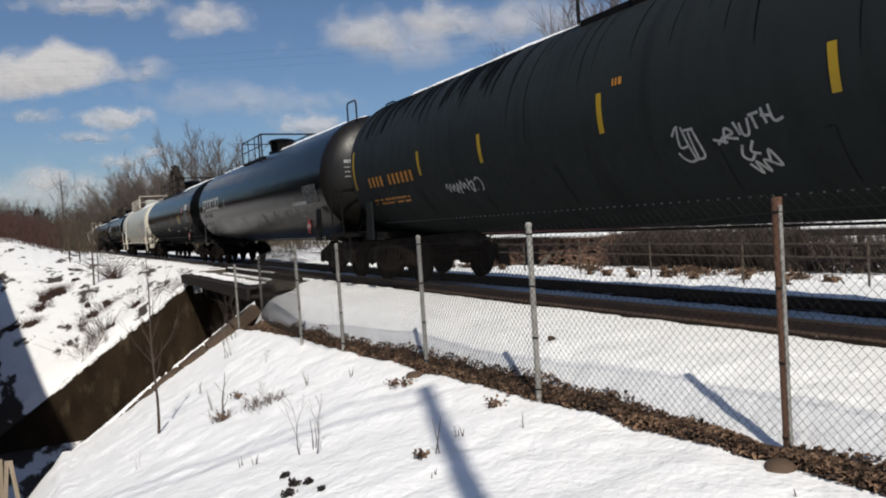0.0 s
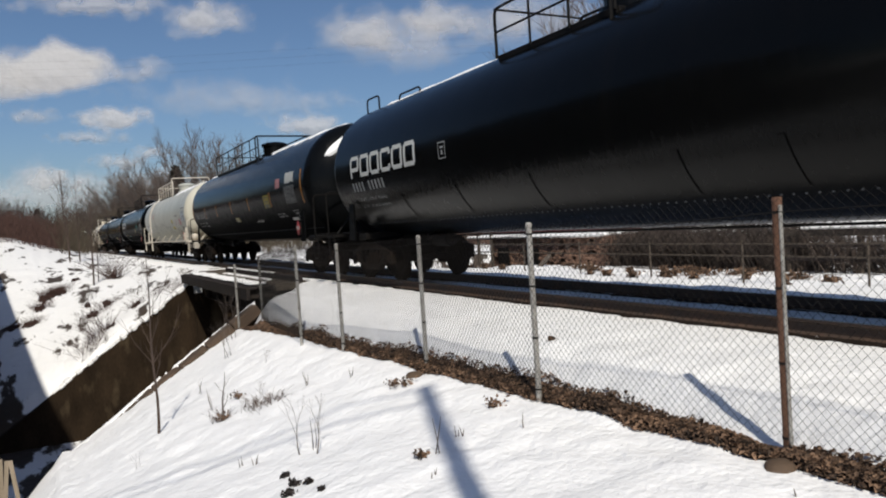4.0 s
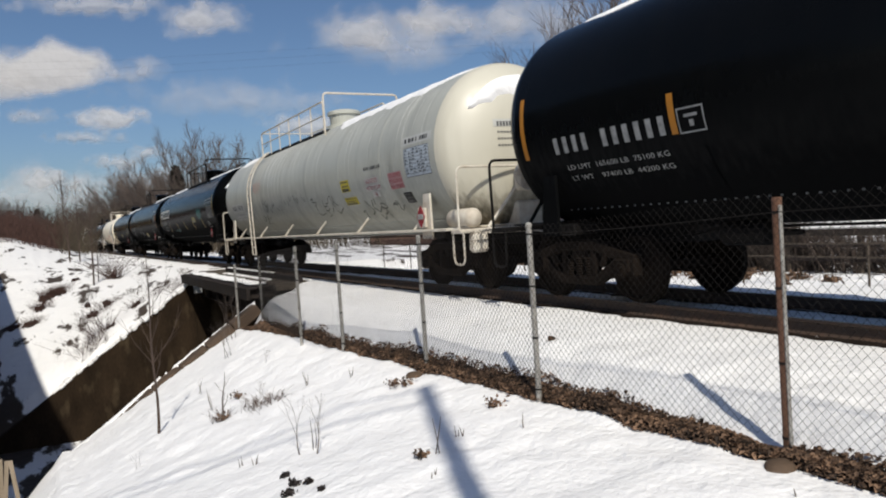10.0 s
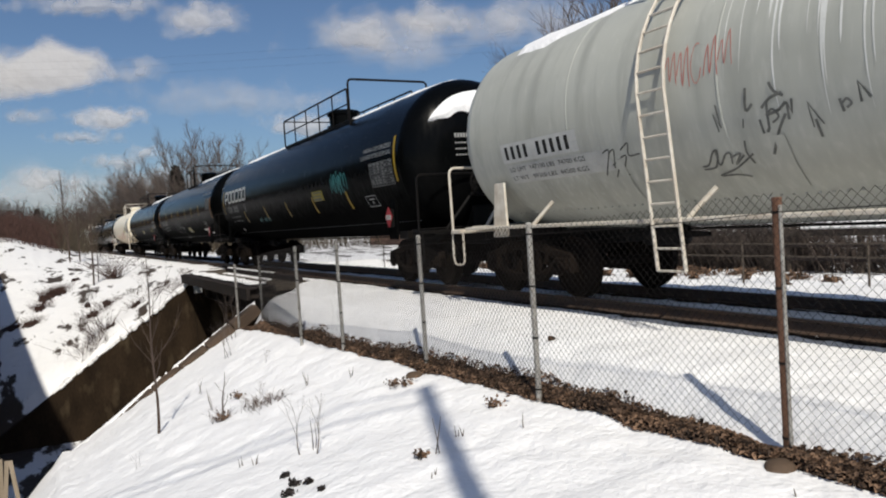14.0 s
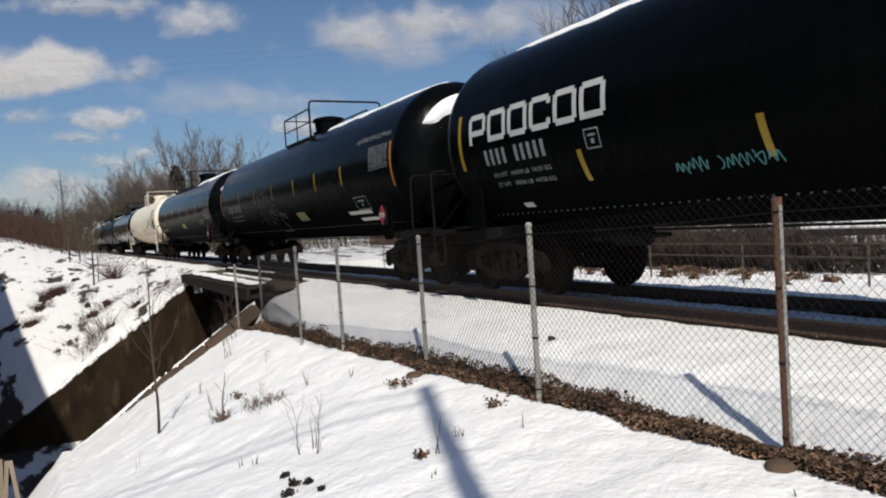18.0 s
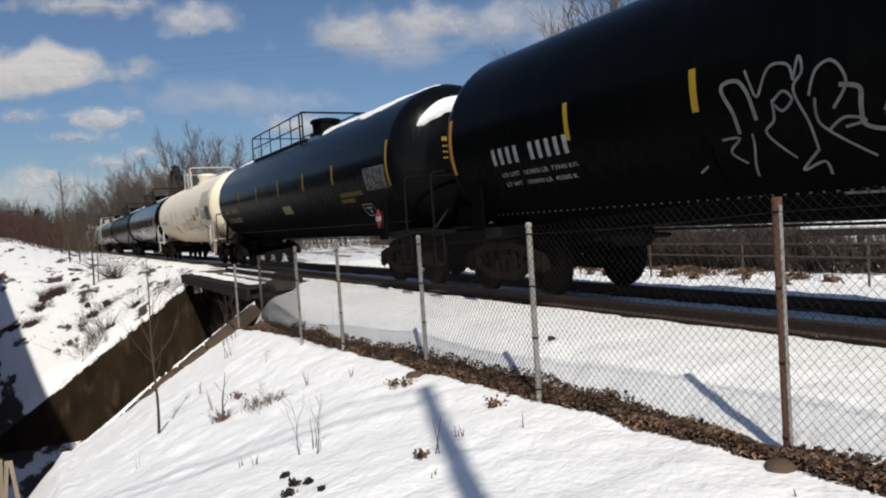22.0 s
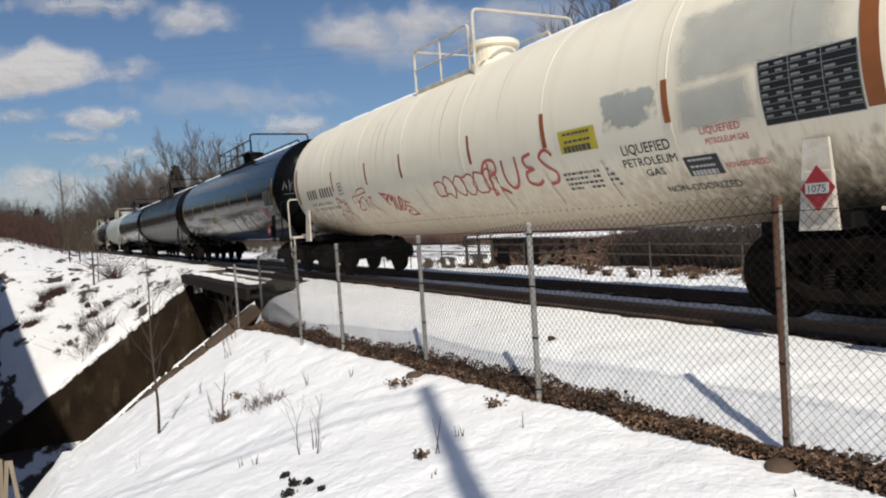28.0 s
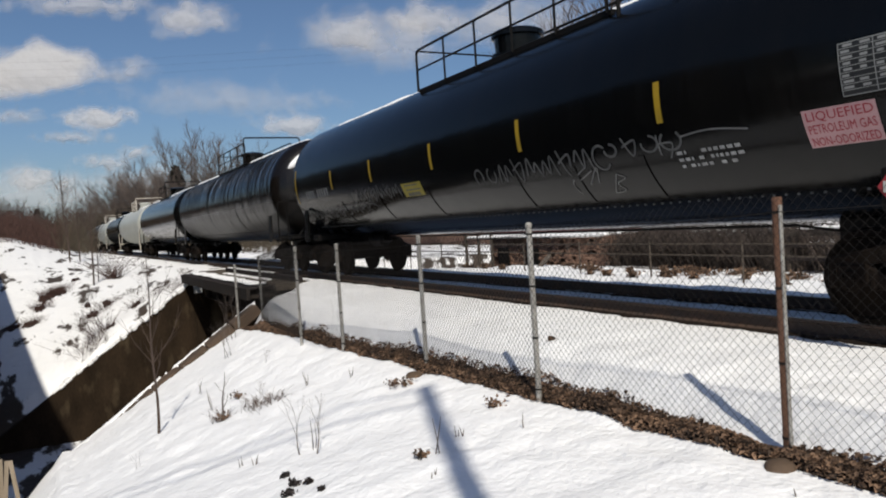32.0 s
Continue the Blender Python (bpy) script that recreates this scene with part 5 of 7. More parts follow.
strokes(c1, 1.90, 2.75, 1.80, 2.16, OFFWHITE, 0.03, (
    ((.0, .28), (.2, .14)), ((.05, .1), (.15, .32)), ((.16, .1), (.2, .55), (.3, .4), (.2, .3), (.36, .2)), ((.34, .7), (.4, .3)), ((.42, .65), (.44, .3), (.52, .3), (.54, .75)),
    ((.6, .85), (.64, .4)), ((.56, .8), (.7, .85)), ((.74, .95), (.78, .5)), ((.72, .75), (.86, .7)), ((.84, 1), (.88, .55), (1, .6))))
strokes(c1, 2.18, 2.56, 1.44, 1.84, OFFWHITE, 0.03, (
    ((.1, .9), (.0, .6), (.2, .45), (.4, .65)), ((.45, .98), (.3, .7), (.55, .6)), ((.1, .35), (.35, .02), (.3, .4), (.6, .05), (.55, .42), (1, .2), (.8, .7), (.72, .3))))
tag(c1, -3.91, -2.71, 1.66, 1.92, n=5)

bar(c1, -7.75, 2.05, 2.9)

logo(c2, -7.32, -4.04, 2.33, 2.80)
chars(c2, -7.30, -5.56, 2.02, 2.22, 10)
words(c2, -7.2, -5.75, 1.79, "LD LMT  161700 LB  73350 KG", OFFWHITE, 0.07)
words(c2, -7.2, -5.75, 1.62, "LT WT   101300 LB  45950 KG", OFFWHITE, 0.07)
box(c2, -3.17, -2.92, 2.33, 2.62)
table(c2, 6.75, 7.82, 1.94, 2.42)
smear(c2, 5.57, 6.79, 1.92, 2.04, GREYPATCH)
lines(c2, 5.25, 5.67, 1.74, 1.90)
box(c2, 5.87, 6.29, 1.58, 1.88)
placard(c2, 7.11, 1.35)
head_print(c2, 8.25, OFFWHITE, -1.08)

for x in (5.00, 2.19, -0.46, -3.14, -5.53):
    bar(c3, x, 2.03, 2.48, ORANGE)
bar(c3, 8.19, 1.99, 2.91, ORANGE)
bar(c3, -8.28, 2.03, 2.9, ORANGE)
label(c3, 4.25, 4.86, 2.02, 2.42, YLABEL)
worded(c3, 5.74, 6.19, 2.54, 2.82, ("LIQUEFIED", "PETROLEUM GAS", "NON-ODORIZED"), PINK, DULLRED)
blotch(c3, 6.71, 7.52, 2.60, 2.95)
table(c3, 6.62, 7.57, 2.04, 2.53)
lines(c3, 5.25, 6.12, 1.62, 1.80)
box(c3, 6.91, 7.35, 1.49, 1.82)
smear(c3, 6.38, 6.94, 1.47, 1.61)
placard(c3, 7.68, 1.33)
words(c3, 2.37, 3.26, 1.55, "NON-ODORIZED", WHITE, 0.10)
label(c3, -0.34, 0.19, 1.67, 1.85, YLABEL)
chars(c3, -7.63, -5.56, 2.04, 2.26, 11)
words(c3, -7.50, -5.70, 1.80, "LD LMT  165600 LB  75100 KG", OFFWHITE, 0.07)
words(c3, -7.50, -5.70, 1.64, "LT WT    97400 LB  44200 KG", OFFWHITE, 0.07)
box(c3, -5.46, -5.10, 2.02, 2.30)
head_print(c3, 8.45, OFFWHITE, -0.62)

part("number_plate", patch(Shape(), -7.60, -5.86, 2.04, 2.33, 0.004), WHITE, c4, "white painted panel behind the running marks")
part("weight_plate", patch(Shape(), -7.55, -5.35, 1.71, 2.0, 0.004), PALE, c4, "white painted panel behind the weights")
chars(c4, -7.5, -5.95, 2.09, 2.28, 10, INK)
words(c4, -7.5, -5.8, 1.90, "LD LMT  147100 LBS  74700 KGS", GREYMARK, 0.07)
words(c4, -7.5, -5.8, 1.76, "LT WT   99300 LBS  44500 KGS", GREYMARK, 0.07)
scratch(c4, -3.7, -1.4, 1.75, 2.25, INKSPRAY, 13, 0.022, 1)
scratch(c4, -1.5, 0.4, 1.95, 2.45, INKSPRAY, 9, 0.024, 2)
strokes(c4, 0.67, 3.35, 1.49, 2.25, INKSPRAY, 0.024, (
    ((.00, 1), (.00, .84), (.06, .67), (.07, .84)),
    ((.23, .70), (.31, .74), (.26, .61), (.36, .59), (.31, .42), (.32, .22)),
    ((.56, .66), (.53, .42), (.60, .41)),
    ((.60, .50), (.67, .50), (.72, .68)),
    ((.47, .30), (.54, .22), (.63, .28), (.62, .41), (.54, .34), (.59, .08)),
    ((.75, .72), (.79, .67), (.75, .34), (.67, .12)),
    ((.84, .72), (.84, .47), (.90, .37)),
    ((.81, .54), (.79, .26), (.84, .08), (1, .30)),
    ((.28, .17), (.36, .08), (.46, .14), (.50, .00), (.59, .04))))
strokes(c4, 4.30, 5.70, 1.22, 1.81, INKSPRAY, 0.028, (
    ((.00, .46), (.10, .54), (.02, .14)),
    ((.21, .66), (.20, .32), (.26, .00)),
    ((.22, .54), (.24, .02)),
    ((.32, .97), (.41, .69), (.44, .47), (.29, .31)),
    ((.60, .97), (.52, .66), (.59, .54)),
    ((.69, 1), (.64, .76)),
    ((.58, .58), (.64, .42), (.79, .64)),
    ((.59, .31), (.59, .03), (.71, .20)),
    ((.81, .51), (.84, .75), (.94, .76), (1, .61), (.87, .54), (.85, .64)),
    ((.91, .47), (.89, .10)),
    ((.74, .29), (.85, .34), (.84, .44))))
strokes(c4, 6.02, 6.54, 1.46, 1.71, INKSPRAY, 0.024, (
    ((.00, .52), (.27, .76), (.38, .52), (.15, .68)),
    ((.46, 1), (.40, .52)),
    ((.58, .92), (.56, .48), (.52, .68)),
    ((.60, .84), (.52, .08), (.65, .00), (.88, .40), (1, .44))))
strokes(c4, -3.31, -2.88, 1.65, 2.36, INKSPRAY, 0.03, (
    ((.07, .99), (.00, .69), (.19, .76)),
    ((.67, 1), (.77, .87), (.98, .79)),
    ((.40, .68), (.65, .79), (.95, .83)),
    ((.53, .58), (.79, .61), (1, .70)),
    ((.95, .55), (.70, .35), (.35, .00)),
    ((.47, .39), (.40, .34))))
strokes(c4, -4.05, -3.38, 1.42, 1.84, INKSPRAY, 0.022, (
    ((.00, .45), (.13, .48), (.30, .81), (.39, .83), (.25, .40), (.00, .36)),
    ((.36, .83), (.34, .43), (.51, .71), (.61, .71), (.57, .43)),
    ((.58, .60), (.78, .69), (.63, .40), (.84, .64)),
    ((.94, 1), (.90, .69), (.96, .38)),
    ((1, .64), (.60, .29), (.25, .12), (.55, .10), (.79, .00))))
strokes(c4, -5.54, -4.85, 1.61, 2.03, INKSPRAY, 0.02, (
    ((.12, .83), (.30, .86), (.00, .10)),
    ((.29, .81), (.42, .86), (.29, .31)),
    ((.26, .40), (.51, .55), (.23, .00)),
    ((.52, .60), (.67, .62), (.41, .00), (.57, .05)),
    ((.58, .83), (.80, 1), (.74, .64), (1, .64))))
tag(c4, -4.30, -3.41, 2.45, 3.0, REDSPRAY, 5, 0.008)
label(c4, 3.70, 4.22, 2.06, 2.33, YBRIGHT)
label(c4, 3.67, 4.41, 1.73, 1.92, YBRIGHT)
worded(c4, 5.15, 5.86, 2.14, 2.27, ("LIQUEFIED",), WHITE, DULLRED)
worded(c4, 5.13, 5.92, 1.99, 2.12, ("PETROLEUM",), WHITE, DULLRED)
worded(c4, 5.36, 5.72, 1.84, 1.97, ("GAS",), WHITE, DULLRED)
worded(c4, 6.35, 6.98, 1.94, 2.28, ("LIQUEFIED", "PETROLEUM GAS", "NON-ODORIZED"), PINK, DULLRED)
lines(c4, 5.2, 6.1, 2.42, 2.52, GREYMARK, 1)
table(c4, 7.20, 8.22, 2.12, 2.66, False)
part("number_plate", patch(Shape(), 7.18, 8.32, 2.72, 2.88, 0.004), WHITE, c4)
lines(c4, 7.24, 8.26, 2.74, 2.86, INK, 1)
label(c4, 6.78, 7.14, 1.60, 1.84, PANEL)
placard(c4, 7.72, 1.36, CREAMRAIL)
head_plate(c4, 8.42, -0.70, 0.20, 2.83, 2.96)
head_print(c4, 8.42, GREYMARK)

bar(c5, -7.77, 2.04, 2.94)
logo(c5, -7.50, -4.24, 2.42, 2.89)
chars(c5, -7.09, -5.50, 2.06, 2.30, 10)
words(c5, -7.0, -5.56, 1.86, "LD LMT  164300 LB  74550 KG", OFFWHITE, 0.07)
words(c5, -7.0, -5.56, 1.69, "LT WT    98700 LB  44750 KG", OFFWHITE, 0.07)
box(c5, -4.73, -4.45, 2.04, 2.30)
bar(c5, -4.90, 1.61, 2.06)
smear(c5, -6.69, -6.45, 1.21, 1.38, PALE)
tag(c5, 4.18, 5.30, 2.0, 2.6, TEAL, 5, 0.03)
tag(c5, 4.35, 5.1, 2.1, 2.5, TEAL, 4, 0.03)
tag(c5, -3.45, -2.1, 1.54, 1.74, TEAL, 8, 0.018)
label(c5, 2.70, 3.50, 1.96, 2.22, YLABEL)
words(c5, 6.37, 7.75, 2.80, "NON-ODORIZED", OFFWHITE, 0.09)
words(c5, 6.20, 7.75, 2.66, "LIQUEFIED PETROLEUM GAS", OFFWHITE, 0.09)
table(c5, 6.66, 7.80, 2.05, 2.55)
placard(c5, 7.46, 1.40)
box(c5, 6.04, 6.60, 1.62, 1.89)
for x in (2.6, 0.2, -2.2):
    bar(c5, x, 1.63, 2.09)
bar(c5, 7.92, 2.09, 2.99)
bar(c5, 5.05, 1.63, 2.09)
head_print(c5, 8.1, OFFWHITE)

GREYTAG = material("faded_white_marking", (0.16, 0.16, 0.155), (0.09, 0.09, 0.09), rough=0.7, scale=14, bump=0)
DULLSPRAY = material("pale_grey_spray_paint", (0.17, 0.17, 0.165), (0.08, 0.08, 0.08), rough=0.7, scale=9, bump=0)
words(c6, 6.1, 7.89, 3.06, "LIQUEFIED PETROLEUM GAS", OFFWHITE, 0.10)
table(c6, 6.85, 7.80, 2.42, 2.90)
bar(c6, 7.95, 2.01, 2.91, ORANGE)
for x in (5.17, 3.31, 1.46, -0.74, -2.9):
    bar(c6, x, 2.22, 2.67)
label(c6, 0.95, 1.70, 1.43, 1.72, YLABEL)
box(c6, 5.54, 6.26, 1.58, 1.91)
smear(c6, 4.80, 6.14, 1.46, 1.56, GREYPATCH)
smear(c6, 5.21, 6.20, 1.23, 1.36, GREYPATCH)
placard(c6, 7.35, 1.46)
chars(c6, -6.86, -4.95, 2.04, 2.29, 10)
words(c6, -6.75, -4.97, 1.84, "LD LMT  163000 LB  73940 KG", OFFWHITE, 0.07)
words(c6, -6.75, -4.97, 1.68, "LT WT   100000 LB  45360 KG", OFFWHITE, 0.07)
strokes(c6, -2.55, -0.68, 1.06, 2.44, DULLSPRAY, 0.042, (
    ((.64, .83), (.73, .79), (.72, .67), (.72, .55), (.83, .49), (.94, .42), (.98, .28), (.96, .05), (.86, .00), (.45, .01)),
    ((.82, .62), (.87, .72), (.92, .75), (1, .70), (.98, .60), (.92, .55), (.82, .61)),
    ((.06, .62), (.05, .78), (.00, .95), (.03, 1), (.11, .99), (.16, .88), (.18, .70))))
strokes(c6, -2.26, -1.21, 1.51, 2.53, DULLSPRAY, 0.027, (
    ((.00, .99), (.04, .86), (.10, .72), (.21, .92), (.30, .98), (.44, .94), (.47, .80)),
    ((.24, .67), (.22, .48), (.11, .36), (.31, .07)),
    ((.47, .80), (.54, 1), (.56, .86), (.46, .72), (.54, .40), (.54, .14)),
    ((.59, .64), (.68, .84), (.81, .90), (.90, .81), (.92, .67), (.78, .49)),
    ((.64, .61), (.62, .43), (.69, .30), (1, .00))))
strokes(c6, -3.11, -1.19, 1.35, 2.25, DULLSPRAY, 0.027, (
    ((.82, .52), (.91, .63), (1, .57), (.90, .53)),
    ((.58, .92), (.64, 1), (.68, .90), (.62, .80), (.58, .88)),
    ((.23, .59), (.34, .58), (.26, .43), (.33, .26)),
    ((.08, .48), (.12, .36), (.00, .20)),
    ((.42, .61), (.41, .46), (.37, .24), (.35, .07)),
    ((.74, .33), (.61, .09), (.74, .18), (.74, .00))))
strokes(c6, -0.69, 0.01, 1.59, 1.88, DULLSPRAY, 0.024, (
    ((.09, 1), (.01, .31)),
    ((.00, .62), (.23, .72), (.10, .45)),
    ((.13, .21), (.31, .72), (.27, .17)),
    ((.33, .66), (.51, .66)),
    ((.43, .62), (.33, .14)),
    ((.43, .31), (.60, .59), (.46, .17)),
    ((.70, .72), (.57, .03)),
    ((.80, .52), (.61, .31), (.73, .00)),
    ((1, .62), (.81, .45), (.96, .21), (.76, .03))))
bar(c6, -5.01, 2.2, 2.69)
bar(c6, -8.05, 2.00, 2.92, ORANGE)
head_print(c6, 8.075, OFFWHITE)

bar(c7, 8.02, 2.03, 2.96)
bar(c7, -8.02, 2.03, 2.96)
for x in (4.88, 2.63, 0.25, -2.27, -4.7):
    bar(c7, x, 2.28, 2.76)
table(c7, 6.80, 7.90, 2.01, 2.48)
words(c7, 5.11, 6.50, 1.95, "LIQUEFIED PETROLEUM GAS", YLABEL, 0.10)
words(c7, 5.10, 5.90, 1.80, "NON-ODORIZED", YLABEL, 0.10)
box(c7, 6.13, 6.70, 1.39, 1.71)
placard(c7, 7.45, 1.39)
label(c7, 0.23, 1.05, 1.71, 1.97, YLABEL)
chars(c7, -7.3, -5.2, 2.03, 2.21, 10, YELLOW)
lines(c7, -7.3, -5.2, 1.65, 1.85, YELLOW)
head_print(c7, 8.1, YELLOW)

blotch(c8, 4.55, 5.48, 2.18, 2.66, THINBLUE, 0.06)
blotch(c8, 5.66, 7.72, 2.48, 3.35, THINGREY, 0.02)
blotch(c8, 5.70, 6.74, 2.02, 2.52, THINGREY, 0.02)
bar(c8, 3.37, 2.16, 2.63, BROWN)
bar(c8, 5.60, 2.17, 2.64, BROWN)
for x in (1.39, -1.2, -2.93, -5.01):
    bar(c8, x, 2.14, 2.60, BROWN, 0.035)
bar(c8, 7.84, 1.97, 2.92, BROWN, 0.08)
bar(c8, -7.72, 1.95, 2.88, BROWN, 0.07)
label(c8, 3.69, 4.41, 2.03, 2.33, YBRIGHT)
words(c8, 4.77, 5.54, 1.88, "LIQUEFIED", INK, 0.13)
words(c8, 4.72, 5.57, 1.72, "PETROLEUM", INK, 0.11)
words(c8, 5.02, 5.32, 1.57, "GAS", INK, 0.10)
table(c8, 6.78, 7.74, 1.95, 2.56)
words(c8, 5.98, 6.49, 1.98, "LIQUEFIED", RED, 0.08)
words(c8, 6.02, 6.55, 1.86, "PETROLEUM GAS", RED, 0.07)
label(c8, 5.64, 6.10, 1.50, 1.75, INK)
words(c8, 6.15, 6.67, 1.56, "NON-ODORIZED", RED, 0.07)
words(c8, 5.19, 6.22, 1.30, "NON-ODORIZED", INK, 0.10)
lines(c8, 3.55, 4.55, 1.47, 1.78, GREYMARK)
placard(c8, 7.32, 1.33, CREAMRAIL)
strokes(c8, 1.66, 3.46, 1.50, 2.14, REDSPRAY, 0.05, (
    ((.03, .05), (.07, .5), (.10, .95)), ((-.03, .72), (.06, .98), (.19, .98), (.20, .72), (.06, .56), (.15, .30), (.27, .08), (.20, .20), (.05, .10)),
    ((.32, .95), (.30, .45), (.35, .22), (.44, .30), (.50, .60), (.52, .98)),
    ((.74, .98), (.63, .90), (.64, .70), (.73, .62), (.62, .55), (.60, .32), (.70, .22), (.80, .34)),
    ((1.0, .85), (.93, 1.0), (.84, .86), (.90, .64), (.99, .45), (.95, .24), (.82, .20))))
bubble(c8, -0.05, 1.95, 1.62, 1.98, REDSPRAY, 6, 0.026, 7)
strokes(c8, -2.50, -1.64, 1.48, 1.92, REDSPRAY, 0.05, (
    ((.00, 1), (.16, .73), (.29, .30)),
    ((.06, .93), (.34, .82), (.19, .48), (.49, .84), (.45, .50), (.63, .75), (.44, .02)),
    ((.73, .68), (.59, .11), (.66, .00), (.90, .57)),
    ((.84, .41), (.93, .64), (1, .57), (.90, .23), (.77, .11))))
strokes(c8, -1.87, -1.33, 1.29, 1.72, REDSPRAY, 0.035, (
    ((.54, 1), (.65, .86), (.94, .74)),
    ((.65, .86), (.41, .56), (.19, .37), (.00, .49)),
    ((.54, .63), (.85, .47), (.94, .16), (1, .00)),
    ((.70, .30), (.54, .35), (.33, .19), (.50, .02), (.93, .05))))
strokes(c8, -4.02, -2.91, 1.50, 2.09, REDSPRAY, 0.026, (
    ((.25, .80), (.34, .93), (.54, 1), (.71, .98), (.76, .83), (.64, .81), (.37, .75), (.23, .75)),
    ((.05, .41), (.00, .64), (.07, .73), (.20, .69), (.20, .46), (.34, .56), (.55, .66), (.59, .44), (.59, .15)),
    ((.09, .17), (.32, .49), (.40, .34), (.36, .12), (.10, .12)),
    ((.74, .58), (.92, .61), (.81, .41), (1, .00)),
    ((.59, .44), (.69, .49), (.76, .00))))
strokes(c8, -5.24, -4.45, 1.22, 1.95, REDSPRAY, 0.022, (
    ((.57, .93), (.27, 1), (.27, .81), (.25, .64), (.42, .75)),
    ((.35, .89), (.65, .82)),
    ((.38, .79), (.62, .88)),
    ((.54, .92), (.41, .70)),
    ((.13, .38), (.28, .53), (.42, .56), (.68, .44)),
    ((.00, .38), (.24, .33), (.13, .00), (.00, .38)),
    ((.71, .96), (.75, .64), (.80, .34)),
    ((.89, .93), (.76, .74), (1, .84)),
    ((.90, .78), (.87, .52), (.99, .12))))
runs(c8, -8, 8, 3.9, 2.2, RUSTRUN, 16, 8, (0.015, 0.05), "brown rust runs down the shell")
chars(c8, -6.94, -5.06, 2.02, 2.26, 10, INK)
words(c8, -6.93, -5.35, 1.83, "LD LMT  163300 LB  74100 KG", GREYMARK, 0.075)
words(c8, -6.93, -5.05, 1.69, "LT WT    99700 LB  45200 KG  NEW", GREYMARK, 0.075)
box(c8, -4.70, -4.44, 2.03, 2.30, GREYMARK)
head_print(c8, 7.875, GREYMARK)
head_soot(c8, 7.875, -0.90, 1.08, 2.15, 0.13)

for x in (5.07, 2.37, -0.35, -3.09, -5.46):
    bar(c9, x, 2.18, 2.64)
bar(c9, 8.22, 1.97, 2.89)
bar(c9, -8.22, 1.97, 2.89)
label(c9, -1.77, -0.95, 1.74, 2.02, YLABEL)
tag(c9, 0.90, 4.16, 1.70, 2.1, GREYSPRAY, 9)
tag(c9, 4.01, 5.31, 1.85, 2.10, GREYSPRAY, 4)
lines(c9, 5.17, 6.05, 1.60, 1.85)
worded(c9, 6.73, 7.40, 1.66, 2.03, ("LIQUEFIED", "PETROLEUM GAS", "NON-ODORIZED"), PINK, DULLRED)
table(c9, 7.15, 8.05, 2.09, 2.54)
tag(c9, 7.50, 8.30, 1.68, 2.02, None, 5, 0.02)
placard(c9, 7.59, 1.30)
chars(c9, -7.44, -5.75, 2.06, 2.26, 10)
tag(c9, -4.52, -1.9, 1.75, 2.1, GREYSPRAY, 7)
tag(c9, -7.9, -3.3, 1.43, 1.73, GREYSPRAY, 9)
head_print(c9, 8.4, OFFWHITE)
strokes(c9, 3.24, 6.15, 1.30, 2.06, DULLSPRAY, 0.02, (
    ((.13, .67), (.00, .39), (.04, .00)),
    ((.05, .42), (.16, .59)),
    ((.11, .32), (.20, .64), (.17, .34)),
    ((.30, .47), (.23, .09)),
    ((.30, .47), (.34, .38), (.28, .29), (.30, .13), (.23, .09)),
    ((.70, .91), (.84, .95), (1, .87)),
    ((.59, 1), (.59, .68)),
    ((.59, .86), (.66, .84), (.63, .61))))
head_tag(c9, 8.4, GREYTAG, 3)

runs(c1, -7.8, -2.2, 4.75, 3.0, WET, 90, 1, (0.06, 0.28), "wet black runs under the melting snow")
runs(c1, -2, 7, 4.75, 2.2, WET, 36, 2, (0.02, 0.06))
runs(c4, -3.9, 8.3, 4.6, 2.1, CHALK, 60, 4, (0.02, 0.06), "chalky white runs down the shell")
runs(c4, -3.4, 0.2, 4.6, 1.9, CHALK, 34, 14, (0.04, 0.11))
runs(built[9], -8.5, 8.5, 4.6, 1.6, BROWNRUN, 150, 41, (0.05, 0.16), "brown soot runs down the ribbed shell")
runs(built[9], -8.5, 8.5, 4.7, 1.4, WET, 90, 42, (0.04, 0.12))

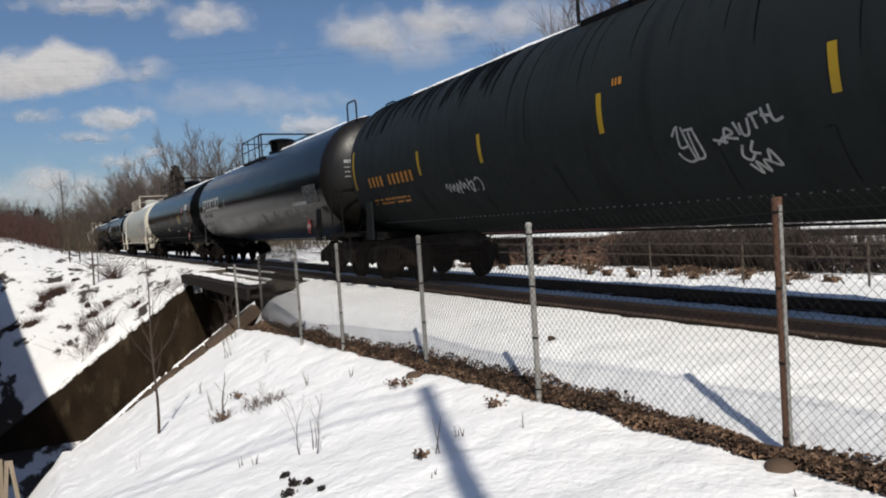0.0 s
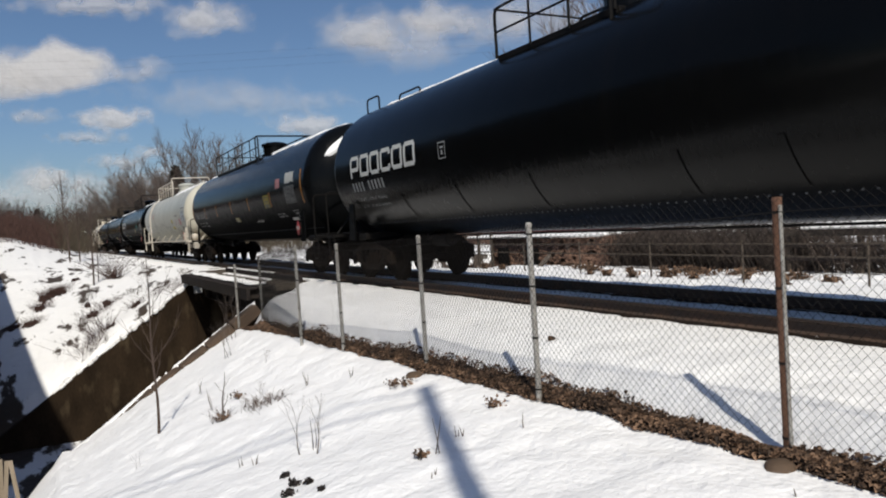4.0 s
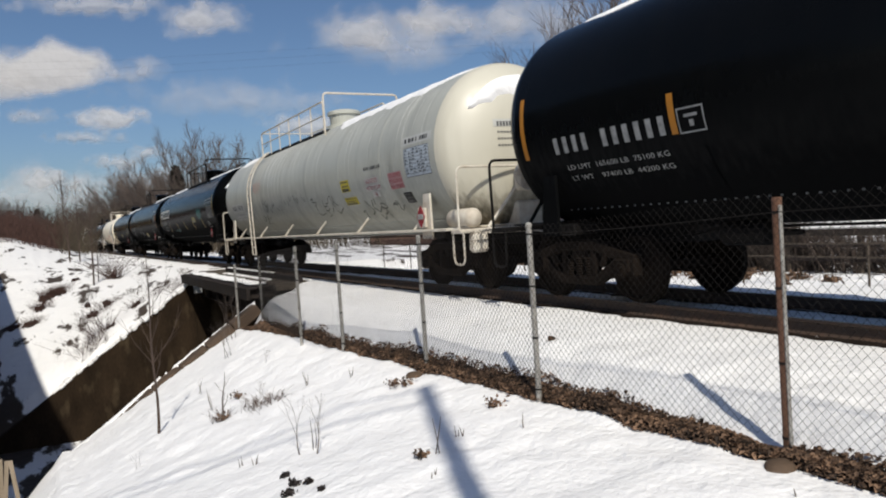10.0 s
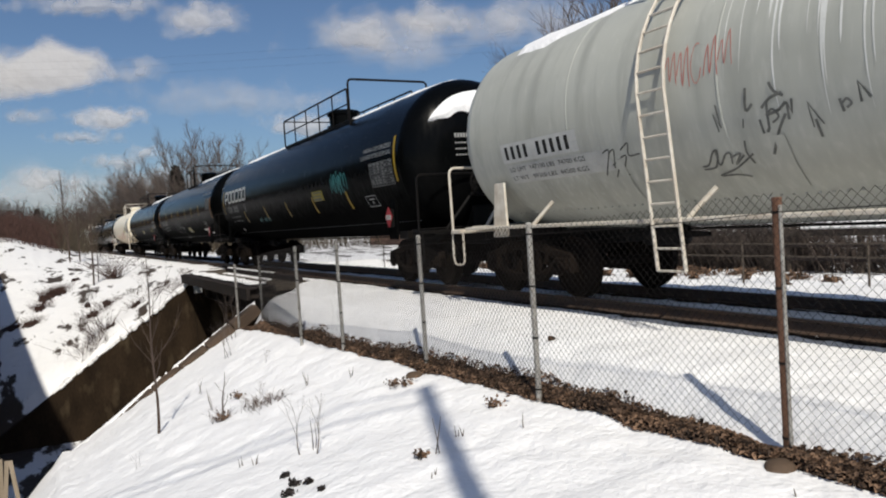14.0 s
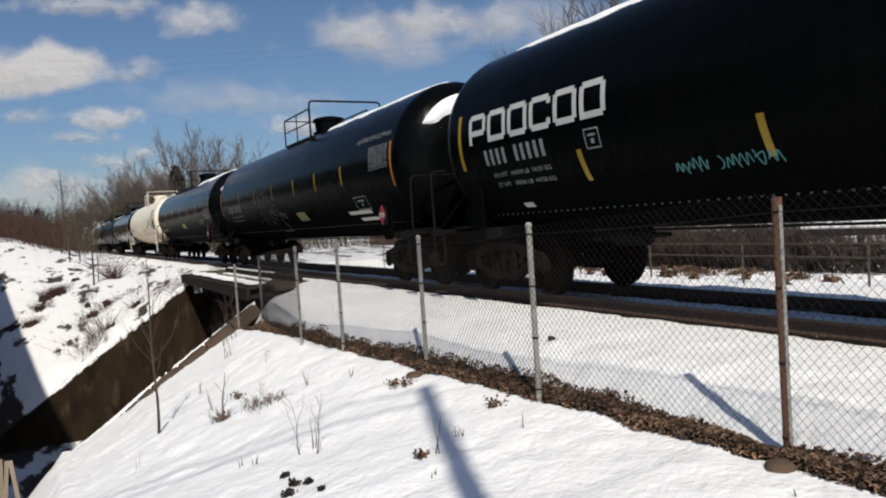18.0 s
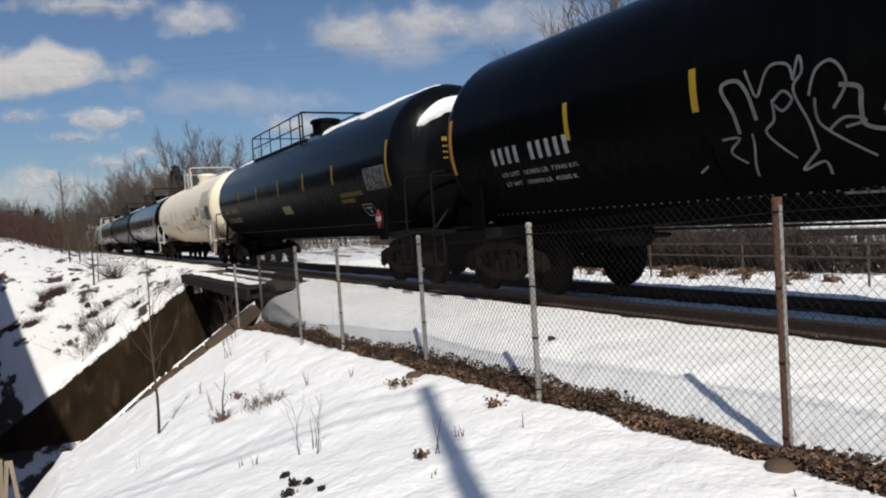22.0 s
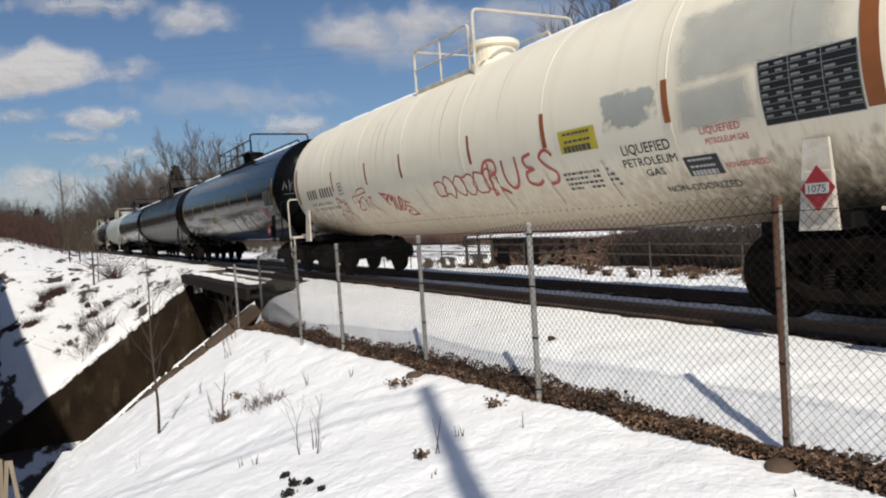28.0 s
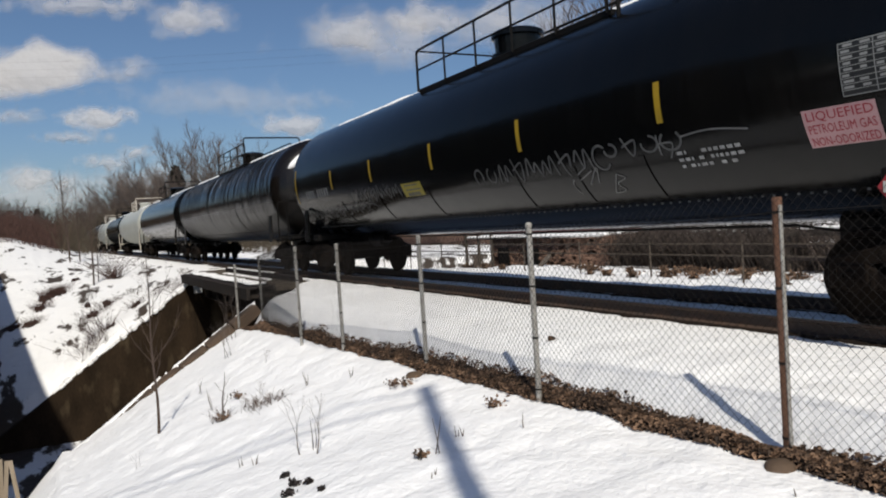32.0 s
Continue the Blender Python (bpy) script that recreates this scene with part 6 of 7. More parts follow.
# ---- bare trees and brush ----
def bare_tree(seed, height, spread=0.55, depth=5, stems=1, thick=0.02, floor=0.0):
    rnd = random.Random(seed)
    trunk, twigs = Shape(), Shape()

    def grow(p, d, length, r, level):
        pts, rs = [p], [r]
        q, w = p.copy(), d.copy()
        n = 3 if level > 1 else 2
        for i in range(n):
            w = (w + Vector((rnd.uniform(-.22, .22), rnd.uniform(-.22, .22), rnd.uniform(-.02, .16)))).normalized()
            q = q + w * length / n
            pts.append(q.copy())
            rs.append(max(floor, r * (1 - 0.45 * (i + 1) / n)))
        (trunk if level >= depth else twigs).tube(pts, rs, 6 if level >= depth - 1 else 3, caps=False)
        if level <= 0:
            return
        k = rnd.choice((3, 3, 4)) if level > 1 else 4
        for i in range(k):
            a = 2 * math.pi * (i + rnd.random()) / k
            at = pts[-1] if i == 0 else pts[rnd.choice((-1, -2))].lerp(pts[-1], rnd.random())
            side = w.orthogonal().normalized()
            side = Matrix.Rotation(a, 3, w) @ side
            tilt = rnd.uniform(0.25, 0.9) * spread * (1.3 if i else 0.4)
            nd = (w + side * tilt * 1.4).normalized()
            grow(at, nd, length * rnd.uniform(0.58, 0.78), rs[-1] * rnd.uniform(0.55, 0.8), level - 1)
    for i in range(stems):
        d = Vector((rnd.uniform(-.2, .2), rnd.uniform(-.2, .2), 1)).normalized()
        grow(Vector((rnd.uniform(-.3, .3) * (stems > 1), rnd.uniform(-.3, .3) * (stems > 1), -0.2)), d, height * 0.30, height * thick / stems ** .5, depth)
    top = max(v[2] for v in twigs.v)
    for s in (trunk, twigs):
        s.v = [(x / top, y / top, z / top) for x, y, z in s.v]
    return trunk.mesh("trunk"), twigs.mesh("crown")


def plant_tree(meshes, x, y, size, turn, label, category="tree", name="bare_tree", mats=(BARK, TWIG)):
    t = thing(name, label, category, at=Matrix.Translation((x, y, ground_z(x, y))) @ Matrix.Rotation(turn, 4, "Z") @ Matrix.Scale(size, 4))
    part("trunk", meshes[0], mats[0], t)
    part("crown", meshes[1], mats[1], t)
    return t


def fan_tree(seed, limbs=8, spread=0.42, branches=13, twigs=6, fork=0.14):
    """A tree of unit height whose long limbs fan out from a low fork, with fine rising twigs."""
    rnd = random.Random(seed)
    trunk, crown = Shape(), Shape()
    trunk.tube([(0, 0, -0.03), (0.004, 0.003, fork * 0.6), (0, 0, fork * 1.3)], [0.017, 0.013, 0.011], 7)
    for i in range(limbs):
        a = 2 * math.pi * (i + rnd.uniform(-.25, .25)) / limbs
        out = spread * math.sqrt(rnd.uniform(.02, 1.0))
        top = (0.38 + 0.62 * math.sqrt(max(0.0, 1 - (out / spread) ** 2))) * rnd.uniform(.86, 1.0)
        p0 = Vector((0, 0, fork * rnd.uniform(.6, 1.3)))
        p3 = Vector((math.cos(a) * out, math.sin(a) * out, top))
        p1 = p0.lerp(p3, 0.5) + Vector((math.cos(a), math.sin(a), -0.4)) * out * 0.12
        pts = []
        for k in range(9):
            u = k / 8
            c = p0 * (1 - u) ** 2 + p1 * 2 * u * (1 - u) + p3 * u * u
            pts.append(c + Vector((rnd.uniform(-1, 1), rnd.uniform(-1, 1), 0)) * 0.008 * (0 < k))
        trunk.tube(pts, [0.0055 * (1 - 0.9 * k / 8) for k in range(9)], 5, caps=False)
        for b in range(branches):
            u = 0.22 + 0.78 * (b + rnd.random()) / branches
            k = min(7, int(u * 8))
            p = pts[k].lerp(pts[k + 1], u * 8 - k)
            d = (pts[k + 1] - pts[k]).normalized()
            d = (d + Vector((rnd.uniform(-1, 1), rnd.uniform(-1, 1), rnd.uniform(-.3, .6))) * 0.9).normalized()
            ln = rnd.uniform(.10, .24) * (1.15 - 0.6 * u)
            mid = p + d * ln * .5 + Vector((0, 0, ln * 0.05))
            end = mid + (d + Vector((0, 0, .35))).normalized() * ln * .5
            crown.tube([p, mid, end], [0.0020, 0.0014, 0.0005], 3, caps=False)
            for j in range(twigs):
                w = rnd.uniform(.2, 1)
                q = p.lerp(mid, w * 2) if w < .5 else mid.lerp(end, w * 2 - 1)
                t = (d + Vector((rnd.uniform(-1, 1), rnd.uniform(-1, 1), rnd.uniform(-.2, .9))) * 0.8).normalized()
                crown.tube([q, q + t * rnd.uniform(.035, .10)], [0.0009, 0.0004], 3, caps=False)
    return trunk.mesh("trunk"), crown.mesh("crown")


FANS = [fan_tree(s, n, sp, b, 8) for s, n, sp, b in ((1, 26, .60, 24), (2, 20, .50, 22), (3, 26, .62, 22))]
DARKTWIG = material("dark_twig", (0.055, 0.040, 0.034), (0.03, 0.024, 0.02), rough=0.95, bump=0.0, rnd=0.3)
OLIVE = material("olive_brown_twig", (0.066, 0.050, 0.032), (0.038, 0.030, 0.020), rough=0.95, bump=0.0, rnd=0.4)
# the two big trees behind the train
for x, y, s, k in ((-115, 11.5, 17.6, 0), (-107.5, 15.8, 16.2, 2), (-109, 18.8, 12.5, 1)):
    plant_tree(FANS[k], x, y, s, k * 1.3 + x, "tall leafless tree with fine fanning brown twigs", mats=(DARKTWIG, TWIG))
# a lower grove further on, then scattered woods
for x, y, s, k in ((-185, 7.4, 17.5, 1), (-176, 9.4, 18.5, 0), (-168, 11.2, 17.0, 2), (-162, 13.0, 16.2, 1), (-190, 12, 17, 2), (-158, 15.5, 15.0, 0), (-182, 14, 17, 1)):
    plant_tree(FANS[k], x, y, s, k * 2.1 + x, "leafless tree in a grove beyond the train", mats=(DARKTWIG, TWIG))
for x, y, s, k in ((-212, 3.0, 13.0, 0), (-205, 6.0, 14.0, 2), (-220, 0.2, 12.5, 1), (-235, 8, 14, 0), (-198, 8.5, 13, 1), (-230, -2.5, 13, 2), (-245, 3, 14, 1)):
    plant_tree(FANS[k], x, y, s, k * 1.7 + x, "leafless olive-brown tree beside the distant line", mats=(OLIVE, OLIVE))
for x, y, s, k in ((-232, -14, 13.5, 0), (-226, -18, 14.0, 1), (-240, -21, 14.5, 2), (-228, -11.0, 11.5, 1), (-236, -24, 13.0, 0), (-224, -22, 12.5, 2), (-238, -8.0, 10.5, 0)):
    plant_tree(FANS[k], x, y, s, k * 0.9 + x, "leafless tree in the far woods", mats=(DARKTWIG, TWIG))
for x, y, s in ((-40, 30.5, 18.5), (-45, 41, 22)):
    plant_tree(FANS[2], x, y, s, x, "tall leafless tree with thin grey twigs", mats=(DARKTWIG, DARKTWIG))
SPRIGS = [bare_tree(s, 4.0, .4, d, st, 0.009, 0.004) for s, d, st in ((21, 3, 1), (22, 2, 3), (23, 2, 2))]
SAPLINGS = [bare_tree(s, 4.0, .42, 4, 2, 0.010, 0.004) for s in (11, 12, 13)]
for x, y, s, k in ((-45.2, -4.55, 1.9, 1), (-36, -4.1, 1.6, 2), (-31.5, -2.75, 0.8, 0), (-32.6, -6.4, 1.2, 1), (-32.4, -6.0, 2.2, 2), (-33.5, -4.6, 1.0, 1)):
    plant_tree(SAPLINGS[k], x, y, s, k + x, "thin leafless sapling in the trackside brush", "sapling", "sapling")
for x, y, s, k in ((-7.52, -5.28, 0.7, 2), (-7.98, -4.99, 0.25, 2), (-16.7, -4.18, 0.95, 1), (-13.7, -4.11, 0.28, 1), (-11.18, -6.7, 0.25, 2), (-11.4, -4.8, 0.3, 1), (-18.6, -3.7, 1.3, 1)):
    plant_tree(SPRIGS[k], x, y, s, k + x * 3, "thin leafless sapling standing in the snow", "sapling", "sapling")


def whip(x, y, h, seed, lean=(0, 0), thick=0.011, branches=8):
    """A young tree: one straight stem with slim branches that rise steeply."""
    rnd = random.Random(seed)
    t = thing("sapling", "thin upright leafless sapling standing in the snow", "sapling", at=pose(x, y, ground_z(x, y)))
    stem, crown = Shape(), Shape()
    pts = [Vector((lean[0] * u + 0.03 * noise.noise((u * 3, seed, 0)), lean[1] * u + 0.03 * noise.noise((u * 3, seed, 5)), h * u - 0.05)) for u in [k / 10 for k in range(11)]]
    stem.tube(pts, [h * thick * (1 - 0.85 * k / 10) for k in range(11)], 7)
    for i in range(branches):
        k = 3 + int(6 * i / branches)
        a = 2.4 * i + rnd.random()
        d = Vector((math.cos(a) * .75, math.sin(a) * .75, 1.0)).normalized()
        ln = h * rnd.uniform(.2, .42) * (1.1 - 0.06 * k)
        p = pts[k]
        e1 = p + d * ln * .5
        e2 = e1 + (d + Vector((0, 0, .5))).normalized() * ln * .5
        r = h * thick * 0.45 * (1 - 0.07 * k)
        crown.tube([p, e1, e2], [r, r * .7, r * .25], 4)
        for j in range(3):
            q = p.lerp(e1, rnd.uniform(.4, 1)) if j < 2 else e1.lerp(e2, .4)
            w = (d + Vector((rnd.uniform(-.6, .6), rnd.uniform(-.6, .6), rnd.uniform(0, .5)))).normalized()
            crown.tube([q, q + w * ln * rnd.uniform(.25, .5)], [r * .5, r * .15], 3)
    part("trunk", stem, SAPBARK, t)
    part("crown", crown, SAPBARK, t)


for x, y, h, seed, br in ((-44.6, -5.6, 6.2, 31, 16), (-45.6, -5.3, 3.6, 32, 9), (-58.8, -6.4, 6.6, 33, 16), (-60.5, -5.7, 6.8, 34, 16), (-57.5, -5.0, 6.0, 35, 14), (-66, -6.2, 7.0, 36, 16), (-71, -6.4, 7.2, 37, 16)):
    whip(x, y, h, seed, (0.2 * math.sin(seed), 0.25 * math.cos(seed * 2)), 0.0085, br)
whip(-13.0, -6.19, 3.1, 3, (0.0, 0.02), 0.0085, 11)
whip(-11.24, -5.47, 0.8, 5, (0.0, 0.1), 0.022, 4)


def stalks(x, y, seed, h, n=3, lean=0.25):
    """A few dry weed stems out of the snow."""
    rnd = random.Random(seed)
    t = thing("dry_weed", "dry brown weed stems sticking out of the snow", "weed", at=pose(x, y, ground_z(x, y)))
    for i in range(n):
        a = Vector((rnd.uniform(-.04, .04), rnd.uniform(-.04, .04), -0.03))
        e = a + Vector((rnd.uniform(-lean, lean), rnd.uniform(-lean, lean), 1)) * h * rnd.uniform(.6, 1)
        m = a.lerp(e, .5) + Vector((rnd.uniform(-.03, .03), rnd.uniform(-.03, .03), 0)) * h
        part("stem", Shape().tube([a, m, e], [0.006, 0.005, 0.002], 4), BARK, t)
    return t


for i, (x, y, h, n) in enumerate(((-5.65, -4.67, .45, 2), (-5.25, -4.91, .1, 3), (-5.85, -4.32, .14, 4), (-5.38, -3.88, .2, 1), (-2.77, -3.64, .13, 1), (-8.05, -5.76, .18, 3), (-8.24, -5.86, .15, 3), (-9.81, -3.82, .2, 3), (-7.6, -5.2, .5, 2), (-10.5, -4.3, .3, 3), (-12.4, -5.4, .4, 3), (-14.6, -5.2, .4, 3))):
    stalks(x, y, i, h, n)


DARKLEAF = material("wet_dark_leaf", (0.030, 0.022, 0.020), (0.015, 0.012, 0.012), rough=0.8, rnd=0.5, bump=0.1)


def clump(x, y, r, seed, name="leaf_clump", label="dark clump of wet dead leaves on the snow"):
    rnd = random.Random(seed)
    s = Shape()
    for _ in range(70):
        c = Vector((rnd.gauss(0, r * .5), rnd.gauss(0, r * .5), abs(rnd.gauss(0, r * .4))))
        e = Euler((rnd.uniform(-1.3, 1.3), rnd.uniform(-1.3, 1.3), rnd.uniform(0, 6.3))).to_matrix()
        a, w = rnd.uniform(.015, .035), rnd.uniform(.01, .02)
        s.add([c + e @ Vector(q) for q in ((-a, 0, 0), (0, -w, .006), (a, 0, 0), (0, w, .006))], ((0, 1, 2), (0, 2, 3)))
    ob = part(name, s, DARKLEAF if -7.1 < x < -6.0 and y < -5.5 else LEAF, at=pose(x, y, ground_z(x, y) + 0.005))
    tagged(ob, label, "leaves", kind="stuff")


for i, (x, y, r) in enumerate(((-5.8, -4.74, .07), (-6.99, -5.69, .035), (-6.61, -5.71, .05), (-6.47, -5.61, .035), (-6.31, -5.86, .05), (-6.05, -5.63, .02), (-8.3, -3.72, .14), (-8.5, -3.78, .1), (-6.3, -3.62, .1), (-11.2, -5.45, .12), (-12.2, -5.0, .1), (-6.78, -2.46, .035))):
    clump(x, y, r, i)


for x, y, r in ((-10.9, -5.0, .13), (-10.6, -4.85, .10), (-11.3, -5.45, .10)):
    rnd = random.Random(int(x * 100))
    s = Shape()
    for _ in range(60):
        p = Vector((rnd.gauss(0, r), rnd.gauss(0, r), 0))
        d = Vector((rnd.gauss(0, .7), rnd.gauss(0, .7), 1)) * rnd.uniform(.06, .2)
        s.tube([p - Vector((0, 0, .02)), p + d * .6, p + d], [.0035, .003, .001], 3, caps=False)
    tagged(part("dry_grass", s, BRUSH, at=pose(x, y, ground_z(x, y))), "tuft of dry red-brown grass in the snow", "grass", kind="stuff")
DIMBRUSH = material("grey_brown_brush", (0.085, 0.062, 0.05), (0.04, 0.03, 0.025), rough=0.95, bump=0.0, rnd=0.5)


def thicket(name, label, xs, ys, count, h0, h1, seed, mat=BRUSH, r=0.012, near=None, lean=0.35):
    """A belt of leafless stems too many to count."""
    rnd = random.Random(seed)
    s = Shape()
    for _ in range(count):
        x, y = rnd.uniform(*xs), rnd.uniform(*ys)
        if near is not None and y > near(x):
            continue
        z = ground_z(x, y)
        h = rnd.uniform(h0, h1)
        d = Vector((rnd.gauss(0, lean), rnd.gauss(0, lean), 1))
        p0 = Vector((x, y, z - 0.05))
        p1 = p0 + d * h * 0.5
        p2 = p1 + (d + Vector((rnd.uniform(-.3, .3), rnd.uniform(-.3, .3), 0))) * h * 0.5
        s.tube([p0, p1, p2], [r * h, r * h * .7, r * h * .25], 3, caps=False)
        for b in range(5):
            t = rnd.uniform(.3, .95)
            q = p0.lerp(p1, t * 2) if t < .5 else p1.lerp(p2, t * 2 - 1)
            e = q + Vector((rnd.uniform(-.4, .4), rnd.uniform(-.4, .4), rnd.uniform(.15, .5))) * h * 0.4
            s.tube([q, e], [r * h * .45, r * h * .15], 3, caps=False)
    return tagged(part(name, s, mat), label, "brush", kind="stuff")


def line_clear(x):
    """Brush keeps this far south of the line, closing on it in the distance."""
    return -7.9 - 0.0235 * x


REDBRUSH = material("red_brown_brush", (0.075, 0.036, 0.028), (0.04, 0.022, 0.018), rough=0.95, bump=0.0, rnd=0.35)
thicket("brush", "red-brown leafless brush on the bank beside the line", (-125, -68), (-24, -6.6), 15000, 0.8, 2.7, 1, REDBRUSH, 0.0085, line_clear)
thicket("brush", "brown leafless brush beside the distant line", (-190, -66), (-6.9, -3.0), 7000, 0.8, 3.6, 2, OLIVE, 0.007, line_clear)
thicket("brush", "thin bare saplings in front of the distant train", (-200, -92), (-5.2, -2.6), 620, 1.8, 4.8, 17, OLIVE, 0.006)
thicket("woodland", "far belt of bare brown woods", (-330, -190), (-70, -4.0), 5200, 4, 10, 3, DARKTWIG, 0.011, line_clear)
thicket("woodland", "far belt of bare brown woods", (-330, -190), (4, 50), 3000, 4, 10, 13, TWIG, 0.011)
thicket("brush", "tangled bare shrubs north of the line", (-150, -60), (4.5, 24), 3200, 1.2, 4.0, 4, OLIVE, 0.008)
thicket("brush", "tall bare shrubs behind the distant train", (-240, -150), (4, 20), 6500, 3.0, 9.0, 14, OLIVE, 0.007)
thicket("brush", "dark brown shrubs along the far side of the track", (-17.6, -11.0), (8.0, 9.6), 3000, 0.75, 1.35, 5, DARKTWIG, 0.010)
thicket("brush", "pale dry stems among the dark shrubs", (-17.4, -6.5), (7.9, 9.0), 1100, 0.6, 1.3, 15, DIMBRUSH, 0.010)
thicket("brush", "snowy grey shrubs along the far side of the track", (-11.2, 2), (8.2, 10.5), 1500, 0.5, 1.2, 6, DIMBRUSH, 0.010)
for i, (x, y, w, n, h) in enumerate(((-45.0, -7.6, .75, 520, .6), (-42.4, -8.2, .5, 300, .5), (-39.6, -8.6, .4, 240, .5), (-36.3, -6.1, .5, 200, .5), (-37.4, -5.4, .6, 240, .4), (-34.1, -4.5, .4, 130, .5),
                                     (-32.2, -6.5, .45, 90, 1.0), (-33.0, -6.0, .4, 70, 1.1), (-45.8, -4.5, .4, 130, 1.7), (-39.9, -9.4, .5, 160, .4), (-31.8, -2.9, .4, 160, .6), (-33.4, -3.4, .4, 120, .5))):
    thicket("shrub", "low tangled red-brown shrub on the snowy bank", (x - w, x + w), (y - w, y + w), n, 0.1, h * 0.8, 20 + i, REDBRUSH, 0.013, None, 0.9)


def earth_patch(x, y, rx, ry, seed):
    """Bared earth with an uneven outline, lying on the bank."""
    s = Shape()
    n, m = 40, 5
    q = [(x, y, ground_z(x, y) + 0.07)]
    for j in range(1, m + 1):
        for i in range(n):
            a = 2 * math.pi * i / n
            k = j / m * (1 + 0.8 * noise.noise((math.cos(a) * 2.6, math.sin(a) * 2.6, seed)) + 0.5 * noise.noise((math.cos(a) * 5, math.sin(a) * 5, seed)))
            u, v = x + rx * k * math.cos(a), y + ry * k * math.sin(a)
            q.append((u, v, ground_z(u, v) + (0.06 + 0.05 * noise.noise((u * 4, v * 4, seed)) if j < m else -0.05)))
    f = [(0, 1 + i, 1 + (i + 1) % n) for i in range(n)]
    f += [(1 + (j - 1) * n + i, 1 + j * n + i, 1 + j * n + (i + 1) % n, 1 + (j - 1) * n + (i + 1) % n) for j in range(1, m) for i in range(n)]
    tagged(part("earth_patch", s.add(q, f), REDSOIL, smooth=True), "patch of bare brown earth among snow", "earth", kind="stuff")


REDSOIL = material("red_brown_soil", (0.050, 0.026, 0.020), (0.022, 0.014, 0.012), rough=1.0, ior=1.2, scale=4, fine=30, bump=0.8, depth=0.05)
for i, (x, y, rx, ry) in enumerate(((-45.0, -7.5, 1.3, .5), (-44.0, -8.0, .8, .35), (-42.0, -8.3, .7, .3), (-39.6, -8.7, .55, .35), (-36.4, -6.1, .55, .25), (-37.4, -5.4, .6, .22), (-40.2, -9.6, .5, .4), (-34.2, -4.5, .4, .18), (-38.6, -6.2, .4, .16), (-48, -6.4, .6, .2), (-33.0, -5.6, .3, .2))):
    earth_patch(x, y, rx, ry, i)


def conifer(x, y, h):
    rnd = random.Random(int(h * 10))
    t = thing("conifer", "dark green-brown conifer among bare trees", "tree", at=pose(x, y, ground_z(x, y)))
    part("trunk", Shape().tube([(0, 0, 0), (0, 0, h)], [h * .03, .02], 6), BARK, t)
    s = Shape()
    for _ in range(2600):
        u = rnd.random() ** 0.8
        z = h * (0.08 + 0.92 * u)
        rad = h * 0.20 * (1 - u) ** 0.62 * rnd.uniform(.25, 1.05)
        a = rnd.uniform(0, 6.283)
        c = Vector((rad * math.cos(a), rad * math.sin(a), z))
        e = Euler((rnd.uniform(-.7, .7), rnd.uniform(-.7, .7), a)).to_matrix()
        k = h * rnd.uniform(.018, .045)
        s.add([c + e @ Vector(w) for w in ((0, -k * .5, 0), (k * 1.3, 0, -k * .4), (0, k * .5, 0), (-k * .4, 0, k * .3))], ((0, 1, 2), (0, 2, 3)))
    part("crown", s, CONIFER, t)


conifer(-119, 10.6, 13.2)
conifer(-230, -10.2, 11.0)

# ---- north side: shed, pipe rail ----
STONE = material("brown_stone", (0.32, 0.19, 0.13), (0.15, 0.085, 0.06), rough=0.95, scale=2.5, fine=18, bump=0.8, depth=0.05, spots=(0.26, 0.22, 0.17), spot_scale=3, spot_at=.6)
DARKRED = material("dark_red_paint", (0.10, 0.016, 0.02), (0.06, 0.012, 0.016), rough=0.7)
shed = thing("long_shed", "low brown stone shed with red eave and snowy roof", "shed")
part("wall", Shape().box((-20.9, 9.6, -0.35), (7.0, 3, 1.5)), STONE, shed)
rnd = random.Random(4)
for i in range(260):
    x, z = -24.3 + 6.7 * rnd.random(), -0.75 + 1.1 * rnd.random()
    part("stone", Shape().slab((x, 8.09, z), (rnd.uniform(.15, .4), 0.06, rnd.uniform(.09, .2)), 0.025), STONE, shed)
part("roof", Shape().slab((-21.9, 8.75, 0.45), (8.4, 1.7, 0.12), 0.05), SNOW, shed, "snow-covered roof")
part("upper_wall", Shape().slab((-22.2, 9.75, 0.9), (8.6, 0.4, 0.9), 0.02), DARKRED, shed, "dark red boarded upper wall")
for x in (-23.5, -21.6):
    part("doorway", Shape().box((x, 8.06, -0.35), (0.7, 0.12, 0.75)), DARK, shed, "dark doorway")
for i in range(3):
    part("roof_post", Shape().slab((-26.2 + 1.0 * i, 7.95, -0.1), (0.1, 0.1, 1.3), 0.01), PLANK, shed)
barn = thing("red_roof_building", "far building with snowy roof and dark red fascia", "building")
part("wall", Shape().box((-52, 24, 0.1), (26, 8, 2.6)), STONE, barn)
part("roof", Shape().slab((-52, 24, 1.75), (27, 9, 0.7), 0.2), SNOW, barn, "snow-covered roof")
part("fascia", Shape().slab((-52, 19.4, 1.35), (27, 0.15, 0.4), 0.02), DARKRED, barn)
debris = thing("timber_pile", "broken timbers heaped on the snow beyond the track", "timber pile")
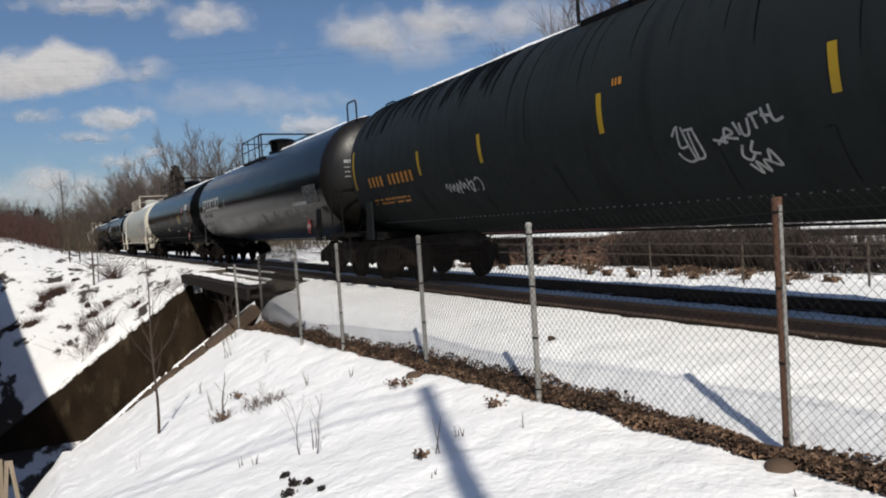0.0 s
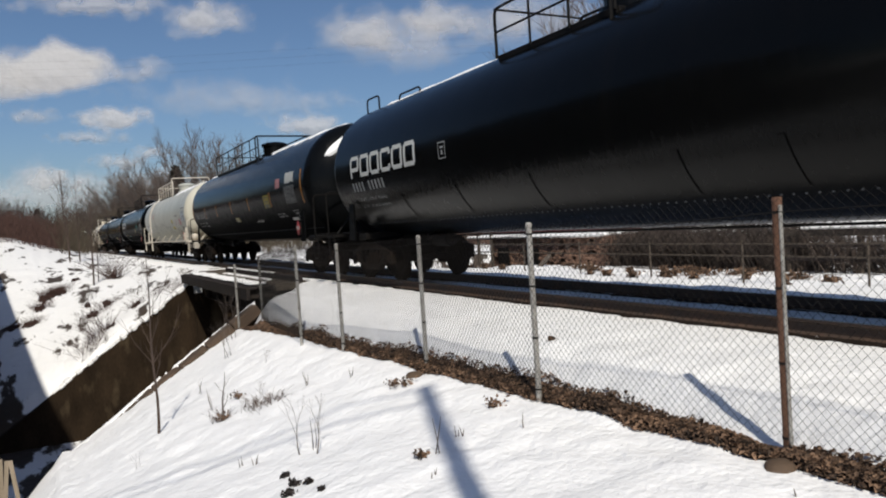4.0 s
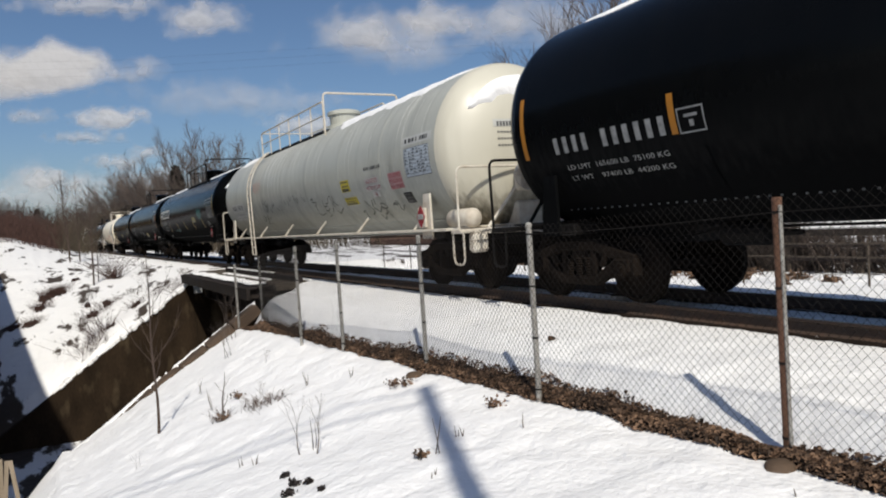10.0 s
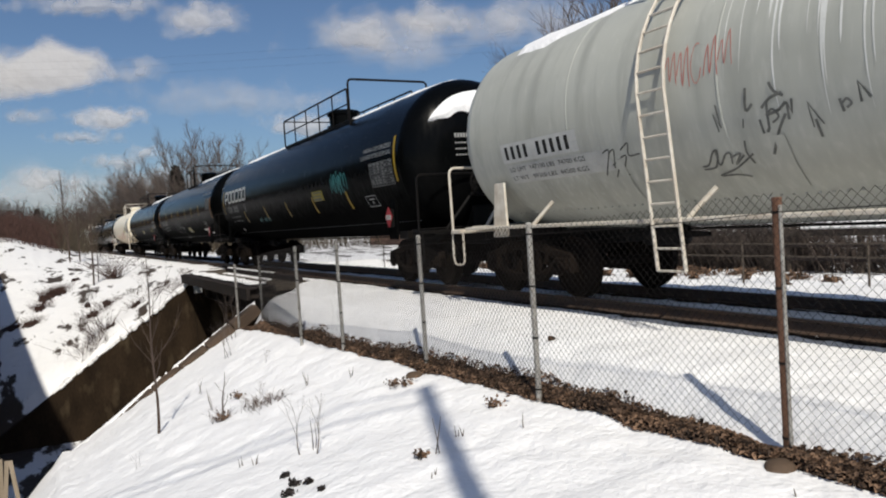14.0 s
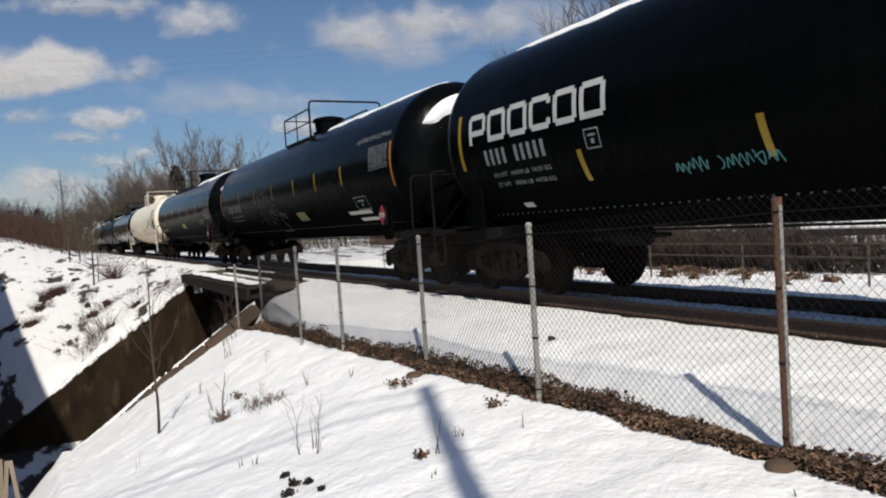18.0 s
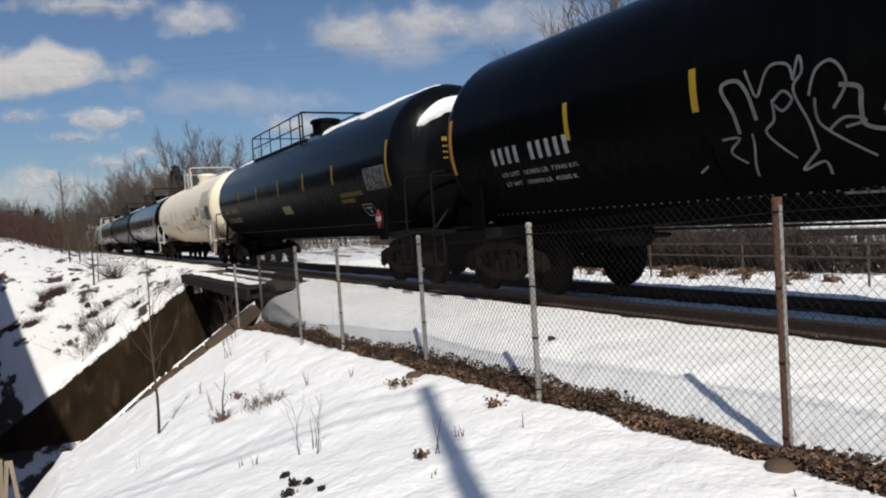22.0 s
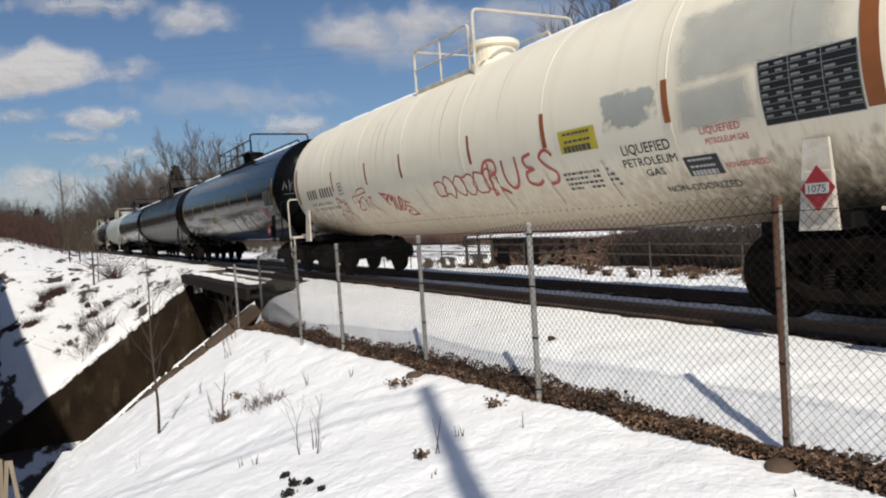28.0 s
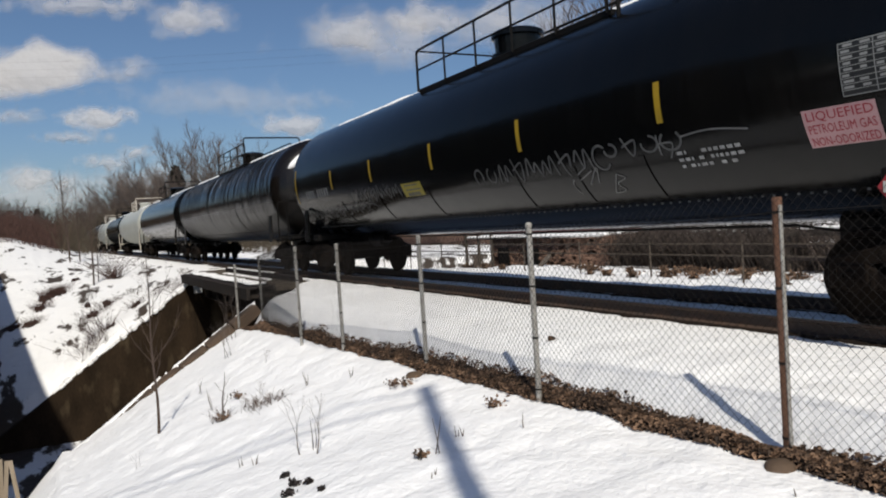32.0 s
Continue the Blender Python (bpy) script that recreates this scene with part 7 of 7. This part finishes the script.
for i in range(15):
    x, y = -20.6 + rnd.gauss(0, 1.5), 5.9 + rnd.gauss(0, .5)
    q = Euler((rnd.uniform(-.3, .3), rnd.uniform(-.35, .35), rnd.uniform(0, 3.1))).to_matrix()
    ob = part("timber", Shape().slab((x, y, ground_z(x, y) + rnd.uniform(.03, .22)), (rnd.uniform(.6, 1.8), .12, .1), .01, q), PLANK, debris)
    if i % 2:
        part("snow_cap", Shape().slab((x, y, ground_z(x, y) + .3), (rnd.uniform(.4, 1.0), .2, .08), .03, q), SNOW, ob)
for i in range(120):
    x, y = rnd.uniform(-23, -4), 4.5 + abs(rnd.gauss(0, 1.2))
    s = Shape().lathe([(-0.1, .9), (0.03, 1), (.13, .72), (.2, .35), (.22, .01)], "z", (0, 0, 0), 10)
    s.v = [(a * (1 + .7 * noise.noise((a + i, b, 0))), b * (1 + .7 * noise.noise((a, b + i, 3))), c * (1 + 0.5 * noise.noise((a * 2, b * 2, i)))) for a, b, c in s.v]
    k = rnd.uniform(.09, .30)
    tagged(part("snow_mound", s, SNOW, at=Matrix.Translation((x, y, ground_z(x, y) - 0.02)) @ Matrix.Diagonal((k * 1.5, k, k * rnd.uniform(.8, 1.4), 1)), smooth=True), "lumpy snow heap beside the track", "snow heap")
# bared earth and litter between the heaps
for i, (x, y, r) in enumerate(tuple((rnd.uniform(-22, -4), 3.4 + abs(rnd.gauss(0, 1.4)), rnd.uniform(.06, .16)) for _ in range(26)) + ((-15.6, 5.4, .3), (-14.9, 5.2, .22), (-11.3, 5.2, .4), (-10.4, 5.6, .35), (-9.0, 5.3, .25), (-17.2, 6.2, .25), (-12.6, 6.2, .3))):
    s = Shape()
    for _ in range(int(40 + 400 * r)):
        c = Vector((rnd.gauss(0, r * .6), rnd.gauss(0, r * .5), rnd.uniform(.01, .14)))
        e = Euler((rnd.uniform(-1.3, 1.3), rnd.uniform(-1.3, 1.3), rnd.uniform(0, 6.3))).to_matrix()
        a, w = rnd.uniform(.03, .08), rnd.uniform(.015, .035)
        s.add([c + e @ Vector(q) for q in ((-a, 0, 0), (0, -w, .01), (a, 0, 0), (0, w, .01))], ((0, 1, 2), (0, 2, 3)))
    tagged(part("leaf_clump", s, LEAF, at=pose(x, y, ground_z(x, y))), "brown litter between the snow heaps", "leaves", kind="stuff")
dock = thing("board_fence", "weathered horizontal board fence half buried in snow", "fence")
for k, (z, h) in enumerate(((0.40, .16), (0.10, .07), (-0.22, .09))):
    part("board", Shape().slab((-7.6, 8.0 + 0.01 * k, z), (7.4, 0.05, h), 0.008), DARKWOOD if k else PLANK, dock)
for i in range(5):
    part("board_post", Shape().slab((-11.1 + 1.75 * i, 8.08, -0.15), (0.12, 0.12, 1.35), 0.01), PLANK, dock)
part("snow_cap", Shape().slab((-7.4, 8.02, 0.52), (6.6, 0.2, 0.07), 0.03), SNOW, dock)
rail = thing("pipe_railing", "low rusty pipe railing beyond the track", "railing")
DIMRUST = material("dim_rust", (0.10, 0.078, 0.06), (0.05, 0.04, 0.032), rough=0.85)
for z in (0.46, 0.23):
    part("pipe", Shape().tube([(-26, 4, z), (-6, 4, z - 0.03)], 0.016, 6), DIMRUST, rail)
for i in range(9):
    part("railing_post", Shape().tube([(-26 + 2.4 * i, 4, -0.6), (-26 + 2.4 * i, 4, 0.5)], 0.02, 6), DIMRUST, rail)

# ---- unseen block, added so that its shadow lies across the cut ----
bl = thing("building", "unseen dark block added to shade the cut", "building", kind="structure")
part("wall", Shape().box((-44, -17.18, 0.85), (56, 8, 14.3), Euler((0, 0, 0.0417)).to_matrix()), CONCRETE, bl)

RAWWOOD = material("raw_wood", (0.30, 0.24, 0.17), (0.2, 0.15, 0.1), rough=0.8, stretch=(6, 6, 1))
for x, y, dx, dy in ((-8.19, -8.10, -0.03, -0.10), (-8.18, -8.07, 0.08, 0.09), (-8.30, -8.16, 0.02, -0.04)):
    z = ground_z(x + dx, y + dy) - 0.1
    tagged(part("wooden_stake", Shape().tube([(x + dx * 1.6, y + dy * 1.6, z), (x, y, -0.80)], 0.026, 4), RAWWOOD), "pale raw wooden stake leaning on the slope", "stake")

# ---- utility pole behind the viewpoint ----
pole = thing("utility_pole", "weathered wooden utility pole with two cables", "utility pole")
part("shaft", Shape().tube([(1.4, -7.3, -0.8), (1.42, -7.12, 9.75)], [0.125, 0.095], 14), BARK, pole)
for pts in (((1.42, -7.12, 9.7), (1.16, -7.41, 9.62), (0.6, -7.96, 9.44), (0.46, -8.68, 9.24), (0.14, -9.32, 9.04), (-1.3, -12.5, 8.4), (-6, -22, 7.4)),
            ((1.41, -7.12, 9.03), (1.11, -7.44, 8.94), (0.57, -7.95, 8.78), (0.25, -8.8, 8.6), (-0.1, -9.6, 8.45), (-1.4, -12.5, 8.1), (-6, -22, 7.2))):
    part("cable", Shape().tube(pts, 0.022, 5), DARK, pole)

# ---- power line across the sky ----
line = thing("power_line", "distant power line with three thin wires on poles", "power line")
for x, y in ((-98.7, -19.2), (-51.3, 67.1)):
    part("line_pole", Shape().tube([(x, y, -2), (x, y, 24)], [0.25, 0.15], 8), BARK, line)
for k in range(3):
    z = -0.85 * k
    part("wire", Shape().tube([(-98.7, -19.2, 22.6 + z), (-87.5, 1, 21.6 + z), (-76.7, 20.8, 21.5 + z), (-65, 42, 21.4 + z), (-51.3, 67.1, 22.6 + z)], 0.005, 4), DARK, line)


# ---- clouds ----
def cloud_material(seed, soft, wide):
    """Puffs with flat bases that thin out at their edges."""
    m = bpy.data.materials.new("cloud")
    m.use_nodes = True
    n, l = m.node_tree.nodes, m.node_tree.links
    n.clear()
    co = n.new("ShaderNodeTexCoord")
    sp = n.new("ShaderNodeSeparateXYZ")
    l.new(co.outputs["Object"], sp.inputs[0])

    def calc(op, a, b):
        q = n.new("ShaderNodeMath")
        q.operation = op
        for i, w in enumerate((a, b)):
            if isinstance(w, (int, float)):
                q.inputs[i].default_value = w
            else:
                l.new(w, q.inputs[i])
        return q.outputs[0]
    y = calc("MAXIMUM", sp.outputs["Y"], calc("MULTIPLY", sp.outputs["Y"], -1.55))
    d = calc("SQRT", calc("ADD", calc("MULTIPLY", sp.outputs["X"], sp.outputs["X"]), calc("MULTIPLY", y, y)), 0)
    mp = n.new("ShaderNodeMapping")
    mp.inputs["Location"].default_value = (seed * 3.1, seed * 1.7, seed)
    mp.inputs["Scale"].default_value = (0.75 * wide, 0.9, 1.0)
    l.new(co.outputs["Object"], mp.inputs[0])
    t = n.new("ShaderNodeTexNoise")
    t.inputs["Scale"].default_value, t.inputs["Detail"].default_value, t.inputs["Roughness"].default_value = 1.15, 6, 0.5
    l.new(mp.outputs[0], t.inputs["Vector"])
    a = calc("SUBTRACT", calc("ADD", calc("MULTIPLY", calc("SUBTRACT", t.outputs[0], 0.5), 1.25 + soft * 1.4), 0.95), d)
    r = n.new("ShaderNodeMapRange")
    r.interpolation_type = "SMOOTHSTEP"
    r.inputs[1].default_value, r.inputs[2].default_value, r.inputs[4].default_value = -0.05 - soft * 0.4, 0.42 + soft * 1.05, 0.95 - soft * 0.9
    l.new(a, r.inputs[0])
    df = n.new("ShaderNodeBsdfDiffuse")
    df.inputs[0].default_value = (0.42, 0.41, 0.41, 1)
    bp = n.new("ShaderNodeBump")
    bp.inputs["Strength"].default_value, bp.inputs["Distance"].default_value = 0.5, 30.0
    l.new(a, bp.inputs["Height"])
    l.new(bp.outputs[0], df.inputs["Normal"])
    tr = n.new("ShaderNodeBsdfTransparent")
    mx = n.new("ShaderNodeMixShader")
    l.new(r.outputs[0], mx.inputs[0])
    l.new(tr.outputs[0], mx.inputs[1])
    l.new(df.outputs[0], mx.inputs[2])
    o = n.new("ShaderNodeOutputMaterial")
    l.new(mx.outputs[0], o.inputs[0])
    return m


FAR = 2200.0
CLOUDS = [(98, 133, 104, 50, .0, 1), (10, 150, 75, 40, .15, 2), (362, 38, 75, 32, .25, 3), (204, 214, 60, 22, .2, 4), (255, 130, 40, 22, .5, 5), (60, 208, 40, 14, .5, 6), (640, 60, 70, 38, .35, 7),
          (700, 85, 130, 45, .45, 8), (780, 40, 60, 32, .3, 9), (890, 40, 60, 40, .45, 10), (550, 226, 70, 20, .3, 11), (90, 322, 60, 20, .3, 12), (60, 350, 170, 42, .5, 13), (300, 330, 150, 30, .5, 22), (270, 272, 30, 12, .4, 14), (160, 245, 60, 12, .5, 15),
          (220, 290, 45, 14, .4, 16), (420, 180, 170, 30, .62, 17), (170, 12, 120, 24, .4, 18), (1000, 45, 90, 50, .5, 19), (1250, -60, 160, 60, .3, 20), (1500, 0, 160, 70, .4, 21)]
clouds = []
for cx, cy, rx, ry, soft, seed in CLOUDS:
    far = FAR + 22 * seed
    k = 784 / math.tan(radians(63.7) / 2)
    c = VIEW @ Vector(((cx - 784) / k * far, -(cy - 441) / k * far, -far))
    ob = part("cloud", Shape().add([(-2, -2, 0), (2, -2, 0), (2, 2, 0), (-2, 2, 0)], [(0, 1, 2, 3)]), cloud_material(seed, soft, rx / ry))
    ob.visible_shadow = False
    tagged(ob, "soft white fair-weather cloud", "cloud", "clouds in the sky", kind="structure")
    base = VIEW.to_quaternion().to_matrix().to_4x4()
    ob.scale = (rx / k * far * 1.25, ry / k * far * 1.35, 1)
    clouds.append((ob, Matrix.Translation(c) @ base))


# ---- movement ----
def run(t):
    """Metres that the train has gone since 16 s."""
    return 4.5647 * (t - 16) + 0.00567 * (t - 16) ** 2


def motions():
    for car, mid in cars:
        walk(car, [(t, pose(mid + run(t), 0, 0)) for t in (0, 4, 8, 12, 16, 20, 24, 28, 32)])
    for ob, m in clouds:
        s = Vector(ob.scale)
        across = VIEW.to_3x3() @ Vector((1, 0, 0))
        walk(ob, [(0, m), (32, Matrix.Translation(across * -57) @ m)])
    times = [i * 0.15 for i in range(214)] + [32.0]
    for ws in wheelsets:
        x, z = ws.location.x, ws.location.z
        walk(ws, [(t, pose(x, 0, z, 0, math.degrees(run(t) / 0.457), 0)) for t in times])


motions()
